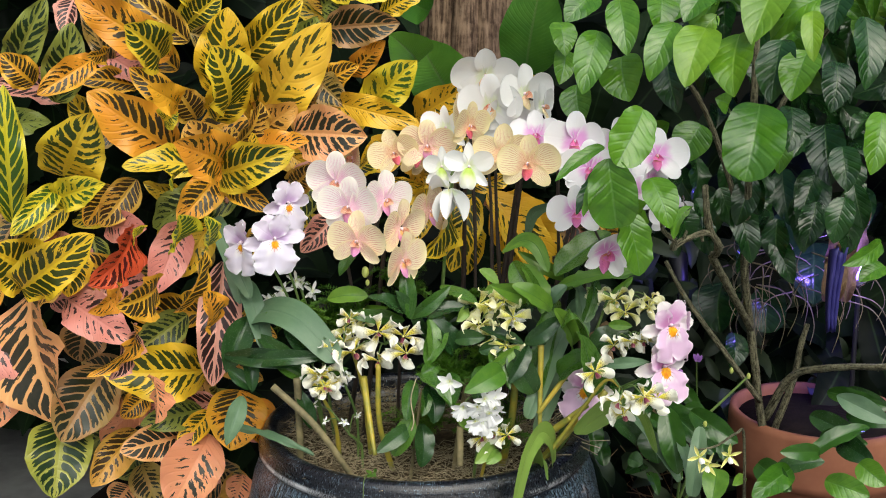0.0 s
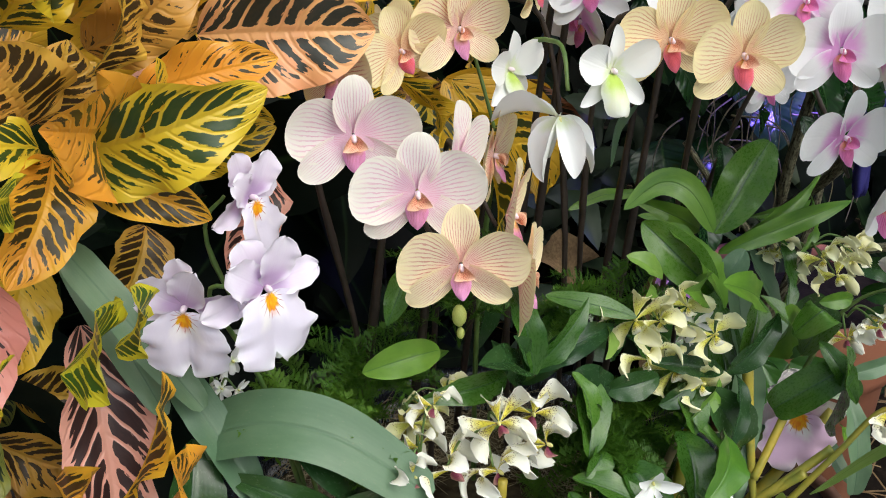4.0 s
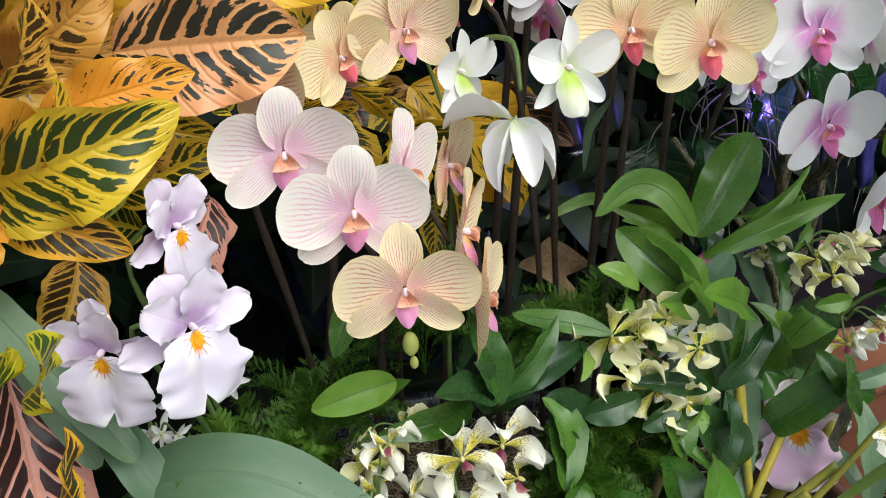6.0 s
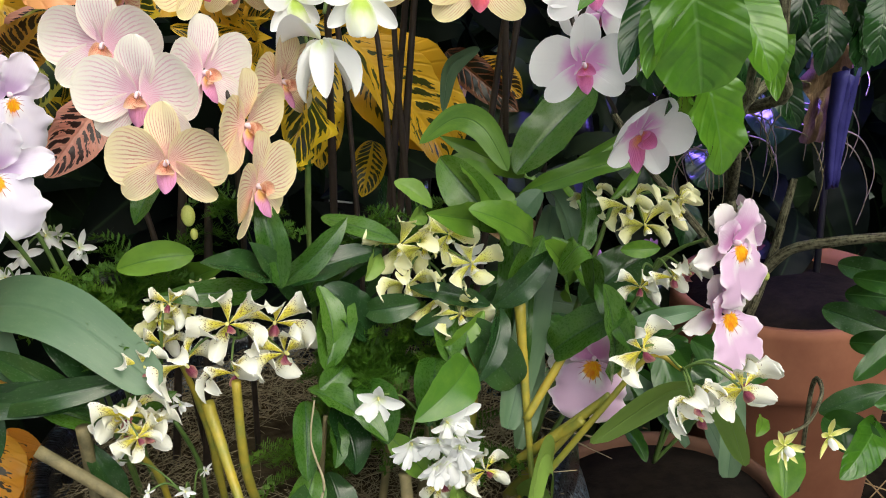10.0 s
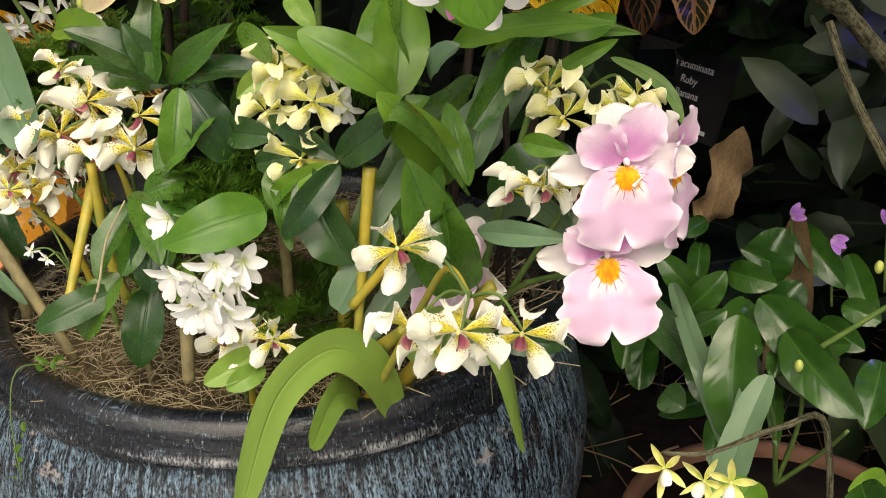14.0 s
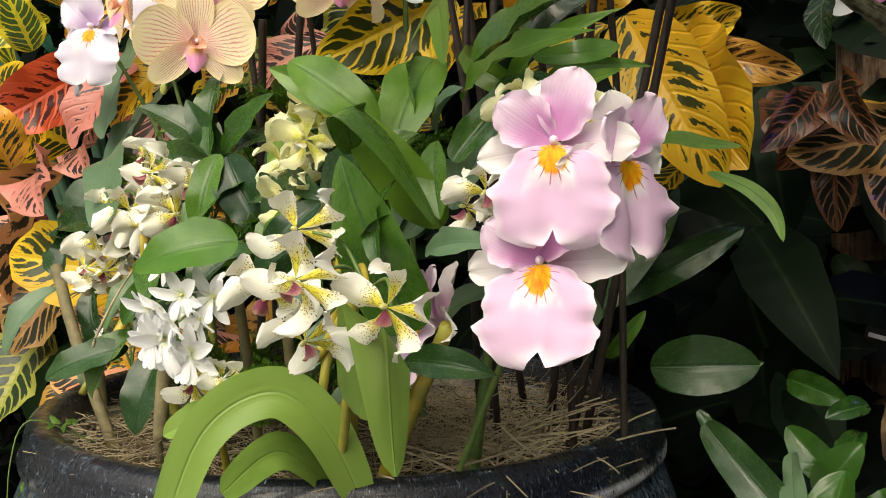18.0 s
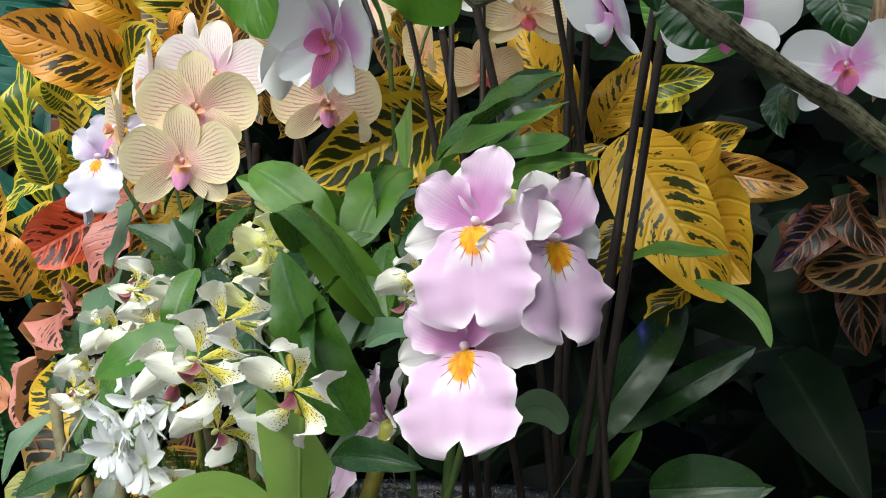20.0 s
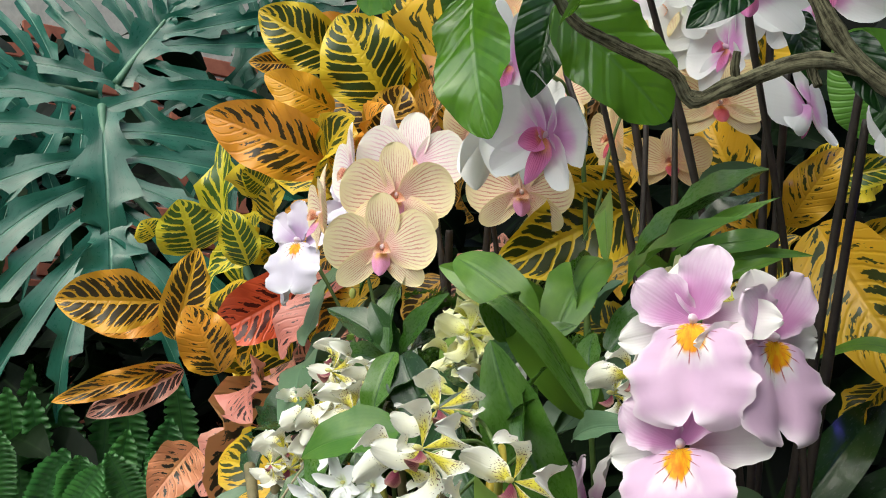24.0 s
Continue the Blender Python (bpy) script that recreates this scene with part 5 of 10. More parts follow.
leaf(croton, (-0.050, 2.100, 1.160), (0.050, 2.020, 1.222), 0.066, (0.00, -1.00, 0.07), CR["Y"], "croton", fold=0.38)
leaf(croton, (0.040, 2.140, 1.168), (0.170, 2.060, 1.236), 0.109, (-0.05, -1.00, 0.06), CR["Y"], "croton", fold=0.38)
leaf(croton, (0.113, 2.220, 0.990), (0.229, 2.150, 0.853), 0.126, (-0.08, -0.98, 0.19), CR["Y"], "croton", fold=0.38)
leaf(croton, (0.061, 2.160, 1.002), (0.017, 2.100, 0.861), 0.072, (-0.02, -0.98, 0.19), CR["Y"], "croton", fold=0.38)
leaf(croton, (-0.039, 2.080, 1.025), (-0.051, 2.020, 0.933), 0.067, (0.02, -0.98, 0.17), CR["Y"], "croton", fold=0.38)
leaf(croton, (-0.184, 2.000, 0.993), (-0.249, 1.940, 0.933), 0.054, (0.11, -0.98, 0.19), CR["PK"], "croton", fold=0.38)
leaf(croton, (-0.781, 2.050, 1.234), (-0.688, 2.000, 1.373), 0.064, (0.35, -0.94, 0.01), CR["DG"], "croton", fold=0.38)
leaf(croton, (-0.704, 2.060, 1.186), (-0.652, 2.020, 1.330), 0.075, (0.32, -0.95, 0.03), CR["DG"], "croton", fold=0.38)
leaf(croton, (-0.603, 2.080, 1.249), (-0.643, 2.050, 1.359), 0.041, (0.30, -0.96, 0.01), CR["D"], "croton", fold=0.38)
leaf(croton, (-0.605, 1.980, 1.269), (-0.680, 1.900, 1.211), 0.052, (0.32, -0.95, 0.04), CR["O"], "croton", fold=0.38)
leaf(croton, (-0.720, 2.000, 1.222), (-0.760, 1.960, 1.277), 0.059, (0.36, -0.93, 0.04), CR["O"], "croton", fold=0.38)
leaf(croton, (-0.540, 1.970, 1.058), (-0.593, 1.920, 0.982), 0.061, (0.28, -0.95, 0.15), CR["B"], "croton", fold=0.38)
leaf(croton, (-0.469, 2.100, 1.325), (-0.395, 2.060, 1.378), 0.068, (0.21, -0.98, -0.01), CR["G"], "croton", fold=0.38)
leaf(croton, (-0.398, 1.980, 1.160), (-0.328, 1.940, 1.266), 0.070, (0.19, -0.98, 0.06), CR["Y"], "croton", fold=0.38)
leaf(croton, (-0.429, 1.970, 1.164), (-0.456, 1.930, 1.224), 0.062, (0.23, -0.97, 0.07), CR["B"], "croton", fold=0.38)
leaf(croton, (-0.469, 1.900, 1.167), (-0.439, 1.880, 1.183), 0.042, (0.24, -0.97, 0.08), CR["L"], "croton", fold=0.38)
leaf(croton, (-0.591, 2.000, 1.041), (-0.630, 1.950, 0.978), 0.060, (0.30, -0.94, 0.16), CR["O"], "croton", fold=0.38)
leaf(croton, (-0.745, 2.000, 0.885), (-0.790, 1.920, 0.943), 0.111, (0.37, -0.91, 0.20), CR["Y"], "croton", fold=0.38)
leaf(croton, (-0.786, 1.980, 0.783), (-0.824, 1.900, 0.681), 0.092, (0.38, -0.88, 0.28), CR["PK"], "croton", fold=0.38)
leaf(croton, (-0.786, 1.990, 0.705), (-0.807, 1.920, 0.610), 0.062, (0.37, -0.88, 0.31), CR["P"], "croton", fold=0.38)
leaf(croton, (-0.337, 1.980, 0.649), (-0.322, 1.940, 0.570), 0.062, (0.16, -0.92, 0.35), CR["O"], "croton", fold=0.38)
leaf(croton, (-0.231, 2.080, 1.229), (-0.174, 2.020, 1.182), 0.061, (0.10, -0.99, 0.06), CR["D"], "croton", fold=0.38)
leaf(croton, (-0.233, 2.120, 1.351), (-0.168, 2.100, 1.391), 0.062, (0.10, -1.00, -0.02), CR["DG"], "croton", fold=0.38)
leaf(croton, (-0.502, 2.020, 0.891), (-0.572, 2.000, 0.843), 0.062, (0.26, -0.94, 0.22), CR["D"], "croton", fold=0.38)
leaf(croton, (-0.306, 1.980, 0.973), (-0.343, 1.950, 0.917), 0.060, (0.16, -0.97, 0.19), CR["B"], "croton", fold=0.38)
leaf(croton, (-0.265, 1.990, 1.043), (-0.218, 1.940, 1.090), 0.050, (0.12, -0.98, 0.13), CR["B"], "croton", fold=0.38)
leaf(croton, (-0.576, 2.000, 1.133), (-0.629, 1.980, 1.145), 0.060, (0.30, -0.95, 0.09), CR["D"], "croton", fold=0.38)
leaf(croton, (-0.226, 2.020, 1.131), (-0.262, 2.000, 1.193), 0.060, (0.12, -0.99, 0.08), CR["B"], "croton", fold=0.38)
leaf(croton, (-0.088, 2.120, 1.100), (-0.149, 2.060, 1.065), 0.074, (0.06, -0.99, 0.12), CR["Y"], "croton", fold=0.38)
leaf(croton, (-0.644, 1.990, 0.802), (-0.663, 1.970, 0.722), 0.083, (0.31, -0.91, 0.27), CR["D"], "croton", fold=0.38)
leaf(croton, (-0.515, 2.000, 0.735), (-0.476, 1.980, 0.805), 0.062, (0.24, -0.93, 0.27), CR["D"], "croton", fold=0.38)
leaf(croton, (-0.587, 1.980, 0.475), (-0.607, 1.950, 0.443), 0.064, (0.27, -0.88, 0.40), CR["P"], "croton", fold=0.38)
leaf(croton, (-0.375, 1.990, 0.494), (-0.387, 1.960, 0.450), 0.053, (0.18, -0.90, 0.40), CR["P"], "croton", fold=0.38)
leaf(croton, (-0.173, 2.167, 1.315), (-0.281, 2.142, 1.360), 0.056, (-0.39, -1.0, 0.43), CR["G"], "croton", fold=0.4)
leaf(croton, (-0.172, 2.237, 1.292), (-0.263, 2.192, 1.293), 0.043, (-0.35, -1.0, 0.55), CR["Y"], "croton", fold=0.4)
leaf(croton, (-0.433, 2.172, 0.739), (-0.323, 2.122, 0.723), 0.062, (-0.17, -1.0, 0.68), CR["B"], "croton", fold=0.4)
leaf(croton, (-0.436, 2.092, 0.600), (-0.573, 2.045, 0.612), 0.061, (-0.26, -1.0, 0.23), CR["PK"], "croton", fold=0.4)
leaf(croton, (-0.225, 2.081, 1.212), (-0.150, 2.050, 1.255), 0.049, (-0.14, -1.0, 0.26), CR["O"], "croton", fold=0.4)
leaf(croton, (-0.669, 2.200, 1.097), (-0.769, 2.176, 1.071), 0.055, (0.26, -1.0, 0.17), CR["D"], "croton", fold=0.4)
leaf(croton, (-0.480, 2.167, 0.459), (-0.386, 2.108, 0.431), 0.051, (-0.09, -1.0, 0.11), CR["D"], "croton", fold=0.4)
leaf(croton, (-0.668, 2.100, 1.379), (-0.674, 2.042, 1.304), 0.049, (-0.12, -1.0, 0.68), CR["PK"], "croton", fold=0.4)
leaf(croton, (-0.556, 2.074, 1.214), (-0.656, 2.017, 1.232), 0.046, (-0.32, -1.0, 0.37), CR["O"], "croton", fold=0.4)
leaf(croton, (-0.784, 2.206, 0.851), (-0.786, 2.150, 0.943), 0.061, (0.13, -1.0, 0.29), CR["PK"], "croton", fold=0.4)
leaf(croton, (-0.794, 2.206, 0.773), (-0.660, 2.150, 0.823), 0.067, (-0.16, -1.0, 0.29), CR["PK"], "croton", fold=0.4)
leaf(croton, (-0.452, 2.080, 0.591), (-0.527, 2.038, 0.527), 0.053, (-0.27, -1.0, 0.46), CR["O"], "croton", fold=0.4)
leaf(croton, (-0.615, 2.080, 0.733), (-0.503, 2.028, 0.656), 0.068, (-0.13, -1.0, 0.02), CR["PK"], "croton", fold=0.4)
leaf(croton, (-0.566, 2.065, 0.631), (-0.642, 2.007, 0.542), 0.070, (-0.02, -1.0, 0.48), CR["P"], "croton", fold=0.4)
leaf(croton, (-0.466, 2.155, 0.850), (-0.509, 2.132, 0.960), 0.078, (-0.00, -1.0, 0.54), CR["D"], "croton", fold=0.4)
leaf(croton, (-0.643, 2.123, 1.091), (-0.690, 2.089, 1.202), 0.063, (0.31, -1.0, 0.47), CR["Y"], "croton", fold=0.4)
leaf(croton, (-0.467, 2.129, 0.717), (-0.350, 2.103, 0.642), 0.065, (-0.03, -1.0, 0.08), CR["B"], "croton", fold=0.4)
leaf(croton, (-0.452, 2.214, 0.955), (-0.460, 2.184, 1.068), 0.060, (0.25, -1.0, 0.19), CR["PK"], "croton", fold=0.4)
leaf(croton, (-0.603, 2.211, 1.252), (-0.490, 2.175, 1.310), 0.062, (-0.34, -1.0, 0.64), CR["DG"], "croton", fold=0.4)
leaf(croton, (-0.373, 2.236, 1.229), (-0.288, 2.215, 1.186), 0.056, (-0.16, -1.0, 0.63), CR["DG"], "croton", fold=0.4)
leaf(croton, (-0.652, 2.069, 0.628), (-0.521, 2.045, 0.657), 0.059, (-0.33, -1.0, 0.60), CR["D"], "croton", fold=0.4)
leaf(croton, (-0.715, 2.117, 0.987), (-0.804, 2.063, 0.920), 0.063, (0.03, -1.0, 0.15), CR["Y"], "croton", fold=0.4)
leaf(croton, (-0.453, 2.142, 0.660), (-0.533, 2.096, 0.561), 0.070, (0.22, -1.0, 0.58), CR["B"], "croton", fold=0.4)
leaf(croton, (-0.874, 2.190, 1.007), (-0.868, 2.162, 0.909), 0.059, (-0.37, -1.0, 0.52), CR["Y"], "croton", fold=0.4)
leaf(croton, (-0.519, 2.228, 1.238), (-0.618, 2.207, 1.326), 0.071, (-0.26, -1.0, 0.58), CR["O"], "croton", fold=0.4)
leaf(croton, (-0.454, 2.157, 0.409), (-0.537, 2.113, 0.344), 0.064, (0.13, -1.0, 0.30), CR["P"], "croton", fold=0.4)
leaf(croton, (-0.867, 2.130, 0.558), (-0.936, 2.109, 0.608), 0.044, (0.35, -1.0, 0.47), CR["P"], "croton", fold=0.4)
leaf(croton, (-0.320, 2.237, 1.255), (-0.320, 2.198, 1.144), 0.076, (-0.06, -1.0, 0.48), CR["D"], "croton", fold=0.4)
leaf(croton, (-0.770, 2.154, 1.375), (-0.737, 2.100, 1.475), 0.059, (-0.17, -1.0, 0.35), CR["O"], "croton", fold=0.4)
leaf(croton, (-0.461, 2.113, 0.617), (-0.373, 2.061, 0.600), 0.048, (0.05, -1.0, 0.04), CR["DG"], "croton", fold=0.4)
leaf(croton, (-0.269, 2.227, 1.259), (-0.305, 2.197, 1.177), 0.058, (0.37, -1.0, 0.02), CR["D"], "croton", fold=0.4)
leaf(croton, (-0.513, 2.066, 0.481), (-0.524, 2.029, 0.579), 0.063, (0.30, -1.0, 0.14), CR["PK"], "croton", fold=0.4)
leaf(croton, (-0.843, 2.092, 0.593), (-0.823, 2.045, 0.666), 0.043, (0.34, -1.0, 0.42), CR["PK"], "croton", fold=0.4)
leaf(croton, (-0.575, 2.196, 1.350), (-0.656, 2.175, 1.385), 0.049, (-0.12, -1.0, 0.41), CR["DG"], "croton", fold=0.4)
leaf(croton, (-0.499, 2.135, 0.488), (-0.442, 2.102, 0.427), 0.049, (-0.37, -1.0, 0.12), CR["PK"], "croton", fold=0.4)
leaf(croton, (-0.649, 2.081, 0.575), (-0.573, 2.034, 0.668), 0.070, (-0.06, -1.0, 0.35), CR["D"], "croton", fold=0.4)
leaf(croton, (-0.486, 2.228, 0.793), (-0.443, 2.197, 0.687), 0.061, (0.07, -1.0, 0.57), CR["DG"], "croton", fold=0.4)
leaf(croton, (-0.770, 2.072, 0.991), (-0.820, 2.039, 0.910), 0.059, (-0.28, -1.0, 0.44), CR["D"], "croton", fold=0.4)
leaf(croton, (-0.543, 2.161, 1.187), (-0.514, 2.118, 1.102), 0.058, (0.19, -1.0, 0.11), CR["D"], "croton", fold=0.4)
leaf(croton, (-0.460, 2.197, 0.755), (-0.548, 2.140, 0.779), 0.044, (-0.24, -1.0, 0.49), CR["B"], "croton", fold=0.4)
leaf(croton, (-0.357, 2.204, 1.101), (-0.241, 2.180, 1.042), 0.065, (0.19, -1.0, 0.12), CR["Y"], "croton", fold=0.4)
leaf(croton, (-0.931, 2.200, 0.512), (-0.965, 2.151, 0.440), 0.049, (0.28, -1.0, 0.23), CR["O"], "croton", fold=0.4)
leaf(croton, (-0.617, 2.186, 0.417), (-0.700, 2.155, 0.459), 0.054, (0.11, -1.0, 0.43), CR["DG"], "croton", fold=0.4)
leaf(croton, (-0.410, 2.132, 0.444), (-0.418, 2.096, 0.343), 0.066, (0.25, -1.0, 0.62), CR["B"], "croton", fold=0.4)
leaf(croton, (-0.305, 2.134, 1.342), (-0.301, 2.107, 1.266), 0.048, (-0.22, -1.0, 0.69), CR["B"], "croton", fold=0.4)
leaf(croton, (-0.563, 2.104, 0.519), (-0.457, 2.056, 0.576), 0.070, (-0.24, -1.0, 0.15), CR["B"], "croton", fold=0.4)
leaf(croton, (-0.793, 2.237, 0.850), (-0.902, 2.186, 0.855), 0.051, (0.03, -1.0, 0.41), CR["Y"], "croton", fold=0.4)
leaf(croton, (-0.202, 2.128, 1.345), (-0.256, 2.103, 1.446), 0.060, (-0.25, -1.0, 0.61), CR["B"], "croton", fold=0.4)
leaf(croton, (-0.628, 2.090, 1.276), (-0.535, 2.058, 1.226), 0.061, (0.40, -1.0, 0.14), CR["PK"], "croton", fold=0.4)
leaf(croton, (-0.441, 2.168, 1.009), (-0.563, 2.147, 0.939), 0.078, (0.27, -1.0, 0.58), CR["DG"], "croton", fold=0.4)
leaf(croton, (-0.449, 2.068, 0.786), (-0.581, 2.011, 0.801), 0.068, (0.22, -1.0, 0.38), CR["O"], "croton", fold=0.4)
leaf(croton, (-0.814, 2.187, 0.674), (-0.840, 2.159, 0.782), 0.077, (0.07, -1.0, 0.53), CR["B"], "croton", fold=0.4)
leaf(croton, (-0.242, 2.154, 1.150), (-0.183, 2.117, 1.239), 0.055, (-0.24, -1.0, 0.27), CR["G"], "croton", fold=0.4)
leaf(croton, (-0.924, 2.233, 0.988), (-0.857, 2.180, 0.928), 0.045, (-0.39, -1.0, 0.48), CR["G"], "croton", fold=0.4)
leaf(croton, (-0.498, 2.233, 0.981), (-0.585, 2.174, 1.024), 0.044, (-0.38, -1.0, 0.13), CR["G"], "croton", fold=0.4)
leaf(croton, (-0.874, 2.153, 0.831), (-0.913, 2.098, 0.736), 0.054, (0.29, -1.0, 0.19), CR["O"], "croton", fold=0.4)
leaf(croton, (-0.257, 2.077, 1.270), (-0.224, 2.047, 1.341), 0.051, (0.16, -1.0, 0.31), CR["DG"], "croton", fold=0.4)
leaf(croton, (-0.694, 2.189, 0.912), (-0.651, 2.147, 0.804), 0.060, (0.00, -1.0, 0.44), CR["DG"], "croton", fold=0.4)
leaf(croton, (-0.202, 2.132, 1.391), (-0.250, 2.111, 1.484), 0.061, (-0.33, -1.0, 0.56), CR["DG"], "croton", fold=0.4)
leaf(croton, (-0.398, 2.202, 1.089), (-0.381, 2.146, 1.172), 0.045, (-0.14, -1.0, 0.44), CR["B"], "croton", fold=0.4)
leaf(croton, (-0.611, 2.228, 0.989), (-0.738, 2.202, 0.934), 0.069, (-0.31, -1.0, 0.06), CR["G"], "croton", fold=0.4)
leaf(croton, (-0.414, 2.108, 1.344), (-0.487, 2.056, 1.393), 0.041, (0.25, -1.0, 0.12), CR["G"], "croton", fold=0.4)
leaf(croton, (-0.304, 2.194, 1.336), (-0.208, 2.167, 1.301), 0.047, (-0.29, -1.0, 0.38), CR["DG"], "croton", fold=0.4)
leaf(croton, (-0.240, 2.189, 1.031), (-0.129, 2.138, 0.997), 0.050, (-0.25, -1.0, 0.38), CR["Y"], "croton", fold=0.4)
leaf(croton, (-0.683, 2.124, 1.188), (-0.823, 2.081, 1.217), 0.065, (0.24, -1.0, 0.53), CR["PK"], "croton", fold=0.4)
leaf(croton, (-0.241, 2.158, 0.957), (-0.136, 2.112, 1.000), 0.055, (0.21, -1.0, 0.60), CR["Y"], "croton", fold=0.4)
leaf(croton, (-0.627, 2.063, 0.548), (-0.735, 2.008, 0.510), 0.053, (-0.33, -1.0, 0.42), CR["DG"], "croton", fold=0.4)
leaf(croton, (-0.121, 2.233, 1.346), (-0.038, 2.209, 1.382), 0.047, (-0.13, -1.0, 0.22), CR["Y"], "croton", fold=0.4)
leaf(croton, (-0.328, 2.120, 1.160), (-0.463, 2.094, 1.114), 0.077, (-0.31, -1.0, 0.50), CR["O"], "croton", fold=0.4)
leaf(croton, (-0.162, 2.167, 1.168), (-0.185, 2.136, 1.072), 0.062, (-0.26, -1.0, 0.43), CR["G"], "croton", fold=0.4)
leaf(croton, (-0.594, 2.167, 0.606), (-0.718, 2.140, 0.671), 0.073, (0.07, -1.0, 0.56), CR["D"], "croton", fold=0.4)
leaf(croton, (-0.409, 2.060, 0.614), (-0.345, 2.005, 0.552), 0.057, (0.18, -1.0, 0.27), CR["PK"], "croton", fold=0.4)
leaf(croton, (-0.238, 2.129, 1.067), (-0.279, 2.081, 0.964), 0.069, (0.36, -1.0, 0.27), CR["DG"], "croton", fold=0.4)
leaf(croton, (-0.800, 2.134, 0.700), (-0.854, 2.099, 0.593), 0.074, (-0.34, -1.0, 0.67), CR["P"], "croton", fold=0.4)
leaf(croton, (-0.842, 2.103, 1.137), (-0.715, 2.059, 1.151), 0.056, (0.06, -1.0, 0.33), CR["DG"], "croton", fold=0.4)
leaf(croton, (-0.214, 2.206, 0.901), (-0.315, 2.186, 0.949), 0.061, (-0.11, -1.0, 0.68), CR["G"], "croton", fold=0.4)
leaf(croton, (-0.854, 2.219, 0.984), (-0.900, 2.166, 0.903), 0.051, (0.14, -1.0, 0.46), CR["D"], "croton", fold=0.4)
leaf(croton, (-0.715, 2.095, 0.840), (-0.796, 2.035, 0.782), 0.048, (-0.22, -1.0, 0.48), CR["B"], "croton", fold=0.4)
leaf(croton, (-0.210, 2.116, 1.381), (-0.063, 2.064, 1.388), 0.065, (0.12, -1.0, 0.36), CR["G"], "croton", fold=0.4)
leaf(croton, (-0.486, 2.216, 0.951), (-0.560, 2.176, 0.866), 0.070, (-0.16, -1.0, 0.47), CR["Y"], "croton", fold=0.4)
leaf(croton, (-0.227, 2.165, 1.067), (-0.298, 2.140, 0.987), 0.055, (-0.29, -1.0, 0.13), CR["PK"], "croton", fold=0.4)
leaf(croton, (-0.798, 2.108, 0.912), (-0.661, 2.084, 0.903), 0.063, (-0.01, -1.0, 0.41), CR["PK"], "croton", fold=0.4)
leaf(croton, (-0.588, 2.100, 0.810), (-0.675, 2.053, 0.905), 0.078, (-0.09, -1.0, 0.63), CR["O"], "croton", fold=0.4)
leaf(croton, (-0.405, 2.209, 0.988), (-0.520, 2.182, 0.967), 0.061, (-0.02, -1.0, 0.00), CR["DG"], "croton", fold=0.4)
leaf(croton, (-0.664, 2.149, 0.523), (-0.756, 2.100, 0.616), 0.069, (-0.21, -1.0, 0.38), CR["D"], "croton", fold=0.4)
leaf(croton, (-0.627, 2.228, 1.342), (-0.524, 2.182, 1.327), 0.054, (0.28, -1.0, 0.28), CR["G"], "croton", fold=0.4)
leaf(croton_b, (-0.365, 1.854, 1.103), (-0.408, 1.709, 1.151), 0.084, (0.88, -0.42, -0.23), CR["O"], "croton", fold=0.38)
leaf(croton_b, (-0.367, 1.937, 1.189), (-0.377, 1.861, 1.293), 0.111, (0.82, -0.48, -0.30), CR["G"], "croton", fold=0.38)
leaf(croton_b, (-0.475, 1.920, 1.269), (-0.502, 1.813, 1.326), 0.083, (0.85, -0.43, -0.32), CR["G"], "croton", fold=0.38)
leaf(croton_b, (-0.443, 1.897, 1.194), (-0.471, 1.810, 1.231), 0.053, (0.86, -0.43, -0.27), CR["YL"], "croton", fold=0.38)
leaf(croton_b, (-0.348, 1.908, 1.129), (-0.307, 1.914, 1.199), 0.068, (0.82, -0.51, -0.26), CR["B"], "croton", fold=0.38)
leaf(croton_b, (-0.335, 1.846, 1.098), (-0.309, 1.833, 1.155), 0.043, (0.85, -0.47, -0.24), CR["G"], "croton", fold=0.38)
leaf(croton_b, (-0.386, 2.014, 1.195), (-0.370, 1.968, 1.332), 0.051, (0.79, -0.52, -0.31), CR["L"], "croton", fold=0.38)
leaf(croton_b, (-0.332, 1.990, 1.176), (-0.310, 1.968, 1.253), 0.056, (0.79, -0.54, -0.28), CR["B"], "croton", fold=0.38)
leaf(croton_b, (-0.437, 1.982, 1.312), (-0.392, 2.015, 1.299), 0.052, (0.79, -0.51, -0.32), CR["D"], "croton", fold=0.38)
leaf(croton_b, (-0.554, 1.891, 1.284), (-0.571, 1.833, 1.277), 0.031, (0.86, -0.41, -0.30), CR["O"], "croton", fold=0.38)
leaf(croton_b, (-0.438, 1.684, 0.933), (-0.467, 1.571, 0.930), 0.070, (0.95, -0.30, -0.08), CR["O"], "croton", fold=0.38)
leaf(croton_b, (-0.421, 1.711, 0.992), (-0.398, 1.679, 1.045), 0.079, (0.92, -0.36, -0.15), CR["L"], "croton", fold=0.38)
leaf(croton_b, (-0.466, 1.678, 1.010), (-0.462, 1.661, 1.027), 0.039, (0.93, -0.33, -0.15), CR["L"], "croton", fold=0.38)
leaf(croton_b, (-0.416, 1.690, 0.890), (-0.362, 1.691, 0.988), 0.051, (0.93, -0.36, -0.09), CR["O"], "croton", fold=0.38)
leaf(croton_b, (-0.372, 1.728, 0.854), (-0.366, 1.683, 0.925), 0.061, (0.92, -0.38, -0.05), CR["O"], "croton", fold=0.38)
leaf(croton_b, (-0.538, 1.918, 0.982), (-0.582, 1.802, 0.905), 0.083, (0.90, -0.42, -0.08), CR["R"], "croton", fold=0.38)
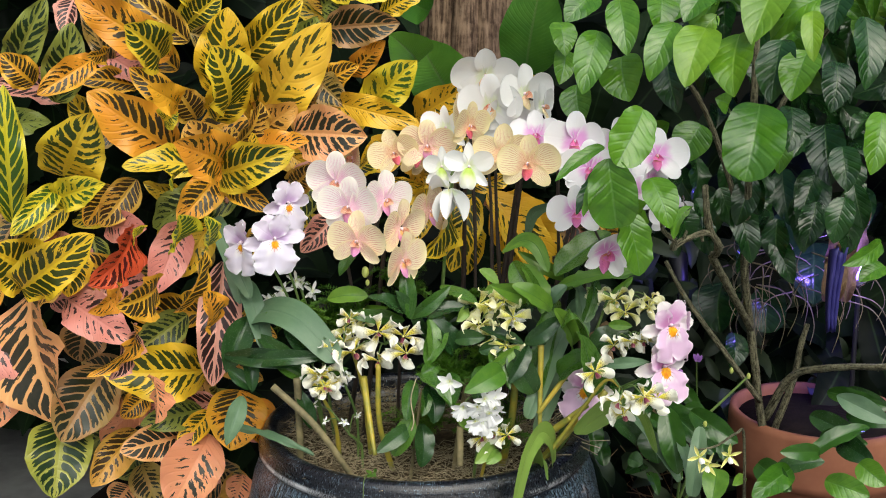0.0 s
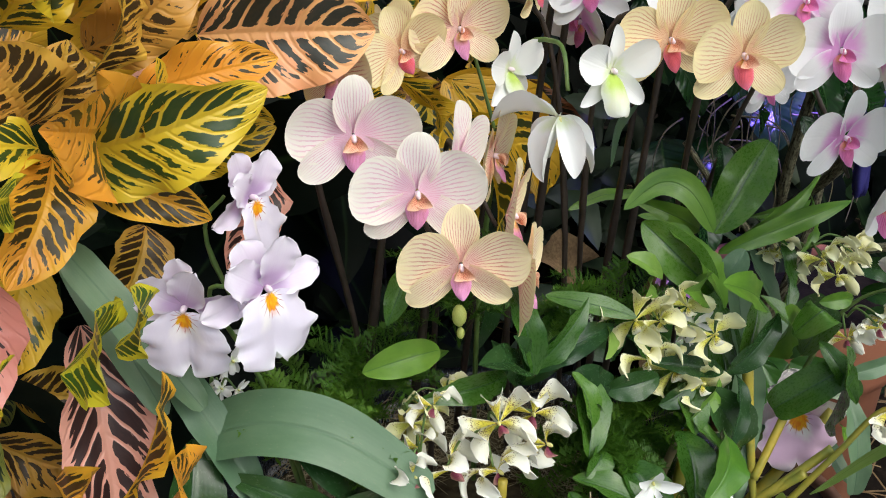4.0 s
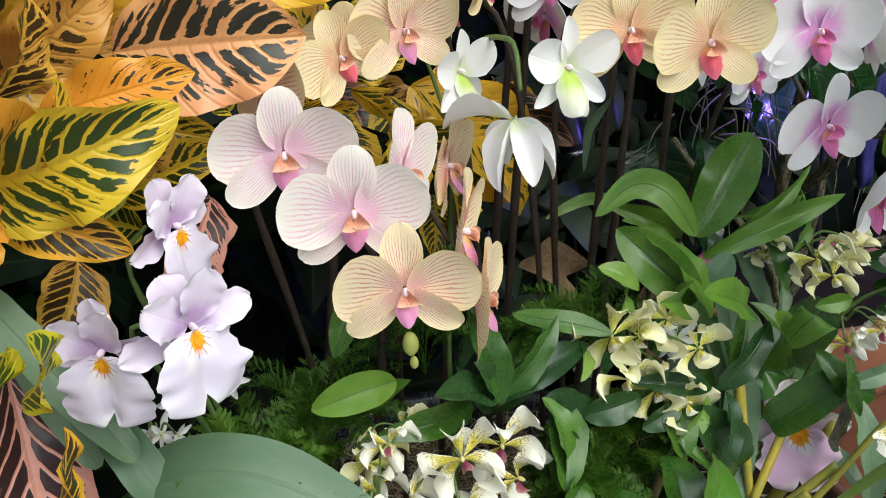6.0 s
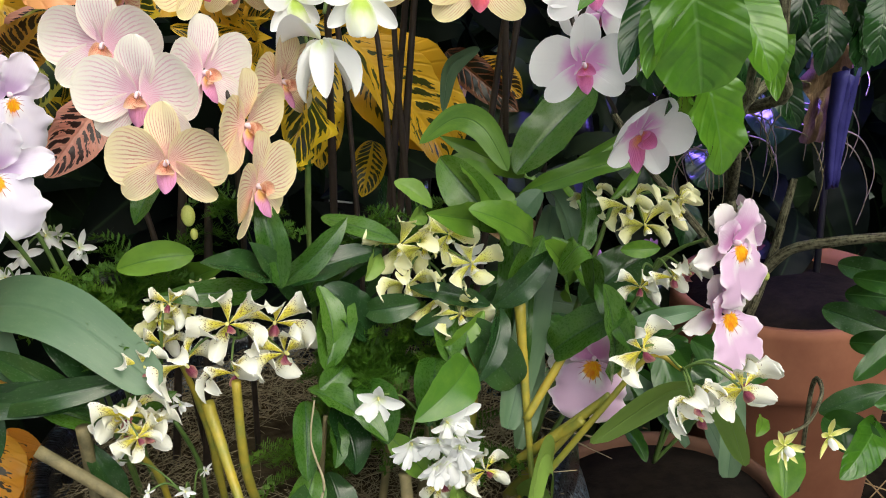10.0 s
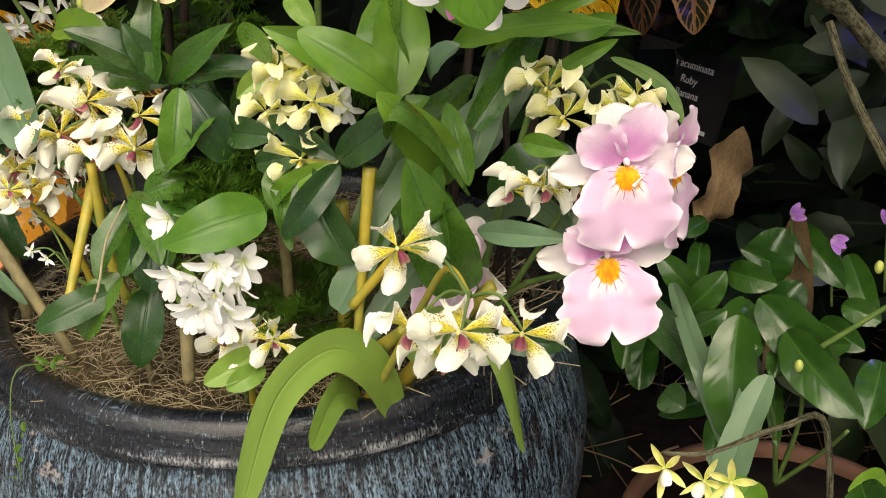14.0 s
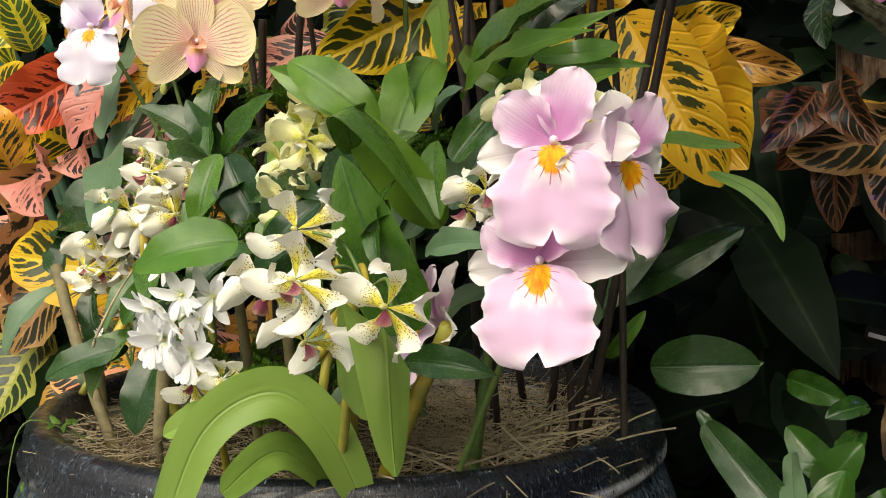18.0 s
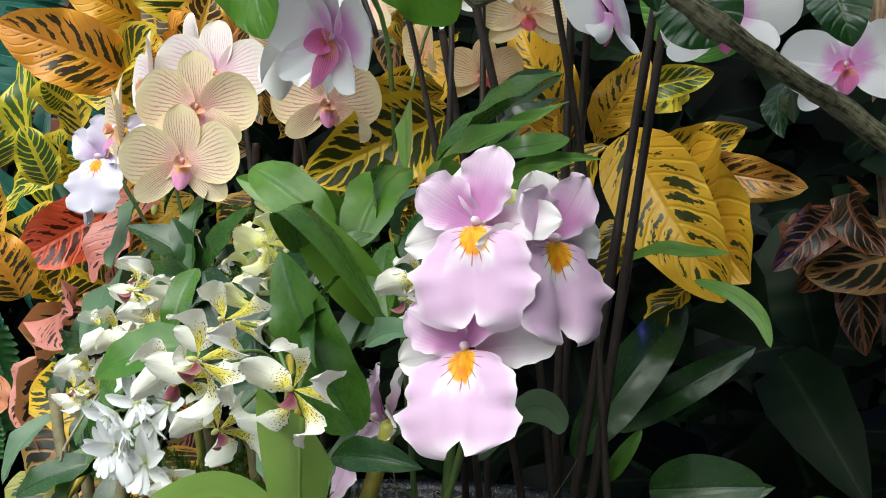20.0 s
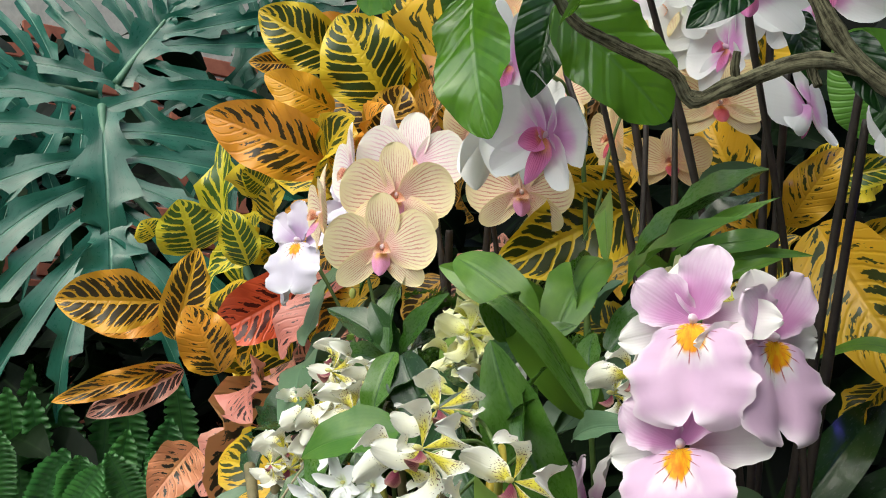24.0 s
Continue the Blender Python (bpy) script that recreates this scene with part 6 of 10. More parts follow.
leaf(croton_b, (-0.492, 1.729, 0.864), (-0.522, 1.590, 0.818), 0.030, (0.95, -0.31, -0.01), CR["O"], "croton", arch=.2, fold=0.38)
leaf(croton_b, (-0.491, 1.733, 0.859), (-0.501, 1.624, 0.803), 0.043, (0.94, -0.33, -0.00), CR["PK"], "croton", fold=0.38)
leaf(croton_b, (-0.509, 1.725, 0.923), (-0.528, 1.631, 0.905), 0.040, (0.94, -0.32, -0.07), CR["O"], "croton", fold=0.38)
leaf(croton_b, (-0.473, 1.744, 0.771), (-0.451, 1.684, 0.710), 0.058, (0.93, -0.36, 0.07), CR["P"], "croton", fold=0.38)
leaf(croton_b, (-0.379, 1.759, 0.976), (-0.368, 1.724, 1.035), 0.044, (0.90, -0.40, -0.14), CR["L"], "croton", fold=0.38)
leaf(croton_b, (-0.440, 1.804, 1.082), (-0.426, 1.767, 1.096), 0.041, (0.89, -0.41, -0.20), CR["L"], "croton", fold=0.38)
leaf(croton_b, (0.006, 1.985, 1.019), (-0.031, 1.843, 0.947), 0.080, (0.74, -0.65, -0.15), CR["Y"], "croton", fold=0.38)
leaf(croton_b, (-0.036, 2.022, 1.055), (-0.069, 1.873, 1.035), 0.034, (0.74, -0.64, -0.20), CR["G"], "croton", fold=0.38)
leaf(croton_b, (-0.021, 2.195, 1.020), (-0.053, 2.152, 1.152), 0.075, (0.63, -0.74, -0.21), CR["Y"], "croton", fold=0.38)
leaf(croton_b, (0.010, 2.204, 1.023), (0.078, 2.213, 1.098), 0.054, (0.58, -0.79, -0.19), CR["Y"], "croton", fold=0.38)
leaf(croton_b, (0.033, 2.346, 1.088), (0.016, 2.236, 1.070), 0.044, (0.56, -0.80, -0.19), CR["L"], "croton", fold=0.38)
leaf(croton_b, (0.089, 2.152, 1.008), (0.206, 2.142, 0.836), 0.089, (0.57, -0.82, -0.10), CR["Y"], "oval", fold=.5)
leaf(croton_b, (0.112, 2.209, 0.978), (0.237, 2.244, 0.946), 0.044, (0.52, -0.85, -0.13), CR["B"], "croton", fold=0.38)
leaf(croton_b, (0.104, 2.230, 0.975), (0.231, 2.252, 0.947), 0.048, (0.52, -0.85, -0.13), CR["B"], "oval", fold=0.38)
leaf(croton_b, (0.188, 2.384, 0.938), (0.173, 2.282, 0.869), 0.047, (0.48, -0.88, -0.07), CR["DV"], "croton", fold=0.38)
leaf(croton_b, (-0.007, 2.225, 1.017), (0.022, 2.280, 1.127), 0.038, (0.60, -0.78, -0.20), CR["Y"], "croton", fold=0.38)
leaf(croton_b, (0.029, 2.232, 1.071), (0.108, 2.287, 1.087), 0.037, (0.56, -0.80, -0.21), CR["L"], "croton", fold=0.38)
leaf(croton_b, (-0.167, 2.017, 1.062), (-0.126, 2.090, 1.102), 0.044, (0.74, -0.64, -0.22), CR["G"], "croton", fold=0.38)
leaf(croton_b, (-0.076, 2.191, 1.068), (-0.035, 2.167, 0.990), 0.057, (0.66, -0.73, -0.17), CR["YL"], "croton", fold=0.38)
leaf(croton_b, (0.185, 2.412, 0.909), (0.240, 2.400, 0.875), 0.042, (0.43, -0.90, -0.06), CR["DV"], "croton", fold=0.38)
leaf(croton_b, (0.047, 2.255, 1.006), (0.146, 2.288, 1.023), 0.036, (0.54, -0.82, -0.16), CR["Y"], "croton", fold=0.38)
leaf(croton_b, (0.114, 2.182, 0.967), (0.160, 2.260, 1.015), 0.026, (0.54, -0.83, -0.15), CR["Y"], "croton", fold=0.38)
leaf(croton_b, (-0.112, 2.003, 1.057), (-0.029, 2.022, 1.039), 0.023, (0.73, -0.65, -0.20), CR["Y"], "croton", fold=0.38)
leaf(croton_b, (0.202, 2.430, 0.903), (0.192, 2.347, 0.888), 0.036, (0.45, -0.89, -0.06), CR["DV"], "croton", fold=0.38)
leaf(croton_b, (0.112, 2.501, 0.938), (0.131, 2.417, 0.866), 0.078, (0.37, -0.93, 0.03), CR["DV"], "croton", fold=0.38)
leaf(croton_b, (0.120, 2.563, 0.923), (0.308, 2.545, 0.822), 0.080, (0.29, -0.96, 0.05), CR["B"], "croton", fold=0.38)
leaf(croton_b, (0.063, 2.233, 0.932), (0.050, 2.156, 0.843), 0.064, (-0.13, -0.96, 0.25), CR["Y"], "croton", fold=0.38)
leaf(croton_b, (0.254, 2.301, 0.946), (0.326, 2.210, 0.874), 0.046, (-0.28, -0.93, 0.22), CR["DV"], "croton", fold=0.38)
leaf(croton_b, (0.127, 2.209, 0.857), (0.100, 2.169, 0.796), 0.044, (-0.17, -0.94, 0.29), CR["Y"], "croton", fold=0.38)

leaf(croton_b, (0.335, 2.42, 0.915), (0.165, 2.36, 0.868), 0.075, (0.15, -0.90, -0.30), CR["D"], "croton", fold=0.38)
leaf(croton_b, (0.210, 2.43, 0.930), (0.145, 2.38, 0.850), 0.050, (0.20, -0.90, -0.20), CR["DV"], "croton", fold=0.38)
leaf(croton_b, (0.250, 2.44, 0.900), (0.272, 2.40, 0.790), 0.060, (0.25, -0.90, -0.20), CR["D"], "croton", fold=0.38)
leaf(croton_b, (0.340, 2.44, 0.900), (0.395, 2.40, 0.845), 0.055, (0.15, -0.90, -0.20), CR["O"], "croton", fold=0.38)
leaf(croton_b, (0.185, 2.44, 0.905), (0.205, 2.41, 0.780), 0.052, (0.25, -0.90, -0.10), CR["DV"], "croton", fold=0.38)

# ---- leafy tree in a clay pot ----
tree = thing("potted_tree", (0.70, 2.25, 0.46), "small tree with glossy green leaves in a clay pot", "tree")
leaf(tree, (0.305, 1.640, 1.108), (0.328, 1.600, 1.040), 0.051, (-0.19, -0.97, 0.16), GREEN["tree"], "drop", fold=0.3)
leaf(tree, (0.239, 1.750, 1.318), (0.210, 1.700, 1.225), 0.055, (-0.13, -0.99, 0.03), GREEN["tree"], "drop", fold=0.3)
leaf(tree, (0.268, 1.750, 1.365), (0.275, 1.700, 1.282), 0.051, (-0.16, -0.99, 0.00), GREEN["tree"], "drop", fold=0.3)
leaf(tree, (0.280, 1.780, 1.279), (0.288, 1.740, 1.212), 0.073, (-0.16, -0.99, 0.05), GREEN["tree"], "drop", fold=0.3)
leaf(tree, (0.348, 1.720, 1.331), (0.306, 1.680, 1.245), 0.050, (-0.19, -0.98, 0.02), GREEN["tree"], "drop", fold=0.3)
leaf(tree, (0.391, 1.700, 1.323), (0.350, 1.640, 1.239), 0.066, (-0.22, -0.97, 0.03), GREEN["tree_lit"], "drop", fold=0.3)
leaf(tree, (0.441, 1.700, 1.315), (0.419, 1.630, 1.226), 0.072, (-0.26, -0.97, 0.03), GREEN["tree_lit"], "drop", fold=0.3)
leaf(tree, (0.500, 1.720, 1.397), (0.442, 1.640, 1.300), 0.074, (-0.28, -0.96, -0.01), GREEN["tree_lit"], "drop", fold=0.3)
leaf(tree, (0.535, 1.800, 1.305), (0.508, 1.750, 1.208), 0.062, (-0.29, -0.96, 0.04), GREEN["tree_shaded"], "drop", fold=0.3)
leaf(tree, (0.563, 1.760, 1.289), (0.529, 1.720, 1.214), 0.062, (-0.31, -0.95, 0.04), GREEN["tree"], "drop", fold=0.3)
leaf(tree, (0.547, 1.700, 1.348), (0.539, 1.660, 1.275), 0.033, (-0.31, -0.95, 0.01), GREEN["tree_lit"], "drop", fold=0.3)
leaf(tree, (0.491, 1.750, 1.208), (0.455, 1.680, 1.097), 0.093, (-0.27, -0.96, 0.10), GREEN["tree"], "round", fold=0.3)
leaf(tree, (0.571, 1.850, 1.196), (0.555, 1.800, 1.127), 0.055, (-0.30, -0.95, 0.09), GREEN["tree_shaded"], "drop", fold=0.3)
leaf(tree, (0.219, 1.850, 1.232), (0.226, 1.820, 1.170), 0.055, (-0.12, -0.99, 0.07), GREEN["tree"], "drop", fold=0.3)
leaf(tree, (0.194, 1.900, 1.331), (0.200, 1.860, 1.277), 0.046, (-0.11, -0.99, 0.01), GREEN["tree"], "drop", fold=0.3)
leaf(tree, (0.204, 1.900, 1.285), (0.192, 1.860, 1.231), 0.041, (-0.11, -0.99, 0.04), GREEN["tree"], "drop", fold=0.3)
leaf(tree, (0.642, 1.750, 1.340), (0.632, 1.700, 1.232), 0.051, (-0.35, -0.94, 0.02), GREEN["tree_shaded"], "drop", fold=0.3)
leaf(tree, (0.657, 1.900, 1.267), (0.640, 1.860, 1.186), 0.056, (-0.33, -0.94, 0.05), GREEN["tree_shaded"], "drop", fold=0.3)
leaf(tree, (0.632, 1.860, 1.167), (0.627, 1.800, 1.073), 0.065, (-0.33, -0.94, 0.11), GREEN["tree_shaded"], "drop", fold=0.3)
leaf(tree, (0.785, 2.350, 1.028), (0.751, 2.290, 0.894), 0.078, (-0.32, -0.94, 0.15), GREEN["tree_shaded"], "drop", fold=0.3)
leaf(tree, (0.725, 2.370, 1.026), (0.732, 2.310, 0.914), 0.060, (-0.30, -0.94, 0.15), GREEN["tree_shaded"], "drop", fold=0.3)
leaf(tree, (0.641, 1.800, 1.137), (0.640, 1.760, 1.070), 0.049, (-0.34, -0.93, 0.12), GREEN["tree_shaded"], "drop", fold=0.3)
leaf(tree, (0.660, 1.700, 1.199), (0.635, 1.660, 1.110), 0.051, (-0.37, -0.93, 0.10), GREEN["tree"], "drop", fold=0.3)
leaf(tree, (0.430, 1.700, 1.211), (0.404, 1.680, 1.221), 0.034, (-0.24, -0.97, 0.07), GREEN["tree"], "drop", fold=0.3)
leaf(tree, (0.633, 2.450, 0.759), (0.617, 2.390, 0.658), 0.114, (-0.25, -0.94, 0.25), GREEN["tree_shaded"], "drop", fold=0.3)
leaf(tree, (0.742, 2.470, 0.741), (0.724, 2.410, 0.652), 0.084, (-0.28, -0.93, 0.25), GREEN["tree_shaded"], "round", fold=0.3)
leaf(tree, (0.830, 2.450, 0.850), (0.812, 2.370, 0.728), 0.125, (-0.32, -0.92, 0.21), GREEN["tree_shaded"], "drop", fold=0.3)
leaf(tree, (0.638, 2.350, 0.669), (0.625, 2.310, 0.598), 0.054, (-0.25, -0.93, 0.28), GREEN["tree_shaded"], "drop", fold=0.3)
leaf(tree, (0.635, 1.600, 1.020), (0.566, 1.560, 0.995), 0.029, (-0.36, -0.91, 0.19), GREEN["tree"], "drop", fold=0.3)
leaf(tree, (0.642, 1.600, 0.986), (0.599, 1.580, 0.966), 0.033, (-0.36, -0.91, 0.21), GREEN["tree"], "drop", fold=0.3)
leaf(tree, (0.364, 1.850, 1.277), (0.376, 1.800, 1.190), 0.054, (-0.20, -0.98, 0.05), GREEN["tree_shaded"], "drop", fold=0.3)
leaf(tree, (0.413, 1.800, 1.172), (0.375, 1.780, 1.111), 0.063, (-0.22, -0.97, 0.10), GREEN["tree"], "drop", fold=0.3)
leaf(tree, (0.235, 1.800, 1.374), (0.188, 1.760, 1.331), 0.052, (-0.12, -0.99, -0.01), GREEN["tree"], "drop", fold=0.3)
leaf(tree, (0.341, 1.800, 1.374), (0.331, 1.760, 1.314), 0.052, (-0.19, -0.98, -0.01), GREEN["tree"], "drop", fold=0.3)
leaf(tree, (0.408, 1.750, 1.381), (0.357, 1.700, 1.331), 0.051, (-0.22, -0.98, -0.02), GREEN["tree"], "drop", fold=0.3)
leaf(tree, (0.631, 1.800, 1.383), (0.600, 1.760, 1.315), 0.052, (-0.33, -0.94, -0.01), GREEN["tree_shaded"], "drop", fold=0.3)
leaf(tree, (0.769, 2.430, 0.918), (0.723, 2.380, 0.826), 0.074, (-0.30, -0.94, 0.18), GREEN["tree_shaded"], "drop", fold=0.3)
leaf(tree, (0.579, 2.430, 0.980), (0.585, 2.380, 0.876), 0.074, (-0.24, -0.96, 0.16), GREEN["tree_shaded"], "drop", fold=0.3)
leaf(tree, (0.902, 2.400, 0.985), (0.873, 2.330, 0.874), 0.073, (-0.35, -0.92, 0.16), GREEN["tree_shaded"], "drop", fold=0.3)
leaf(tree, (0.498, 2.350, 1.028), (0.528, 2.310, 0.962), 0.059, (-0.22, -0.97, 0.14), GREEN["tree_shaded"], "drop", fold=0.3)
leaf(tree, (0.262, 1.665, 1.082), (0.261, 1.646, 1.009), 0.038, (0.73, -0.61, -0.32), GREEN["tree_shaded"], "drop", fold=0.3)
leaf(tree, (0.369, 1.717, 1.068), (0.358, 1.675, 1.032), 0.025, (0.61, -0.71, -0.35), GREEN["tree_shaded"], "drop", fold=0.3)
leaf(tree, (0.215, 1.631, 1.092), (0.221, 1.615, 1.050), 0.032, (0.77, -0.54, -0.35), GREEN["tree"], "drop", fold=0.3)
leaf(tree, (0.331, 1.802, 1.079), (0.346, 1.801, 1.027), 0.021, (0.57, -0.76, -0.31), GREEN["tree_shaded"], "drop", fold=0.3)
leaf(tree, (0.408, 1.748, 1.031), (0.426, 1.750, 0.983), 0.024, (0.53, -0.80, -0.28), GREEN["tree_shaded"], "drop", fold=0.3)
leaf(tree, (0.388, 1.833, 1.032), (0.407, 1.833, 0.982), 0.052, (0.54, -0.80, -0.26), GREEN["tree_shaded"], "round", fold=0.3)
leaf(tree, (0.437, 1.917, 1.034), (0.452, 1.913, 0.986), 0.039, (0.44, -0.86, -0.25), GREEN["tree_shaded"], "drop", fold=0.3)
leaf(tree, (0.402, 1.919, 0.974), (0.409, 1.903, 0.934), 0.022, (0.49, -0.85, -0.18), GREEN["tree_shaded"], "drop", fold=0.3)
leaf(tree, (0.410, 1.955, 1.080), (0.377, 1.877, 1.055), 0.023, (0.48, -0.82, -0.31), GREEN["tree_shaded"], "drop", fold=0.3)
leaf(tree, (0.232, 1.612, 1.157), (0.160, 1.581, 1.111), 0.022, (-0.71, -0.66, 0.25), GREEN["tree"], "drop", fold=0.3)
leaf(tree, (0.251, 1.613, 1.126), (0.190, 1.569, 1.065), 0.034, (-0.72, -0.63, 0.29), GREEN["tree_shaded"], "drop", fold=0.3)
leaf(tree, (0.252, 1.590, 1.129), (0.196, 1.542, 1.067), 0.033, (-0.74, -0.61, 0.29), GREEN["tree"], "drop", fold=0.3)
leaf(tree, (0.303, 1.656, 1.176), (0.287, 1.620, 1.130), 0.041, (-0.75, -0.63, 0.20), GREEN["tree_shaded"], "drop", fold=0.3)
leaf(tree, (0.371, 2.083, 1.127), (0.337, 2.029, 1.102), 0.067, (-0.58, -0.80, 0.17), GREEN["tree"], "drop", fold=0.3)
leaf(tree, (0.372, 1.655, 1.064), (0.336, 1.603, 1.023), 0.027, (-0.52, -0.83, 0.21), GREEN["tree"], "drop", fold=0.3)
leaf(tree, (0.283, 1.592, 1.212), (0.240, 1.545, 1.138), 0.062, (0.2, -1.0, 0.35), GREEN["tree"], "round", wave=0.06, arch=0.06)
leaf(tree, (0.230, 1.556, 1.147), (0.245, 1.556, 1.049), 0.070, (-0.2, -1.0, 0.3), GREEN["tree"], "round", wave=0.06, arch=0.06)
leaf(tree, (0.264, 1.600, 1.066), (0.287, 1.596, 0.971), 0.052, (0.25, -1.0, 0.3), GREEN["tree"], "oval", wave=0.06, arch=0.08)
leaf(tree, (0.275, 1.653, 1.066), (0.306, 1.715, 0.997), 0.062, (0.75, -0.6, 0.25), GREEN["tree"], "oval", wave=0.06, arch=0.06)

# ---- low shrub ----
shrub = thing("low_shrub", (0.45, 2.02, 0.38), "low green shrub with violet buds in a clay pot", "shrub")
leaf(shrub, (0.728, 2.021, 0.649), (0.801, 1.928, 0.653), 0.032, (-0.67, -0.62, 0.42), GREEN["shrub"], "oval", fold=0.4)
leaf(shrub, (0.655, 1.900, 0.568), (0.774, 1.924, 0.615), 0.033, (-0.65, -0.59, 0.47), GREEN["shrub"], "oval", fold=0.4)
leaf(shrub, (0.713, 2.061, 0.589), (0.788, 1.991, 0.567), 0.042, (-0.64, -0.63, 0.45), GREEN["dark"], "oval", fold=0.4)
leaf(shrub, (0.726, 1.933, 0.586), (0.758, 1.854, 0.577), 0.044, (-0.67, -0.58, 0.47), GREEN["dark"], "oval", fold=0.4)
leaf(shrub, (0.586, 1.867, 0.554), (0.667, 1.841, 0.584), 0.031, (-0.63, -0.58, 0.51), GREEN["dark"], "oval", fold=0.4)
leaf(shrub, (0.824, 2.167, 0.550), (0.897, 2.095, 0.556), 0.039, (-0.57, -0.72, 0.40), GREEN["shrub"], "oval", fold=0.4)
leaf(shrub, (0.709, 1.989, 0.571), (0.772, 1.921, 0.584), 0.035, (-0.56, -0.71, 0.43), GREEN["shrub"], "oval", fold=0.4)
leaf(shrub, (0.818, 2.183, 0.594), (0.890, 2.106, 0.584), 0.039, (-0.56, -0.73, 0.38), GREEN["dark"], "oval", fold=0.4)
leaf(shrub, (0.384, 2.007, 0.542), (0.274, 1.995, 0.647), 0.035, (0.27, -0.89, 0.37), GREEN["dark"], "strap", fold=.4)
leaf(shrub, (0.351, 2.041, 0.592), (0.383, 2.049, 0.639), 0.032, (0.22, -0.91, 0.34), GREEN["shrub"], "oval", fold=0.4)
leaf(shrub, (0.352, 2.077, 0.594), (0.310, 2.069, 0.637), 0.030, (0.25, -0.91, 0.33), GREEN["shrub"], "oval", fold=0.4)
leaf(shrub, (0.378, 2.119, 0.608), (0.431, 2.100, 0.610), 0.033, (0.18, -0.93, 0.33), GREEN["shrub"], "oval", fold=0.4)
leaf(shrub, (0.358, 2.007, 0.585), (0.393, 2.011, 0.615), 0.024, (0.22, -0.90, 0.36), GREEN["shrub"], "oval", fold=0.4)
leaf(shrub, (0.395, 2.050, 0.587), (0.427, 2.017, 0.577), 0.026, (0.18, -0.91, 0.37), GREEN["shrub"], "round", fold=0.4)
leaf(shrub, (0.285, 2.083, 0.575), (0.292, 2.022, 0.520), 0.040, (0.28, -0.88, 0.39), GREEN["shrub"], "oval", fold=0.4)
leaf(shrub, (0.255, 2.186, 0.653), (0.327, 2.162, 0.643), 0.028, (0.26, -0.92, 0.28), GREEN["shrub"], "oval", fold=0.4)
leaf(shrub, (0.431, 2.214, 0.635), (0.496, 2.173, 0.584), 0.036, (0.12, -0.94, 0.31), GREEN["shrub"], "oval", fold=0.4)
leaf(shrub, (0.417, 2.068, 0.607), (0.502, 2.044, 0.541), 0.053, (0.14, -0.92, 0.38), GREEN["shrub"], "oval", fold=0.4)
leaf(shrub, (0.468, 2.090, 0.556), (0.511, 2.061, 0.575), 0.033, (0.11, -0.92, 0.38), GREEN["shrub"], "oval", fold=0.4)
leaf(shrub, (0.347, 1.963, 0.539), (0.371, 1.950, 0.533), 0.032, (0.24, -0.87, 0.43), GREEN["dark"], "oval", fold=0.4)
leaf(shrub, (0.449, 2.055, 0.588), (0.513, 1.985, 0.536), 0.047, (0.01, -0.88, 0.48), GREEN["shrub"], "oval", arch=.1, fold=0.4)
leaf(shrub, (0.423, 2.060, 0.571), (0.387, 1.985, 0.545), 0.031, (0.08, -0.87, 0.48), GREEN["shrub"], "oval", fold=0.4)
leaf(shrub, (0.411, 2.096, 0.584), (0.379, 2.038, 0.563), 0.036, (0.09, -0.88, 0.46), GREEN["shrub"], "oval", fold=0.4)
leaf(shrub, (0.431, 2.109, 0.568), (0.454, 2.125, 0.605), 0.042, (0.04, -0.90, 0.43), GREEN["shrub"], "oval", fold=0.4)
leaf(shrub, (0.445, 2.042, 0.565), (0.446, 2.011, 0.550), 0.023, (0.04, -0.87, 0.48), GREEN["shrub"], "round", fold=0.4)
leaf(shrub, (0.400, 2.151, 0.583), (0.427, 2.168, 0.645), 0.053, (0.07, -0.91, 0.40), GREEN["shrub"], "oval", fold=0.4)
leaf(shrub, (0.439, 2.172, 0.594), (0.385, 2.142, 0.625), 0.024, (0.07, -0.91, 0.40), GREEN["shrub"], "oval", fold=0.4)
leaf(shrub, (0.390, 2.046, 0.497), (0.343, 1.971, 0.506), 0.030, (0.11, -0.84, 0.52), GREEN["shrub"], "oval", fold=0.4)
leaf(shrub, (0.300, 2.085, 0.532), (0.311, 2.025, 0.497), 0.035, (0.16, -0.85, 0.50), GREEN["shrub"], "round", fold=0.4)
leaf(shrub, (0.394, 2.009, 0.492), (0.403, 1.954, 0.469), 0.022, (0.09, -0.83, 0.55), GREEN["shrub"], "oval", fold=0.4)
leaf(shrub, (0.443, 2.073, 0.508), (0.458, 2.004, 0.477), 0.018, (0.04, -0.85, 0.52), GREEN["shrub"], "oval", fold=0.4)
leaf(shrub, (0.476, 2.163, 0.544), (0.526, 2.132, 0.535), 0.033, (-0.00, -0.89, 0.45), GREEN["shrub"], "oval", fold=0.4)
leaf(shrub, (0.496, 2.179, 0.561), (0.538, 2.169, 0.553), 0.029, (-0.02, -0.90, 0.44), GREEN["shrub"], "oval", fold=0.4)
leaf(shrub, (0.493, 2.252, 0.590), (0.534, 2.184, 0.538), 0.032, (-0.01, -0.91, 0.42), GREEN["shrub"], "oval", fold=0.4)
leaf(shrub, (0.342, 2.147, 0.623), (0.350, 2.087, 0.590), 0.024, (0.12, -0.90, 0.42), GREEN["shrub"], "oval", fold=0.4)
leaf(shrub, (0.344, 2.159, 0.645), (0.321, 2.121, 0.636), 0.021, (0.13, -0.91, 0.39), GREEN["shrub"], "oval", fold=0.4)
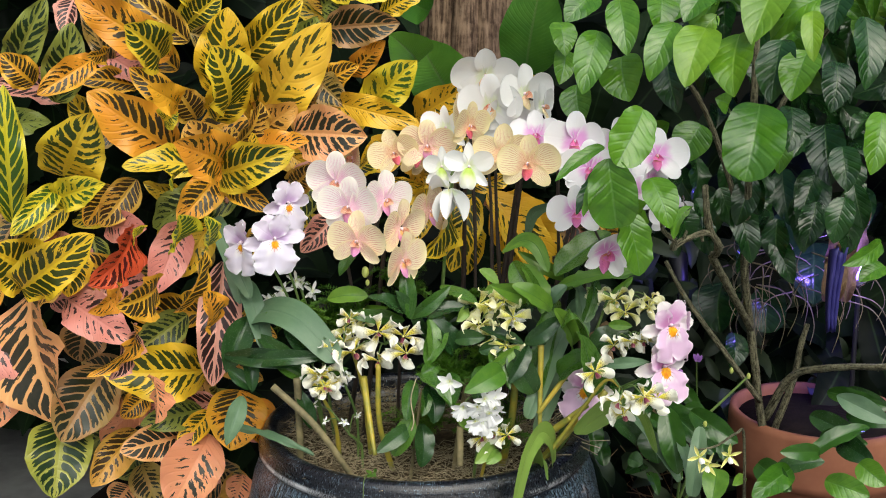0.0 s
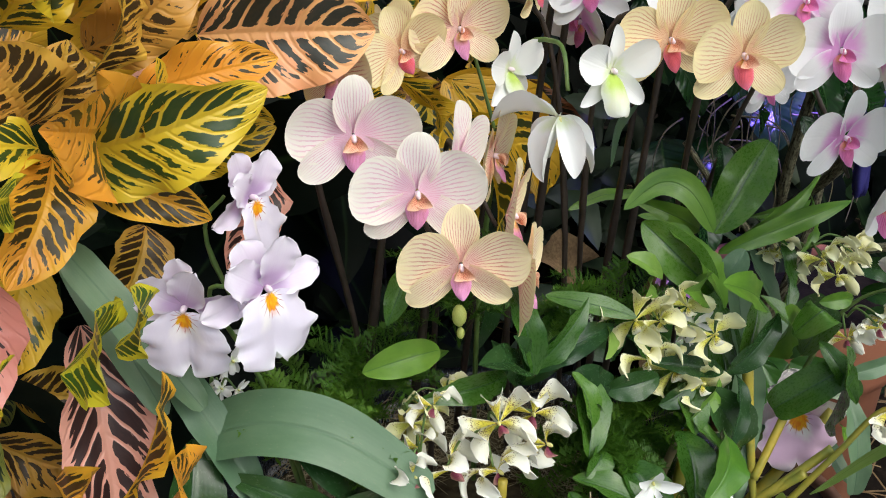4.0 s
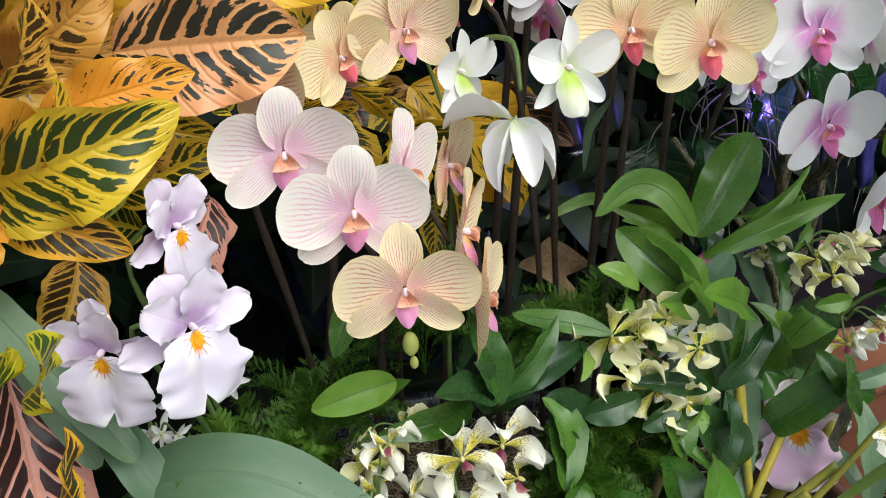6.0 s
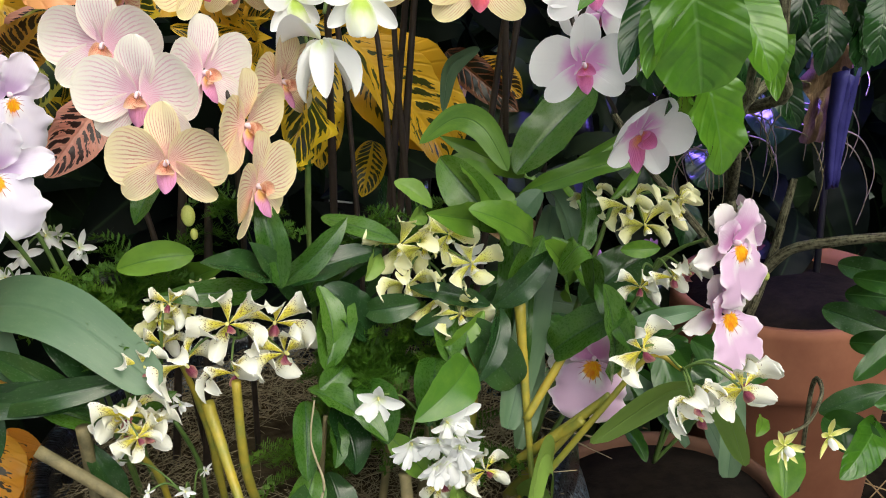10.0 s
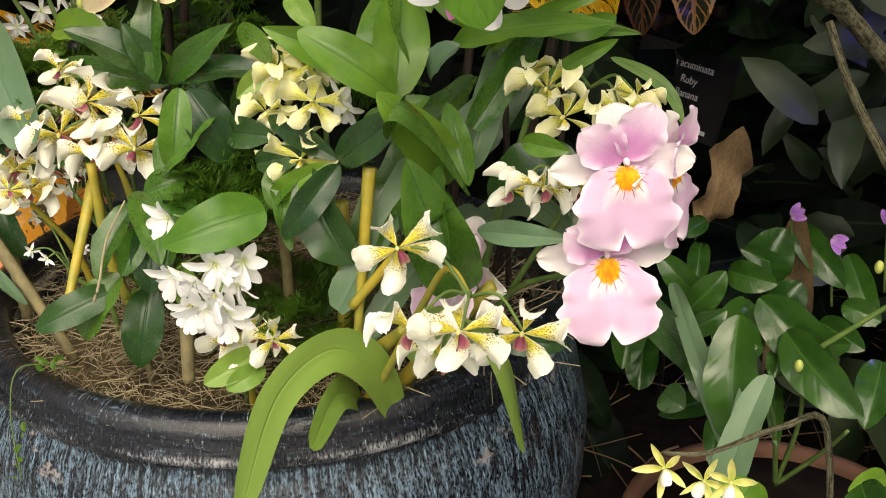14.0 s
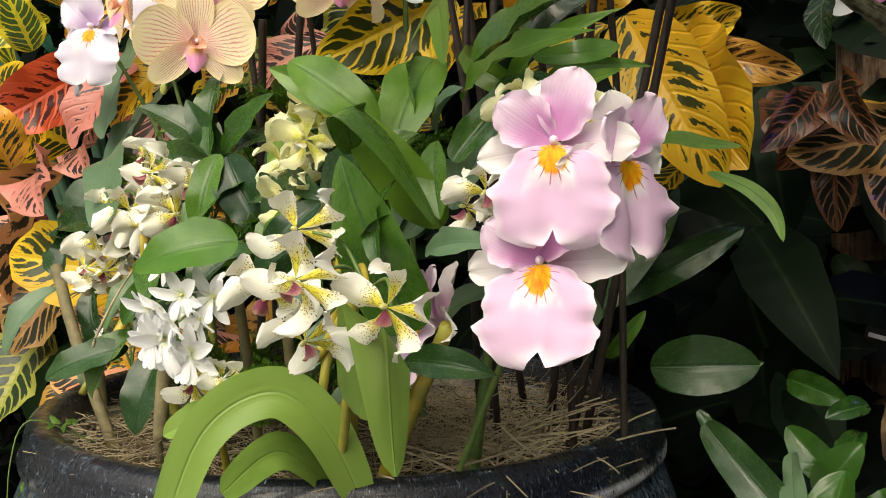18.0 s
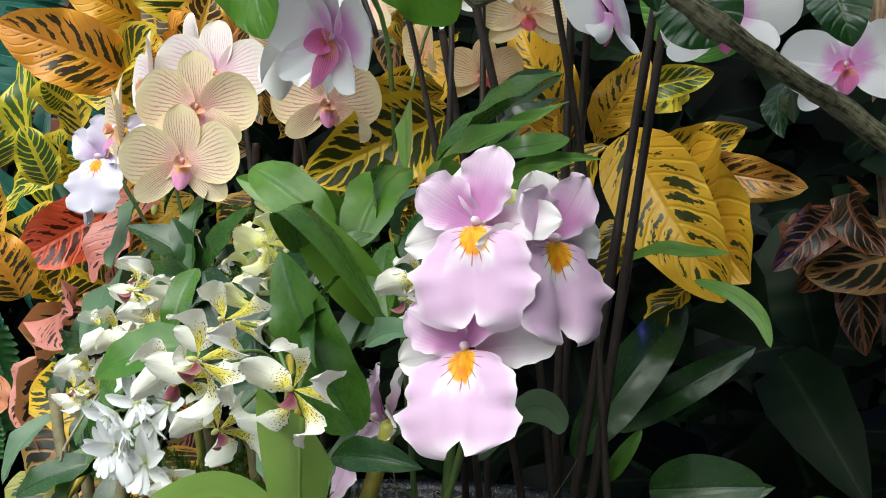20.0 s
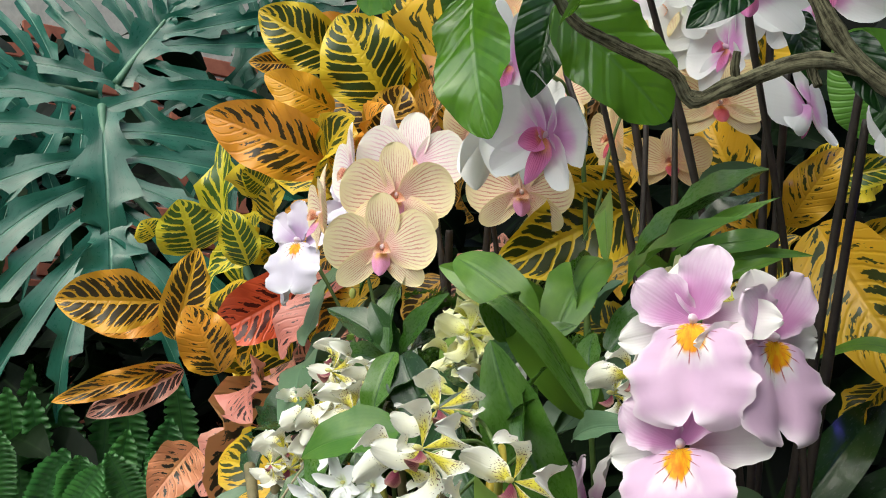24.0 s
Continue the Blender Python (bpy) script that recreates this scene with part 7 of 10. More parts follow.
leaf(shrub, (0.542, 2.077, 0.555), (0.535, 2.007, 0.515), 0.039, (-0.04, -0.87, 0.49), GREEN["shrub"], "oval", fold=0.4)
leaf(shrub, (0.557, 1.943, 0.512), (0.527, 1.906, 0.510), 0.020, (-0.04, -0.83, 0.56), GREEN["bright"], "oval", fold=0.4)
leaf(shrub, (0.316, 2.031, 0.575), (0.266, 1.998, 0.656), 0.016, (0.35, -0.88, 0.33), GREEN["shrub"], "strap", fold=.3)
leaf(shrub, (0.428, 1.895, 0.521), (0.335, 2.027, 0.627), 0.021, (0.11, -0.86, 0.50), GREEN["glaucous"], "strap", fold=.3)
leaf(shrub, (0.434, 1.813, 0.542), (0.429, 1.927, 0.587), 0.023, (0.07, -0.84, 0.54), GREEN["glaucous"], "strap", fold=.3)
leaf(shrub, (0.453, 1.945, 0.638), (0.528, 1.890, 0.598), 0.044, (-0.24, -0.91, 0.32), GREEN["shrub"], "oval", fold=0.4)
leaf(shrub, (0.411, 1.950, 0.644), (0.426, 1.900, 0.534), 0.048, (-0.20, -0.91, 0.36), GREEN["shrub"], "oval", fold=0.4)
leaf(shrub, (0.392, 2.000, 0.582), (0.402, 1.960, 0.530), 0.058, (-0.19, -0.91, 0.36), GREEN["shrub"], "oval", fold=0.4)
leaf(shrub, (0.457, 1.750, 0.608), (0.437, 1.700, 0.571), 0.043, (-0.24, -0.89, 0.39), GREEN["bright"], "oval", fold=0.4)
leaf(shrub, (0.531, 1.780, 0.606), (0.571, 1.720, 0.582), 0.044, (-0.28, -0.88, 0.38), GREEN["shrub"], "oval", fold=0.4)
leaf(shrub, (0.578, 1.750, 0.609), (0.501, 1.700, 0.581), 0.043, (-0.28, -0.88, 0.38), GREEN["tree"], "oval", fold=0.4)
leaf(shrub, (0.623, 1.750, 0.638), (0.548, 1.720, 0.650), 0.029, (-0.31, -0.88, 0.36), GREEN["shrub"], "oval", fold=0.4)
leaf(shrub, (0.617, 1.700, 0.610), (0.675, 1.660, 0.600), 0.042, (-0.34, -0.86, 0.38), GREEN["tree"], "oval", fold=0.4)
leaf(shrub, (0.677, 1.720, 0.631), (0.707, 1.680, 0.610), 0.042, (-0.36, -0.86, 0.37), GREEN["tree"], "oval", fold=0.4)
leaf(shrub, (0.644, 1.750, 0.736), (0.718, 1.700, 0.707), 0.035, (-0.36, -0.88, 0.32), GREEN["glaucous"], "lance", fold=0.4)
leaf(shrub, (0.429, 1.800, 0.536), (0.450, 1.850, 0.644), 0.030, (-0.22, -0.90, 0.37), GREEN["glaucous"], "strap", fold=0.4)
leaf(shrub, (0.160, 2.102, 0.650), (0.257, 2.133, 0.676), 0.035, (0.54, -0.83, 0.15), GREEN["shrub"], "lance", fold=0.4)
leaf(shrub, (0.198, 2.033, 0.679), (0.282, 2.075, 0.685), 0.052, (0.43, -0.87, 0.22), GREEN["dark"], "oval", fold=0.4)
leaf(shrub, (0.074, 2.080, 0.692), (0.123, 2.200, 0.837), 0.052, (0.60, -0.79, 0.05), GREEN["dark"], "oval", fold=0.4)
leaf(shrub, (0.069, 2.147, 0.713), (0.196, 2.208, 0.794), 0.035, (0.57, -0.82, 0.06), GREEN["dark"], "oval", fold=0.4)
leaf(shrub, (0.158, 2.024, 0.683), (0.194, 2.031, 0.729), 0.015, (0.61, -0.79, 0.11), GREEN["bright"], "oval", fold=0.4)
leaf(shrub, (0.315, 2.283, 0.563), (0.353, 2.325, 0.704), 0.040, (0.3, -1.0, 0.1), M_BROWNLEAF, "lance", twist=1.6, wave=0.25, name="withered_leaf")
back = thing("banana_plant", (0.10, 2.75, 0.0), "broad green banana plant among the shade", "plant")
leaf(back, (-0.049, 2.300, 1.252), (-0.101, 2.200, 1.309), 0.089, (0.03, -1.00, 0.02), GREEN["banana"], "oval", fold=0.3)
leaf(back, (-0.027, 2.400, 1.354), (-0.116, 2.300, 1.397), 0.069, (0.03, -1.00, -0.02), GREEN["banana"], "oval", fold=0.3)
leaf(back, (0.021, 2.500, 1.172), (-0.051, 2.400, 1.296), 0.135, (0.01, -1.00, 0.04), GREEN["banana"], "oval", fold=0.3)
leaf(back, (0.191, 2.600, 1.217), (0.217, 2.500, 1.428), 0.139, (-0.08, -1.00, 0.00), GREEN["banana"], "oval", fold=0.3)
leaf(back, (0.440, 2.278, 1.093), (0.441, 2.181, 1.140), 0.056, (-0.53, -0.83, 0.17), GREEN["tree"], "oval", fold=0.3)

# ---- orchid leaves in the glazed pot ----
moth_a = thing("moth_orchid", (-0.11, 1.88, 0.60), "moth orchid with blush and cream striped flowers", "orchid", "orchids")
moth_b = thing("moth_orchid", (0.10, 1.92, 0.60), "moth orchid with golden striped flowers", "orchid", "orchids")
moth_c = thing("moth_orchid", (0.21, 1.89, 0.60), "moth orchid with white flowers and magenta hearts", "orchid", "orchids")
moth_d = thing("moth_orchid", (0.06, 1.98, 0.60), "tall moth orchid with white flowers and golden lips", "orchid", "orchids")
dendro = thing("dendrobium_orchid", (0.0, 1.94, 0.60), "orchid with pure white flowers on a green stem", "orchid", "orchids")
pansy_l = thing("pansy_orchid", (-0.22, 1.84, 0.60), "pansy orchid with pale lilac flowers and yellow masks", "orchid", "orchids")
pansy_r = thing("pansy_orchid", (0.19, 1.77, 0.60), "pansy orchid with pink flowers and orange masks", "orchid", "orchids")
spot_a = thing("spotted_orchid", (-0.11, 1.75, 0.60), "orchid with cream flowers spotted dark red, on yellow canes", "orchid", "orchids")
spot_b = thing("spotted_orchid", (0.07, 1.76, 0.60), "orchid with greenish spotted flowers in a dense spray", "orchid", "orchids")
spot_c = thing("spotted_orchid", (0.15, 1.68, 0.60), "orchid with cream spotted flowers hanging over the rim", "orchid", "orchids")
spot_d = thing("spotted_orchid", (0.21, 1.81, 0.60), "orchid with yellow-green spotted flowers on thin stalks", "orchid", "orchids")
star_a = thing("star_orchid", (0.04, 1.68, 0.60), "orchid with a cluster of small white starry flowers", "orchid", "orchids")
star_b = thing("star_orchid", (-0.17, 1.80, 0.60), "orchid with sparse tiny white flowers", "orchid", "orchids")
leaf(pansy_l, (-0.378, 1.960, 0.969), (-0.338, 1.836, 0.866), 0.030, (-0.12, -0.89, 0.44), GREEN["glaucous"], "strap", arch=.06, fold=0.5)
leaf(pansy_l, (-0.362, 1.800, 0.661), (-0.206, 1.720, 0.643), 0.014, (0.51, -0.73, 0.46), GREEN["glaucous"], "strap", fold=0.5)
leaf(pansy_r, (0.140, 1.778, 0.892), (0.074, 1.709, 0.930), 0.032, (0.71, -0.71, -0.01), GREEN["bright"], "lance", arch=.12, fold=0.5)
leaf(pansy_r, (0.210, 1.750, 0.818), (0.174, 1.692, 0.897), 0.036, (0.66, -0.75, 0.06), GREEN["bright"], "oval", arch=.12, fold=0.5)
leaf(star_a, (0.078, 1.700, 0.801), (0.123, 1.710, 0.831), 0.018, (0.47, -0.81, 0.35), GREEN["bright"], "oval", fold=0.5)
leaf(spot_b, (0.075, 1.715, 0.813), (0.107, 1.676, 0.770), 0.015, (0.48, -0.79, 0.38), GREEN["orchid"], "oval", fold=0.5)
leaf(spot_c, (0.130, 1.713, 0.834), (0.060, 1.733, 0.854), 0.019, (0.47, -0.82, 0.32), GREEN["dark"], "lance", fold=0.5)
leaf(spot_a, (-0.060, 1.773, 0.855), (-0.157, 1.751, 0.871), 0.025, (0.61, -0.75, 0.25), GREEN["orchid"], "lance", fold=0.5)
leaf(star_a, (-0.041, 1.697, 0.789), (0.015, 1.639, 0.758), 0.027, (0.57, -0.72, 0.38), GREEN["orchid"], "oval", fold=0.5)
leaf(star_a, (-0.028, 1.676, 0.769), (-0.030, 1.647, 0.737), 0.021, (0.58, -0.71, 0.40), GREEN["orchid"], "oval", fold=0.5)
leaf(star_a, (0.059, 1.713, 0.821), (0.100, 1.718, 0.834), 0.022, (0.49, -0.81, 0.33), GREEN["dark"], "oval", fold=0.5)
leaf(spot_b, (0.085, 1.771, 0.912), (0.067, 1.750, 0.909), 0.019, (0.48, -0.84, 0.23), GREEN["olive"], "lance", fold=0.5)
leaf(spot_b, (0.061, 1.772, 0.941), (0.092, 1.759, 0.916), 0.019, (0.48, -0.85, 0.21), GREEN["olive"], "lance", fold=0.5)
leaf(pansy_r, (0.227, 1.741, 0.861), (0.250, 1.816, 0.921), 0.024, (0.31, -0.91, 0.27), GREEN["orchid"], "strap", fold=0.5)
leaf(pansy_r, (0.224, 1.743, 0.829), (0.219, 1.842, 0.909), 0.026, (0.32, -0.90, 0.29), GREEN["glaucous"], "strap", fold=0.5)
leaf(pansy_r, (0.232, 1.723, 0.824), (0.202, 1.752, 0.876), 0.021, (0.35, -0.88, 0.32), GREEN["orchid"], "lance", fold=0.5)
leaf(pansy_r, (0.269, 1.774, 0.895), (0.315, 1.808, 0.921), 0.013, (0.25, -0.94, 0.25), GREEN["bright"], "lance", fold=0.5)
leaf(pansy_r, (0.244, 1.821, 0.922), (0.328, 1.823, 0.923), 0.011, (0.25, -0.94, 0.22), GREEN["bright"], "lance", arch=.15, fold=0.5)
leaf(pansy_r, (0.266, 1.739, 0.858), (0.304, 1.732, 0.857), 0.017, (0.27, -0.91, 0.33), GREEN["bright"], "lance", fold=0.5)
leaf(star_a, (0.080, 1.665, 0.685), (0.051, 1.628, 0.668), 0.023, (0.49, -0.71, 0.50), GREEN["olive"], "oval", fold=0.5)
leaf(spot_c, (0.090, 1.655, 0.677), (0.069, 1.631, 0.666), 0.019, (0.48, -0.71, 0.51), GREEN["olive"], "oval", fold=0.5)
leaf(spot_c, (0.275, 1.645, 0.747), (0.329, 1.665, 0.743), 0.020, (0.26, -0.83, 0.49), GREEN["dark"], "lance", fold=0.5)
leaf(spot_b, (0.024, 1.746, 0.860), (0.040, 1.775, 0.880), 0.019, (0.52, -0.81, 0.27), GREEN["olive"], "lance", fold=0.5)
leaf(spot_a, (-0.050, 1.744, 0.865), (-0.059, 1.773, 0.945), 0.028, (0.05, -0.95, 0.31), GREEN["orchid"], "lance", fold=0.5)
leaf(moth_c, (0.207, 1.826, 0.911), (0.249, 1.875, 0.982), 0.031, (-0.22, -0.94, 0.24), GREEN["dark"], "oval", fold=0.5)
leaf(moth_c, (0.213, 1.855, 0.903), (0.128, 1.863, 0.952), 0.023, (-0.17, -0.95, 0.26), GREEN["bright"], "lance", arch=.2, fold=0.5)
leaf(pansy_r, (0.205, 1.817, 0.895), (0.318, 1.804, 0.960), 0.015, (-0.26, -0.93, 0.27), GREEN["bright"], "lance", arch=.15, fold=0.5)
leaf(pansy_r, (0.186, 1.804, 0.923), (0.281, 1.840, 0.989), 0.048, (-0.55, -0.75, 0.37), GREEN["orchid"], "oval", arch=.06, fold=0.5)
leaf(pansy_r, (0.164, 1.773, 0.880), (0.118, 1.826, 0.942), 0.043, (-0.48, -0.76, 0.44), GREEN["orchid"], "oval", fold=0.5)
leaf(pansy_r, (0.179, 1.778, 0.883), (0.203, 1.778, 0.913), 0.025, (-0.53, -0.72, 0.44), GREEN["glaucous"], "oval", fold=0.5)
leaf(spot_b, (-0.027, 1.817, 0.817), (0.047, 1.826, 0.876), 0.034, (-0.34, -0.79, 0.51), GREEN["orchid"], "oval", fold=0.5)
leaf(spot_b, (-0.021, 1.813, 0.814), (0.054, 1.813, 0.857), 0.024, (-0.35, -0.78, 0.52), GREEN["dark"], "oval", fold=0.5)
leaf(spot_b, (-0.021, 1.813, 0.814), (-0.055, 1.808, 0.872), 0.020, (-0.30, -0.80, 0.53), GREEN["dark"], "lance", fold=0.5)
leaf(star_b, (-0.141, 1.884, 0.821), (-0.089, 1.823, 0.863), 0.027, (-0.21, -0.83, 0.52), GREEN["bright"], "lance", fold=0.5)
leaf(pansy_r, (0.235, 1.758, 0.799), (0.305, 1.760, 0.839), 0.044, (-0.57, -0.66, 0.49), GREEN["dark"], "round", fold=0.5)
leaf(spot_c, (0.186, 1.705, 0.782), (0.242, 1.669, 0.831), 0.036, (-0.55, -0.63, 0.54), GREEN["orchid"], "strap", fold=0.5)
leaf(pansy_r, (0.186, 1.796, 0.905), (0.323, 1.766, 0.942), 0.022, (-0.60, -0.69, 0.40), GREEN["bright"], "lance", arch=.1, fold=0.5)
leaf(spot_c, (0.146, 1.709, 0.834), (0.192, 1.745, 0.881), 0.030, (-0.18, -0.92, 0.36), GREEN["orchid"], "lance", fold=0.5)
leaf(spot_c, (0.148, 1.699, 0.757), (0.106, 1.708, 0.828), 0.043, (-0.14, -0.89, 0.43), GREEN["dark"], "oval", arch=.12, fold=0.5)
leaf(spot_c, (0.145, 1.712, 0.739), (0.193, 1.837, 0.873), 0.035, (-0.17, -0.91, 0.39), GREEN["orchid"], "strap", fold=0.5)
leaf(spot_c, (0.136, 1.692, 0.716), (0.234, 1.835, 0.875), 0.032, (-0.19, -0.90, 0.40), GREEN["glaucous"], "strap", fold=0.5)
leaf(spot_c, (0.149, 1.704, 0.686), (0.202, 1.815, 0.769), 0.025, (0.12, -0.88, 0.47), GREEN["glaucous"], "strap", fold=0.5)
leaf(pansy_r, (0.222, 1.693, 0.850), (0.243, 1.659, 0.794), 0.021, (-0.25, -0.88, 0.40), GREEN["orchid"], "lance", fold=0.5)
leaf(star_a, (-0.004, 1.706, 0.802), (-0.032, 1.689, 0.791), 0.025, (0.01, -0.90, 0.43), GREEN["orchid"], "oval", fold=0.5)
leaf(spot_b, (0.002, 1.752, 0.852), (-0.024, 1.698, 0.802), 0.034, (0.00, -0.92, 0.39), GREEN["orchid"], "oval", fold=0.5)
leaf(star_a, (0.009, 1.693, 0.791), (0.016, 1.644, 0.753), 0.037, (-0.02, -0.89, 0.46), GREEN["orchid"], "oval", fold=0.5)
leaf(star_a, (-0.045, 1.694, 0.779), (-0.054, 1.646, 0.730), 0.025, (0.04, -0.88, 0.48), GREEN["orchid"], "oval", fold=0.5)
leaf(spot_b, (0.094, 1.726, 0.827), (0.083, 1.691, 0.795), 0.030, (-0.10, -0.91, 0.41), GREEN["orchid"], "oval", fold=0.5)
leaf(star_a, (0.074, 1.700, 0.797), (0.052, 1.649, 0.760), 0.037, (-0.08, -0.89, 0.45), GREEN["orchid"], "oval", fold=0.5)
leaf(star_a, (0.019, 1.659, 0.753), (0.050, 1.649, 0.711), 0.025, (-0.05, -0.86, 0.50), GREEN["bright"], "oval", fold=0.5)
leaf(star_a, (-0.045, 1.666, 0.728), (-0.074, 1.644, 0.673), 0.033, (0.05, -0.85, 0.53), GREEN["orchid"], "oval", fold=0.5)
leaf(pansy_r, (0.251, 1.689, 0.806), (0.323, 1.679, 0.815), 0.018, (-0.30, -0.86, 0.40), GREEN["glaucous"], "lance", fold=0.5)
leaf(star_b, (-0.182, 1.736, 0.805), (-0.334, 1.764, 0.785), 0.026, (0.24, -0.88, 0.40), GREEN["dark"], "lance", fold=0.5)
leaf(star_b, (-0.214, 1.748, 0.764), (-0.150, 1.740, 0.784), 0.022, (0.17, -0.89, 0.42), GREEN["orchid"], "lance", fold=0.5)
leaf(star_b, (-0.211, 1.735, 0.770), (-0.310, 1.798, 0.824), 0.026, (0.24, -0.89, 0.39), GREEN["dark"], "lance", fold=0.5)
leaf(star_b, (-0.214, 1.743, 0.760), (-0.275, 1.752, 0.791), 0.022, (0.23, -0.88, 0.42), GREEN["orchid"], "lance", fold=0.5)
leaf(pansy_l, (-0.307, 1.747, 0.745), (-0.350, 1.762, 0.776), 0.026, (0.30, -0.86, 0.42), GREEN["dark"], "lance", fold=0.5)
leaf(pansy_l, (-0.307, 1.743, 0.742), (-0.320, 1.785, 0.808), 0.026, (0.29, -0.87, 0.40), GREEN["dark"], "lance", fold=0.5)
leaf(star_b, (-0.209, 1.734, 0.683), (-0.234, 1.739, 0.753), 0.026, (0.21, -0.86, 0.47), GREEN["dark"], "lance", fold=0.5)
leaf(spot_b, (0.020, 1.739, 0.834), (0.069, 1.727, 0.840), 0.026, (-0.05, -0.92, 0.38), GREEN["dark"], "oval", fold=0.5)
leaf(pansy_l, (-0.323, 1.820, 0.849), (-0.356, 1.780, 0.763), 0.048, (0.18, -0.94, 0.28), GREEN["dark"], "lance", fold=0.5)
leaf(star_b, (-0.202, 1.740, 0.795), (-0.364, 1.780, 0.792), 0.032, (0.16, -0.94, 0.29), GREEN["dark"], "lance", fold=0.5)
leaf(pansy_l, (-0.324, 1.750, 0.734), (-0.344, 1.700, 0.667), 0.031, (0.18, -0.92, 0.34), GREEN["glaucous"], "lance", fold=0.5)
leaf(star_b, (-0.186, 1.760, 0.789), (-0.260, 1.780, 0.860), 0.048, (0.12, -0.95, 0.28), GREEN["dark"], "lance", fold=0.5)
leaf(spot_a, (-0.120, 1.779, 0.894), (-0.187, 1.787, 0.887), 0.029, (-0.30, -0.81, 0.50), GREEN["bright"], "oval", fold=0.5)
leaf(star_b, (-0.137, 1.797, 0.968), (-0.166, 1.781, 0.927), 0.022, (-0.31, -0.84, 0.44), GREEN["orchid"], "lance", fold=0.5)
leaf(pansy_r, (0.240, 1.690, 0.755), (0.213, 1.654, 0.866), 0.047, (0.50, -0.84, 0.12), GREEN["orchid"], "ovate", arch=.05, fold=0.35)
leaf(star_a, (0.095, 1.664, 0.806), (0.034, 1.619, 0.785), 0.040, (0.45, -0.70, 0.55), GREEN["bright"], "ovate", arch=.12, fold=0.3)
leaf(spot_c, (0.132, 1.712, 0.833), (0.188, 1.712, 0.879), 0.028, (0.40, -0.80, 0.45), GREEN["dark"], "oval", fold=0.4)
leaf(spot_c, (0.136, 1.704, 0.834), (0.104, 1.672, 0.782), 0.024, (0.40, -0.80, 0.35), GREEN["dark"], "oval", fold=0.4)
leaf(pansy_r, (0.174, 1.724, 0.886), (0.109, 1.700, 0.932), 0.034, (0.55, -0.70, 0.40), GREEN["bright"], "oval", arch=.12, fold=0.35)
leaf(pansy_r, (0.160, 1.752, 0.872), (0.135, 1.822, 0.940), 0.044, (0.50, -0.80, 0.25), GREEN["bright"], "oval", fold=0.3)
arched(pansy_r, [(0.185, 1.690, 0.868), (0.198, 1.672, 0.896), (0.218, 1.690, 0.872), (0.233, 1.722, 0.818)], 0.036, GREEN["orchid"], "oval", (0.5, -0.5, 0.7))
leaf(star_a, (-0.032, 1.683, 0.712), (-0.031, 1.655, 0.650), 0.034, (0.40, -0.86, 0.25), GREEN["dark"], "oval", fold=0.3)
leaf(spot_a, (-0.048, 1.662, 0.715), (-0.098, 1.617, 0.690), 0.027, (0.35, -0.75, 0.50), GREEN["dark"], "oval", fold=0.3)
leaf(star_a, (-0.020, 1.690, 0.775), (-0.012, 1.655, 0.722), 0.036, (0.45, -0.85, 0.20), GREEN["dark"], "oval", fold=0.3)
leaf(spot_a, (-0.050, 1.758, 0.861), (-0.117, 1.718, 0.909), 0.032, (0.30, -0.50, 0.80), GREEN["dark"], "lance", arch=.10, fold=0.4)
leaf(spot_a, (-0.050, 1.760, 0.862), (-0.074, 1.738, 0.914), 0.024, (0.50, -0.80, 0.25), GREEN["dark"], "lance", fold=0.4)
leaf(spot_a, (-0.050, 1.758, 0.862), (0.015, 1.761, 0.917), 0.024, (0.35, -0.85, 0.35), GREEN["orchid"], "lance", fold=0.4)
leaf(spot_a, (-0.048, 1.758, 0.861), (0.046, 1.765, 0.880), 0.028, (0.20, -0.60, 0.75), GREEN["dark"], "lance", arch=.10, fold=0.4)
leaf(spot_a, (-0.020, 1.732, 0.868), (-0.017, 1.707, 0.803), 0.026, (0.50, -0.80, 0.30), GREEN["orchid"], "oval", fold=0.4)
leaf(spot_a, (-0.015, 1.735, 0.866), (0.026, 1.742, 0.804), 0.038, (0.45, -0.80, 0.40), GREEN["dark"], "oval", fold=0.4)
arched(spot_c, [(0.180, 1.700, 0.632), (0.172, 1.672, 0.688), (0.153, 1.643, 0.712), (0.128, 1.606, 0.685), (0.108, 1.582, 0.600)], 0.034, GREEN["olive"], "strap", (0.75, -0.55, 0.5))
arched(spot_c, [(0.150, 1.700, 0.634), (0.156, 1.648, 0.672), (0.159, 1.600, 0.655)], 0.026, GREEN["olive"], "strap", (0.6, -0.4, 0.7))
arched(spot_c, [(0.21, 1.67, 0.70), (0.27, 1.63, 0.765), (0.303, 1.605, 0.758), (0.322, 1.592, 0.700)], 0.058, GREEN["olive"], "oval", (0.55, -0.6, 0.5))
arched(pansy_l, [(-0.315, 1.815, 0.850), (-0.275, 1.785, 0.868), (-0.225, 1.75, 0.858), (-0.165, 1.712, 0.805)], 0.056, GREEN["glaucous"], "strap", (0, -0.6, 0.8))
arched(pansy_r, [(0.177, 1.854, 0.721), (0.215, 1.863, 0.756), (0.248, 1.855, 0.759), (0.278, 1.839, 0.749)], 0.025, GREEN["glaucous"], "strap", (0.30, -0.88, 0.87))
arched(pansy_r, [(0.260, 2.017, 0.852), (0.298, 2.013, 0.840), (0.322, 2.011, 0.821), (0.336, 2.001, 0.799)], 0.014, GREEN["bright"], "lance", (0.37, -0.92, 0.61))
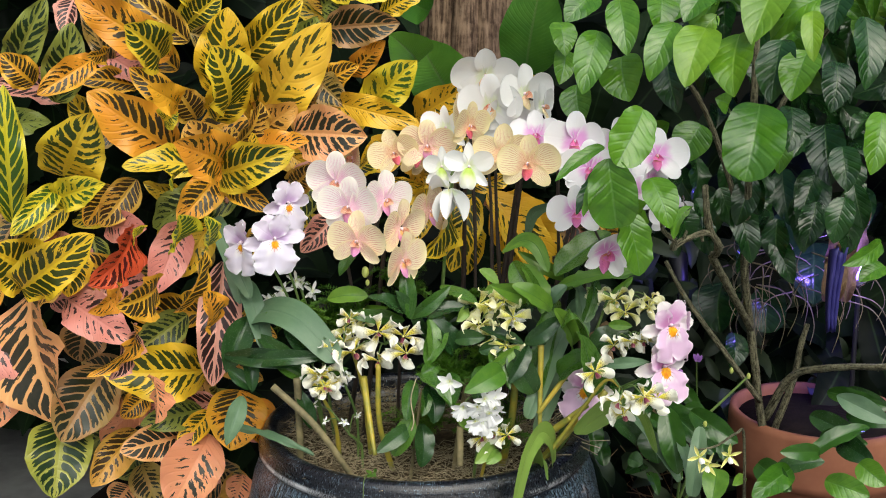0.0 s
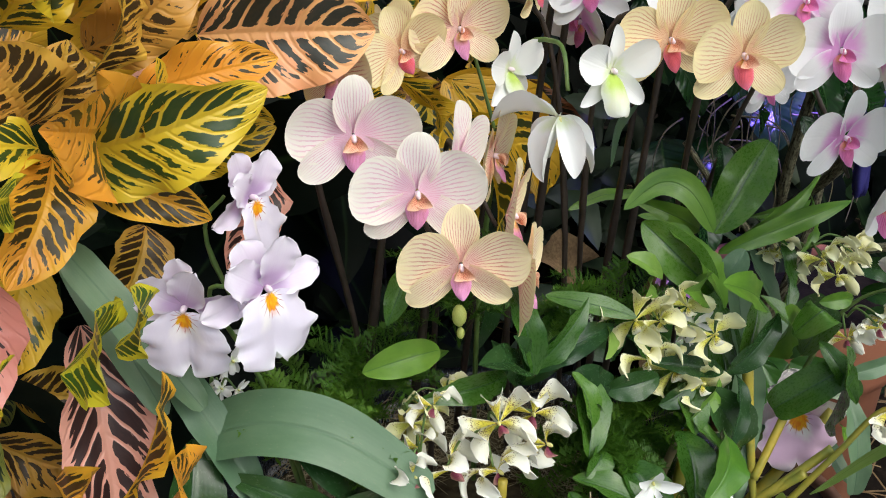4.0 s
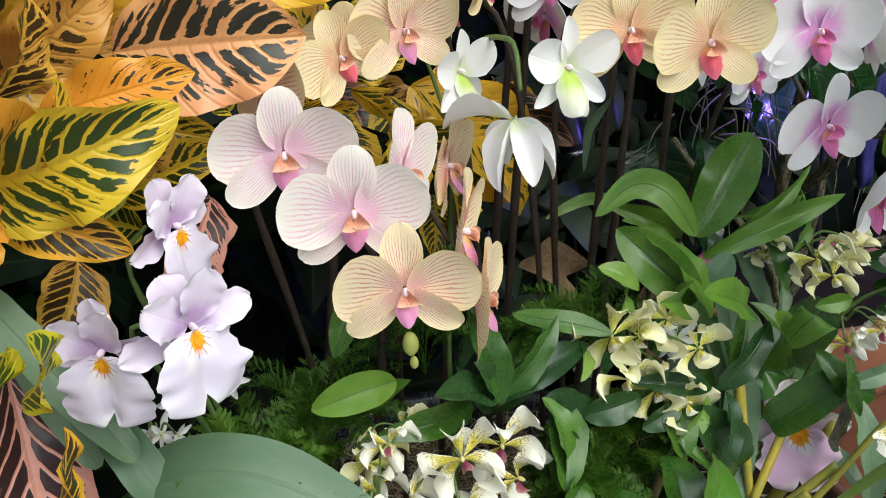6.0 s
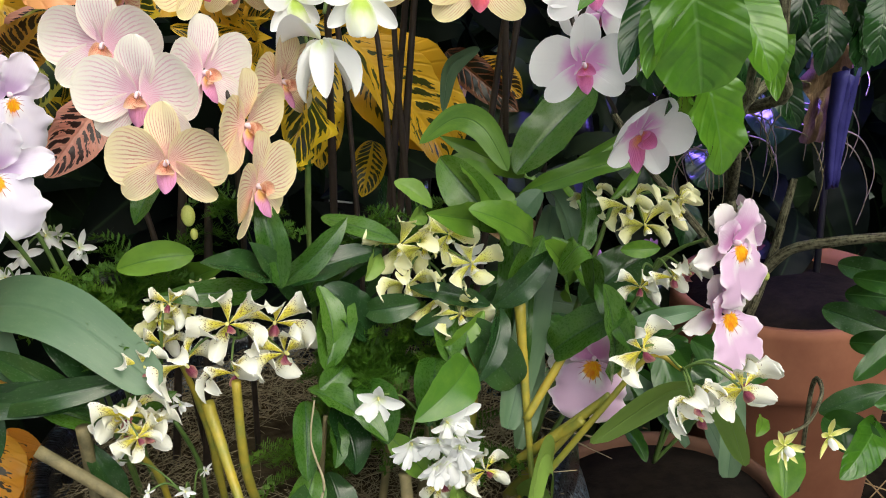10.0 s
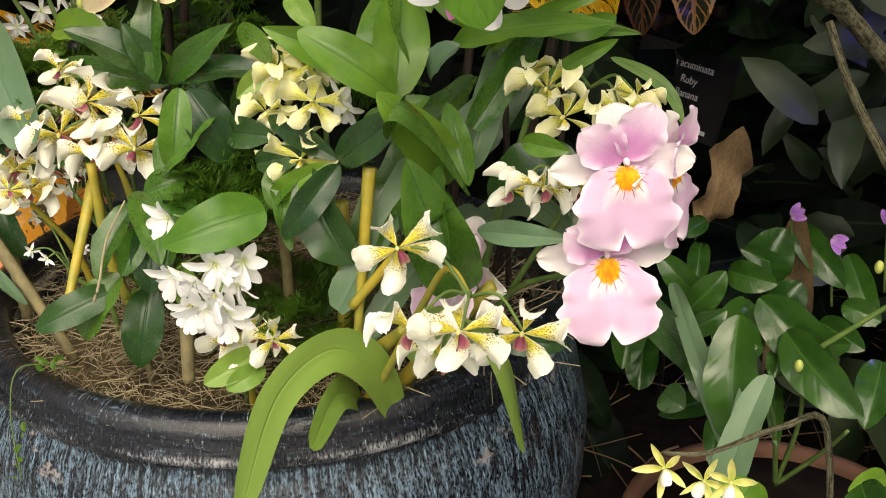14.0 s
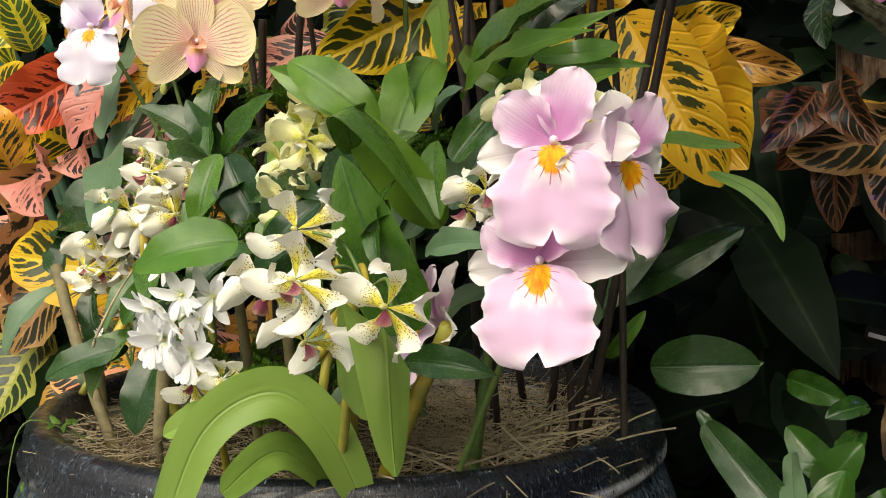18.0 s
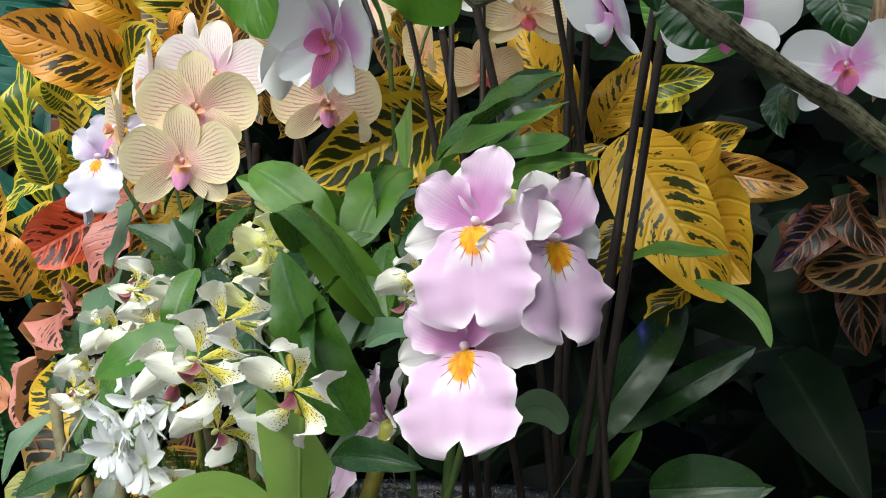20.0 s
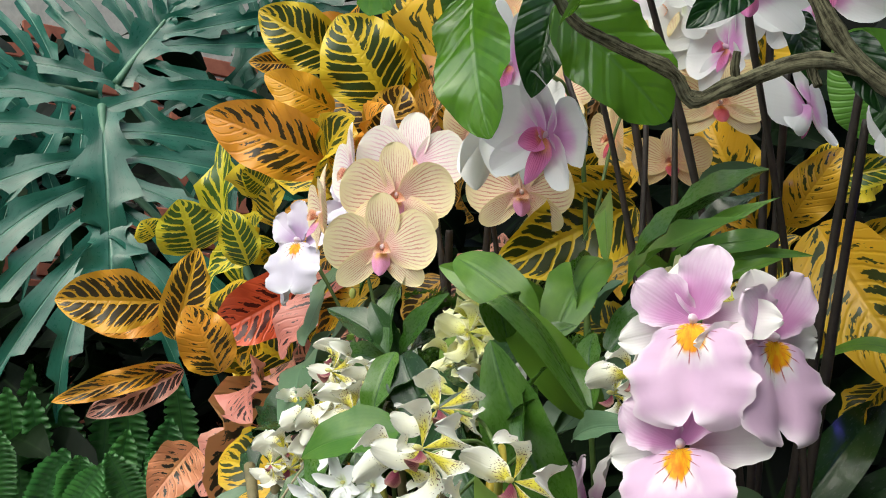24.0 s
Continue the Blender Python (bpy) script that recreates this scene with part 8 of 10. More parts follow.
arched(spot_d, [(0.173, 2.033, 0.871), (0.216, 2.031, 0.881), (0.249, 2.031, 0.876), (0.284, 2.032, 0.873)], 0.014, GREEN["bright"], "lance", (0.26, -0.94, 0.72))
arched(moth_c, [(0.174, 1.790, 0.932), (0.156, 1.805, 0.971), (0.133, 1.822, 0.979), (0.100, 1.831, 0.956)], 0.028, GREEN["bright"], "lance", (-0.51, -0.78, 0.88))
arched(spot_b, [(-0.003, 1.801, 0.906), (0.022, 1.776, 0.903), (0.041, 1.762, 0.898), (0.057, 1.747, 0.892)], 0.020, GREEN["orchid"], "lance", (-0.03, -0.95, 0.81))
arched(moth_b, [(0.147, 1.919, 0.961), (0.156, 1.923, 1.002), (0.172, 1.925, 1.014), (0.194, 1.938, 1.018)], 0.028, GREEN["glaucous"], "lance", (0.65, -0.74, 0.31))
arched(pansy_r, [(0.265, 1.778, 0.930), (0.293, 1.783, 0.931), (0.304, 1.798, 0.934), (0.312, 1.809, 0.937)], 0.018, GREEN["bright"], "lance", (0.64, -0.75, 0.35))

leaf(pansy_l, (-0.388, 1.892, 1.004), (-0.315, 1.800, 0.885), 0.032, (0.25, -0.95, 0.10), GREEN["glaucous"], "strap", arch=.04, fold=0.3)
leaf(pansy_l, (-0.330, 1.840, 0.905), (-0.285, 1.775, 0.800), 0.034, (0.25, -0.95, 0.15), GREEN["glaucous"], "strap", arch=.04, fold=0.3)

# ---- philodendron and sword ferns by the brick wall ----
philo = thing("philodendron", (-1.35, 2.55, 0.0), "large philodendron with deeply cut blue-green leaves", "plant")
lobed_leaf(philo, (-1.150, 1.814, 1.335), (-1.024, 1.815, 0.993), 0.603, (0.93, -0.28, -0.15), 3)
tube(philo, "petiole", [(-1.350, 2.550, 0.050), (-1.250, 2.182, 0.993), (-1.150, 1.814, 1.335)], 0.012, 0.008, M_MIDRIB, 7)
lobed_leaf(philo, (-1.374, 1.907, 1.446), (-1.366, 2.039, 1.677), 0.522, (0.92, -0.29, 0.43), 4)
tube(philo, "petiole", [(-1.350, 2.550, 0.050), (-1.362, 2.228, 1.048), (-1.374, 1.907, 1.446)], 0.012, 0.008, M_MIDRIB, 7)
lobed_leaf(philo, (-1.448, 1.891, 1.436), (-1.438, 1.638, 1.444), 0.464, (0.93, -0.27, 0.44), 5)
tube(philo, "petiole", [(-1.350, 2.550, 0.050), (-1.399, 2.220, 1.043), (-1.448, 1.891, 1.436)], 0.012, 0.008, M_MIDRIB, 7)
lobed_leaf(philo, (-1.541, 1.866, 1.355), (-1.473, 1.642, 1.218), 0.498, (0.94, -0.26, 0.18), 6)
tube(philo, "petiole", [(-1.350, 2.550, 0.050), (-1.445, 2.208, 1.002), (-1.541, 1.866, 1.355)], 0.012, 0.008, M_MIDRIB, 7)
lobed_leaf(philo, (-1.495, 2.214, 1.651), (-1.382, 2.352, 1.757), 0.490, (0.87, -0.38, 0.28), 7)
tube(philo, "petiole", [(-1.350, 2.550, 0.050), (-1.423, 2.382, 1.150), (-1.495, 2.214, 1.651)], 0.012, 0.008, M_MIDRIB, 7)
lobed_leaf(philo, (-1.431, 2.165, 1.507), (-1.253, 2.303, 1.272), 0.470, (0.89, -0.37, 0.02), 8)
tube(philo, "petiole", [(-1.350, 2.550, 0.050), (-1.390, 2.358, 1.079), (-1.431, 2.165, 1.507)], 0.012, 0.008, M_MIDRIB, 7)
sword = thing("sword_fern", (-1.30, 2.20, 0.0), "upright green sword ferns with crinkled fronds", "fern")
fern_frond(sword, (-1.658, 1.975, 0.587), (-1.598, 1.911, 0.838), 0.045, (0.95, -0.29, 0.09), 255)
fern_frond(sword, (-1.681, 2.031, 0.583), (-1.597, 1.992, 0.876), 0.038, (0.95, -0.31, 0.09), 365)
fern_frond(sword, (-1.545, 2.046, 0.606), (-1.463, 2.014, 0.852), 0.044, (0.94, -0.33, 0.09), 470)
fern_frond(sword, (-1.588, 1.896, 0.596), (-1.541, 1.817, 0.836), 0.032, (0.96, -0.27, 0.09), 135)
fern_frond(sword, (-1.621, 1.848, 0.595), (-1.556, 1.792, 0.847), 0.036, (0.96, -0.25, 0.09), 60)
fern_frond(sword, (-1.463, 2.077, 0.601), (-1.382, 2.060, 0.786), 0.043, (0.93, -0.35, 0.09), 580)
fern_frond(sword, (-1.462, 1.907, 0.574), (-1.384, 1.895, 0.720), 0.048, (0.95, -0.29, 0.11), 280)
fern_frond(sword, (-1.506, 1.843, 0.573), (-1.406, 1.858, 0.741), 0.041, (0.96, -0.26, 0.11), 170)
fern_frond(sword, (-1.469, 1.987, 0.570), (-1.389, 1.966, 0.763), 0.035, (0.94, -0.32, 0.11), 415)
fern_frond(sword, (-1.524, 2.162, 0.616), (-1.449, 2.117, 0.879), 0.038, (0.92, -0.37, 0.08), 660)
fern_frond(sword, (-1.845, 1.879, 0.599), (-1.727, 1.890, 0.887), 0.031, (0.97, -0.24, 0.08), 90)
fern_frond(sword, (-1.747, 2.027, 0.578), (-1.722, 1.918, 0.801), 0.039, (0.95, -0.30, 0.09), 250)
fern_frond(sword, (-1.711, 2.079, 0.579), (-1.599, 2.089, 0.830), 0.039, (0.94, -0.32, 0.09), 470)
fern_frond(sword, (-1.544, 1.788, 0.572), (-1.484, 1.740, 0.759), 0.041, (0.97, -0.23, 0.11), -20)
fern_frond(sword, (-1.386, 2.016, 0.577), (-1.352, 1.939, 0.732), 0.041, (0.93, -0.34, 0.11), 450)
fern_frond(sword, (-1.423, 1.873, 0.580), (-1.317, 1.908, 0.702), 0.034, (0.95, -0.28, 0.11), 290)
fern_frond(sword, (-1.348, 2.070, 0.579), (-1.310, 2.002, 0.723), 0.034, (0.92, -0.36, 0.11), 580)

# ---- wood of the small tree ----
tube(tree, "limb", [(0.403, 1.709, 1.087), (0.409, 1.718, 1.049), (0.419, 1.732, 1.015), (0.438, 1.752, 0.989), (0.449, 1.791, 0.970), (0.459, 1.843, 0.951), (0.468, 1.895, 0.932), (0.528, 1.995, 0.850), (0.614, 2.150, 0.737)], 0.0045, 0.0075, M_BARK, 10, 0.13, "", (0.2, 0.45))
tube(tree, "branch", [(0.423, 1.739, 1.006), (0.404, 1.719, 1.011), (0.370, 1.700, 1.002), (0.353, 1.685, 0.995), (0.351, 1.670, 1.009), (0.337, 1.647, 1.021), (0.324, 1.625, 1.034), (0.319, 1.612, 1.054)], 0.0048, 0.0032, M_BARK, 10, 0.13, "", (0.3, 0.42, 0.6))
tube(tree, "twig", [(0.371, 1.701, 1.002), (0.373, 1.697, 1.011), (0.375, 1.697, 1.019)], 0.0028, 0.0022, M_BARK, 10, 0.13)
tube(tree, "twig", [(0.404, 1.719, 1.011), (0.405, 1.722, 1.003), (0.407, 1.723, 0.997)], 0.0028, 0.0024, M_BARK, 10, 0.13)
tube(tree, "trunk", [(0.700, 2.250, 0.460), (0.673, 2.220, 0.492), (0.620, 2.160, 0.712), (0.581, 2.100, 0.864), (0.565, 2.050, 0.993), (0.537, 1.950, 1.227), (0.516, 1.900, 1.422)], 0.0090, 0.0060, M_BARK, 10, 0.13)
tube(tree, "limb", [(0.715, 2.260, 0.460), (0.702, 2.240, 0.484), (0.729, 2.220, 0.607), (0.733, 2.200, 0.687), (0.744, 2.200, 0.732)], 0.0090, 0.0050, M_BARK, 10, 0.13)
tube(tree, "limb", [(0.677, 2.220, 0.523), (0.704, 2.160, 0.632), (0.753, 2.080, 0.677), (0.830, 1.980, 0.711)], 0.0090, 0.0060, M_BARK, 10, 0.13)
tube(tree, "branch", [(0.441, 2.160, 0.871), (0.479, 2.130, 0.801), (0.552, 2.110, 0.702), (0.653, 2.190, 0.571)], 0.0040, 0.0060, M_BARK, 10, 0.13)
tube(tree, "branch", [(0.573, 2.075, 0.936), (0.468, 2.000, 1.175), (0.335, 1.850, 1.313)], 0.0060, 0.0030, M_BARK, 10, 0.13)
tube(tree, "branch", [(0.557, 2.020, 1.071), (0.617, 1.950, 1.256), (0.648, 1.800, 1.383)], 0.0060, 0.0030, M_BARK, 10, 0.13)

# ---- orchids in the glazed pot ----
SEEN_L, SEEN_M, SEEN_R = (-0.40, 0.95, 0.95), (0.0, 0.9, 1.0), (0.72, 1.22, 0.86)
flower(moth_a, "blush", (-0.170, 1.818, 1.076), SEEN_L, 0.049)
flower(moth_a, "blush", (-0.146, 1.757, 1.045), SEEN_L, 0.048)
flower(moth_a, "cream", (-0.131, 1.718, 0.997), SEEN_L, 0.045)
flower(moth_a, "blush", (-0.093, 1.792, 1.050), (0.50, 1.2, 0.95), 0.046)
flower(moth_a, "cream", (-0.066, 1.757, 1.010), SEEN_R, 0.046)
flower(moth_a, "cream", (-0.063, 1.742, 0.961), SEEN_R, 0.046)
flower(moth_a, "cream", (-0.020, 1.865, 1.020), SEEN_R, 0.045)
flower(moth_b, "gold", (-0.082, 1.916, 1.112), SEEN_M, 0.040, 20)
flower(moth_b, "cream", (-0.025, 1.915, 1.124), SEEN_M, 0.046)
flower(moth_b, "gold", (0.097, 1.775, 1.126), (-0.1, 0.9, 1.0), 0.045)
flower(moth_b, "gold", (0.133, 1.727, 1.118), (-0.1, 0.9, 1.0), 0.045)
flower(moth_b, "gold", (0.045, 1.900, 1.160), (0.6, 1.3, 1.0), 0.040)
flower(moth_b, "cream", (-0.150, 1.900, 1.105), (-0.9, 1.6, 1.1), 0.040)
flower(moth_c, "pinkheart", (0.207, 1.741, 1.152), (-0.05, 0.9, 1.0), 0.044)
flower(moth_c, "pinkheart", (0.228, 1.715, 1.112), (-0.05, 0.9, 1.0), 0.044)
flower(moth_c, "pinkheart", (0.203, 1.677, 1.051), (0.12, 0.9, 0.92), 0.040)
flower(moth_c, "cupped", (0.250, 1.668, 0.992), (0.36, 0.97, 0.72), 0.040, -20, 0.8)
flower(moth_c, "pinkheart", (0.334, 1.742, 1.128), (0.25, 0.2, 1.2), 0.043)
flower(moth_c, "pinkheart", (0.330, 1.760, 1.085), (1.0, 1.2, 1.0), 0.041)
flower(moth_d, "whitegold", (0.085, 1.960, 1.190), (-0.3, 1.0, 1.0), 0.054)
flower(moth_d, "whitegold", (0.075, 1.985, 1.240), (0.1, 1.0, 0.75), 0.055)
flower(moth_d, "whitegold", (0.140, 1.950, 1.210), (0.7, 1.2, 1.2), 0.050)
flower(moth_d, "whitegold", (0.170, 1.930, 1.190), (1.2, 1.4, 1.25), 0.040)
flower(dendro, "dendro", (0.007, 2.006, 1.146), (-0.2, 0.9, 1.3), 0.044)
flower(dendro, "dendro", (-0.002, 1.868, 1.095), (0.35, 0.9, 1.05), 0.036)
flower(dendro, "dendro", (0.043, 1.779, 1.107), (0.0, 0.8, 1.0), 0.040)
flower(dendro, "bell", (0.012, 1.808, 1.066), (0.0, 1.74, 0.3), 0.055)
flower(pansy_l, "palepansy", (-0.267, 1.766, 0.992), (-0.10, 1.02, 1.04), 0.049)
flower(pansy_l, "palepansy", (-0.254, 1.827, 1.040), (0.36, 0.9, 1.05), 0.043)
flower(pansy_l, "palepansy", (-0.321, 1.785, 0.982), (-0.95, 1.1, 0.95), 0.046)
flower(pansy_r, "pansy", (0.353, 1.686, 0.872), (0.62, 1.05, 0.95), 0.047)
flower(pansy_r, "pansy", (0.345, 1.684, 0.806), (0.62, 1.05, 0.90), 0.047)
flower(pansy_r, "pansy", (0.374, 1.718, 0.864), (1.45, 1.62, 0.82), 0.045)
flower(pansy_r, "pansy", (0.233, 1.718, 0.760), (-0.3, 1.0, 1.05), 0.046)


def cluster(plant, kind, centre, n, spread, size, toward, seed, stem_from=None, cane=None):
    """A spray of small flowers on short stalks round a stem's end."""
    rng = random.Random(seed)
    c = Vector(centre)
    for _ in range(n):
        o = Vector((rng.gauss(0, 1), rng.gauss(0, 0.8), rng.gauss(0, 0.8))) * spread * 0.6
        p = c + o
        t = Vector(toward) + Vector((rng.uniform(-1, 1), rng.uniform(-0.6, 0.6), rng.uniform(-0.9, 0.2))) * 0.6
        flower(plant, kind, p, t, size * rng.uniform(0.85, 1.15), rng.uniform(-35, 35), 2.0)
        q = p + (p - Vector(t)).normalized() * size * 0.1
        tube(plant, "stalk", [c + Vector((0, 0.006, -0.012)), (c + q) / 2 + Vector((0, 0.004, 0.008)), q], 0.0011, 0.0009, M_STEM, 5)
    if stem_from is not None:
        b = Vector(stem_from)
        tube(plant, "cane" if cane else "stem", [b, b.lerp(c, 0.5) + Vector((0.008, 0.01, 0.0)), c + Vector((0, 0.006, -0.012))], 0.0040 if cane else 0.0024, 0.0022, cane or M_STEM, 7, 0.0, "", (0.25, 0.5, 0.72))


cluster(spot_a, "spotgreen", (-0.160, 1.770, 0.857), 3, 0.026, 0.020, (-0.2, 1.0, 1.1), 2, (-0.12, 1.80, 0.61), M_CANE)
cluster(spot_a, "spotted", (-0.158, 1.738, 0.836), 3, 0.020, 0.020, (-0.1, 1.0, 1.0), 3)
cluster(spot_a, "spotted", (-0.199, 1.721, 0.764), 3, 0.024, 0.018, (0.0, 1.0, 0.9), 4, (-0.17, 1.78, 0.61), M_CANE)
cluster(star_b, "star", (-0.242, 1.873, 0.894), 4, 0.026, 0.017, (-0.2, 1.0, 1.0), 14, (-0.19, 1.88, 0.61))
cluster(star_b, "star", (-0.290, 1.850, 0.870), 3, 0.016, 0.014, (-0.2, 1.0, 1.0), 15)
cluster(star_b, "star", (-0.156, 1.742, 0.763), 4, 0.022, 0.011, (0.0, 1.0, 0.9), 16, (-0.14, 1.78, 0.61))
cluster(star_b, "star", (-0.150, 1.720, 0.690), 4, 0.034, 0.009, (0.0, 1.0, 0.9), 17, (-0.13, 1.75, 0.61))
cluster(star_b, "star", (0.115, 1.745, 0.862), 2, 0.012, 0.017, (0.2, 1.0, 0.9), 18)


SPRAY = random.Random(17)


def spray_flower(plant, kind, place, size, stalk_from, turn=0.12):
    """A nodding flower of a spray with its own stalk."""
    p = Vector(place)
    r = SPRAY
    toward = p + Vector((turn + r.uniform(-0.55, 0.45), -0.9, r.uniform(-0.7, 0.35)))
    flower(plant, kind, p, toward, size, r.uniform(-30, 30), 2.0)
    c = Vector(stalk_from)
    back = p + (p - toward).normalized() * size * 0.15
    tube(plant, "stalk", [c, c.lerp(back, 0.5) + Vector((0, 0.006, 0.010)), back], 0.0014, 0.0010, M_STEM, 5)


def bud(plant, place, size):
    me = with_material(blob_mesh("bud_shape", 0.55, 0.55, 0.85, 9, 7), M_BUD)
    mesh_part("bud", me, None, plant, local(plant, Matrix.Translation(place) @ Matrix.Scale(size, 4)))


bud(moth_a, (-0.121, 1.741, 0.943), 0.011)
bud(moth_a, (-0.118, 1.745, 0.925), 0.006)

# violet buds of the low shrub
for vx, vy, vz, turn in ((0.430, 2.190, 0.651, 0.4), (0.475, 2.187, 0.634, 1.5), (0.528, 2.224, 0.644, -0.5)):
    for k in range(3):
        tip = (vx + 0.017 * math.sin(turn + 0.5 * k), vy - 0.004 * k, vz + 0.019 * math.cos(turn + 0.5 * k))
        leaf(shrub, (vx, vy, vz), tip, 0.009, (0.1, -0.9, 0.4), PET["violet"], "oval", name="petal")
    tube(shrub, "stem", [(vx + 0.01, vy + 0.02, vz - 0.09), (vx + 0.004, vy + 0.01, vz - 0.04), (vx, vy, vz)], 0.0016, 0.0010, M_STEM, 6)

# flower spikes and supports
def spike(plant, pts, r=0.0032, mat=None):
    tube(plant, "spike", pts, r, r * 0.6, mat or M_SPIKE, 7, 0.05, "", (0.3, 0.6))


spike(moth_a, [(-0.13, 1.88, 0.60), (-0.15, 1.88, 0.85), (-0.185, 1.875, 1.06), (-0.162, 1.835, 1.065), (-0.140, 1.785, 1.03), (-0.118, 1.755, 0.97)])
spike(moth_a, [(-0.08, 1.90, 0.60), (-0.07, 1.89, 0.85), (-0.07, 1.86, 1.03), (-0.078, 1.815, 1.04), (-0.062, 1.785, 0.99)])
spike(moth_b, [(0.09, 1.93, 0.60), (0.088, 1.91, 0.9), (0.07, 1.93, 1.12), (-0.02, 1.94, 1.13), (-0.09, 1.93, 1.11)])
spike(moth_b, [(0.12, 1.92, 0.60), (0.10, 1.90, 0.9), (0.09, 1.85, 1.12), (0.12, 1.79, 1.125), (0.145, 1.755, 1.105)])
spike(moth_c, [(0.20, 1.92, 0.60), (0.20, 1.88, 0.9), (0.19, 1.82, 1.13), (0.215, 1.77, 1.125), (0.212, 1.715, 1.07), (0.245, 1.705, 1.00)])
spike(moth_c, [(0.24, 1.93, 0.60), (0.25, 1.90, 0.9), (0.28, 1.82, 1.11), (0.33, 1.77, 1.13)])
spike(moth_d, [(0.06, 1.98, 0.60), (0.06, 1.98, 0.95), (0.05, 2.00, 1.20), (0.09, 1.99, 1.21), (0.16, 1.95, 1.20)])
spike(dendro, [(0.0, 1.95, 0.60), (0.0, 1.93, 0.85), (0.02, 1.90, 1.08), (0.03, 1.84, 1.12), (0.015, 1.80, 1.09)], 0.003, M_STEM)
spike(dendro, [(0.02, 1.92, 1.0), (0.01, 1.96, 1.10), (0.007, 2.01, 1.14)], 0.002, M_STEM)
spike(pansy_l, [(-0.20, 1.86, 0.60), (-0.24, 1.86, 0.85), (-0.285, 1.85, 1.00), (-0.27, 1.84, 1.04)], 0.0026, M_STEM)
spike(pansy_l, [(-0.20, 1.86, 0.60), (-0.25, 1.84, 0.85), (-0.30, 1.80, 0.98), (-0.275, 1.775, 0.985)], 0.0026, M_STEM)
spike(pansy_r, [(0.18, 1.78, 0.60), (0.25, 1.76, 0.72), (0.31, 1.72, 0.77), (0.335, 1.70, 0.80)], 0.0028, M_STEM)
spike(pansy_r, [(0.25, 1.76, 0.72), (0.31, 1.75, 0.83), (0.34, 1.71, 0.87)], 0.0026, M_STEM)
tube(pansy_r, "cane", [(0.15, 1.74, 0.61), (0.20, 1.72, 0.68), (0.26, 1.70, 0.76)], 0.007, 0.005, M_CANE, 8, 0.03)
tube(spot_c, "cane", [(0.13, 1.71, 0.61), (0.17, 1.69, 0.66), (0.22, 1.655, 0.75), (0.25, 1.635, 0.800), (0.272, 1.620, 0.790)], 0.004, 0.002, M_CANE, 8, 0.03)
tube(spot_c, "cane", [(0.06, 1.68, 0.61), (0.07, 1.665, 0.66), (0.08, 1.66, 0.70)], 0.003, 0.002, M_CANE, 8, 0.03)
tube(star_a, "stem", [(0.05, 1.69, 0.61), (0.06, 1.66, 0.70), (0.075, 1.64, 0.77)], 0.003, 0.002, M_STEM, 7)
tube(spot_d, "cane", [(0.19, 1.80, 0.61), (0.23, 1.78, 0.76), (0.27, 1.765, 0.90)], 0.005, 0.002, M_STEM, 7)
tube(spot_b, "cane", [(0.10, 1.76, 0.61), (0.115, 1.745, 0.70), (0.12, 1.735, 0.79)], 0.007, 0.006, M_CANE, 8, 0.03)
tube(spot_a, "cane", [(-0.08, 1.74, 0.61), (-0.10, 1.72, 0.70), (-0.10, 1.71, 0.80)], 0.005, 0.004, M_CANE, 8, 0.03)
tube(spot_a, "cane", [(-0.14, 1.70, 0.61), (-0.20, 1.70, 0.70), (-0.27, 1.72, 0.76)], 0.005, 0.006, M_CANE_DRY, 8, 0.05)
tube(spot_a, "cane", [(-0.05, 1.69, 0.61), (-0.04, 1.68, 0.70), (-0.03, 1.68, 0.77)], 0.003, 0.002, M_CANE_DRY, 7, 0.05)
tube(spot_b, "cane", [(0.06, 1.74, 0.61), (0.07, 1.73, 0.70), (0.08, 1.71, 0.78)], 0.005, 0.004, M_CANE_DRY, 8, 0.05)
tube(spot_b, "cane", [(0.02, 1.74, 0.61), (0.03, 1.72, 0.70), (0.04, 1.70, 0.78)], 0.004, 0.004, M_CANE_DRY, 8, 0.05)


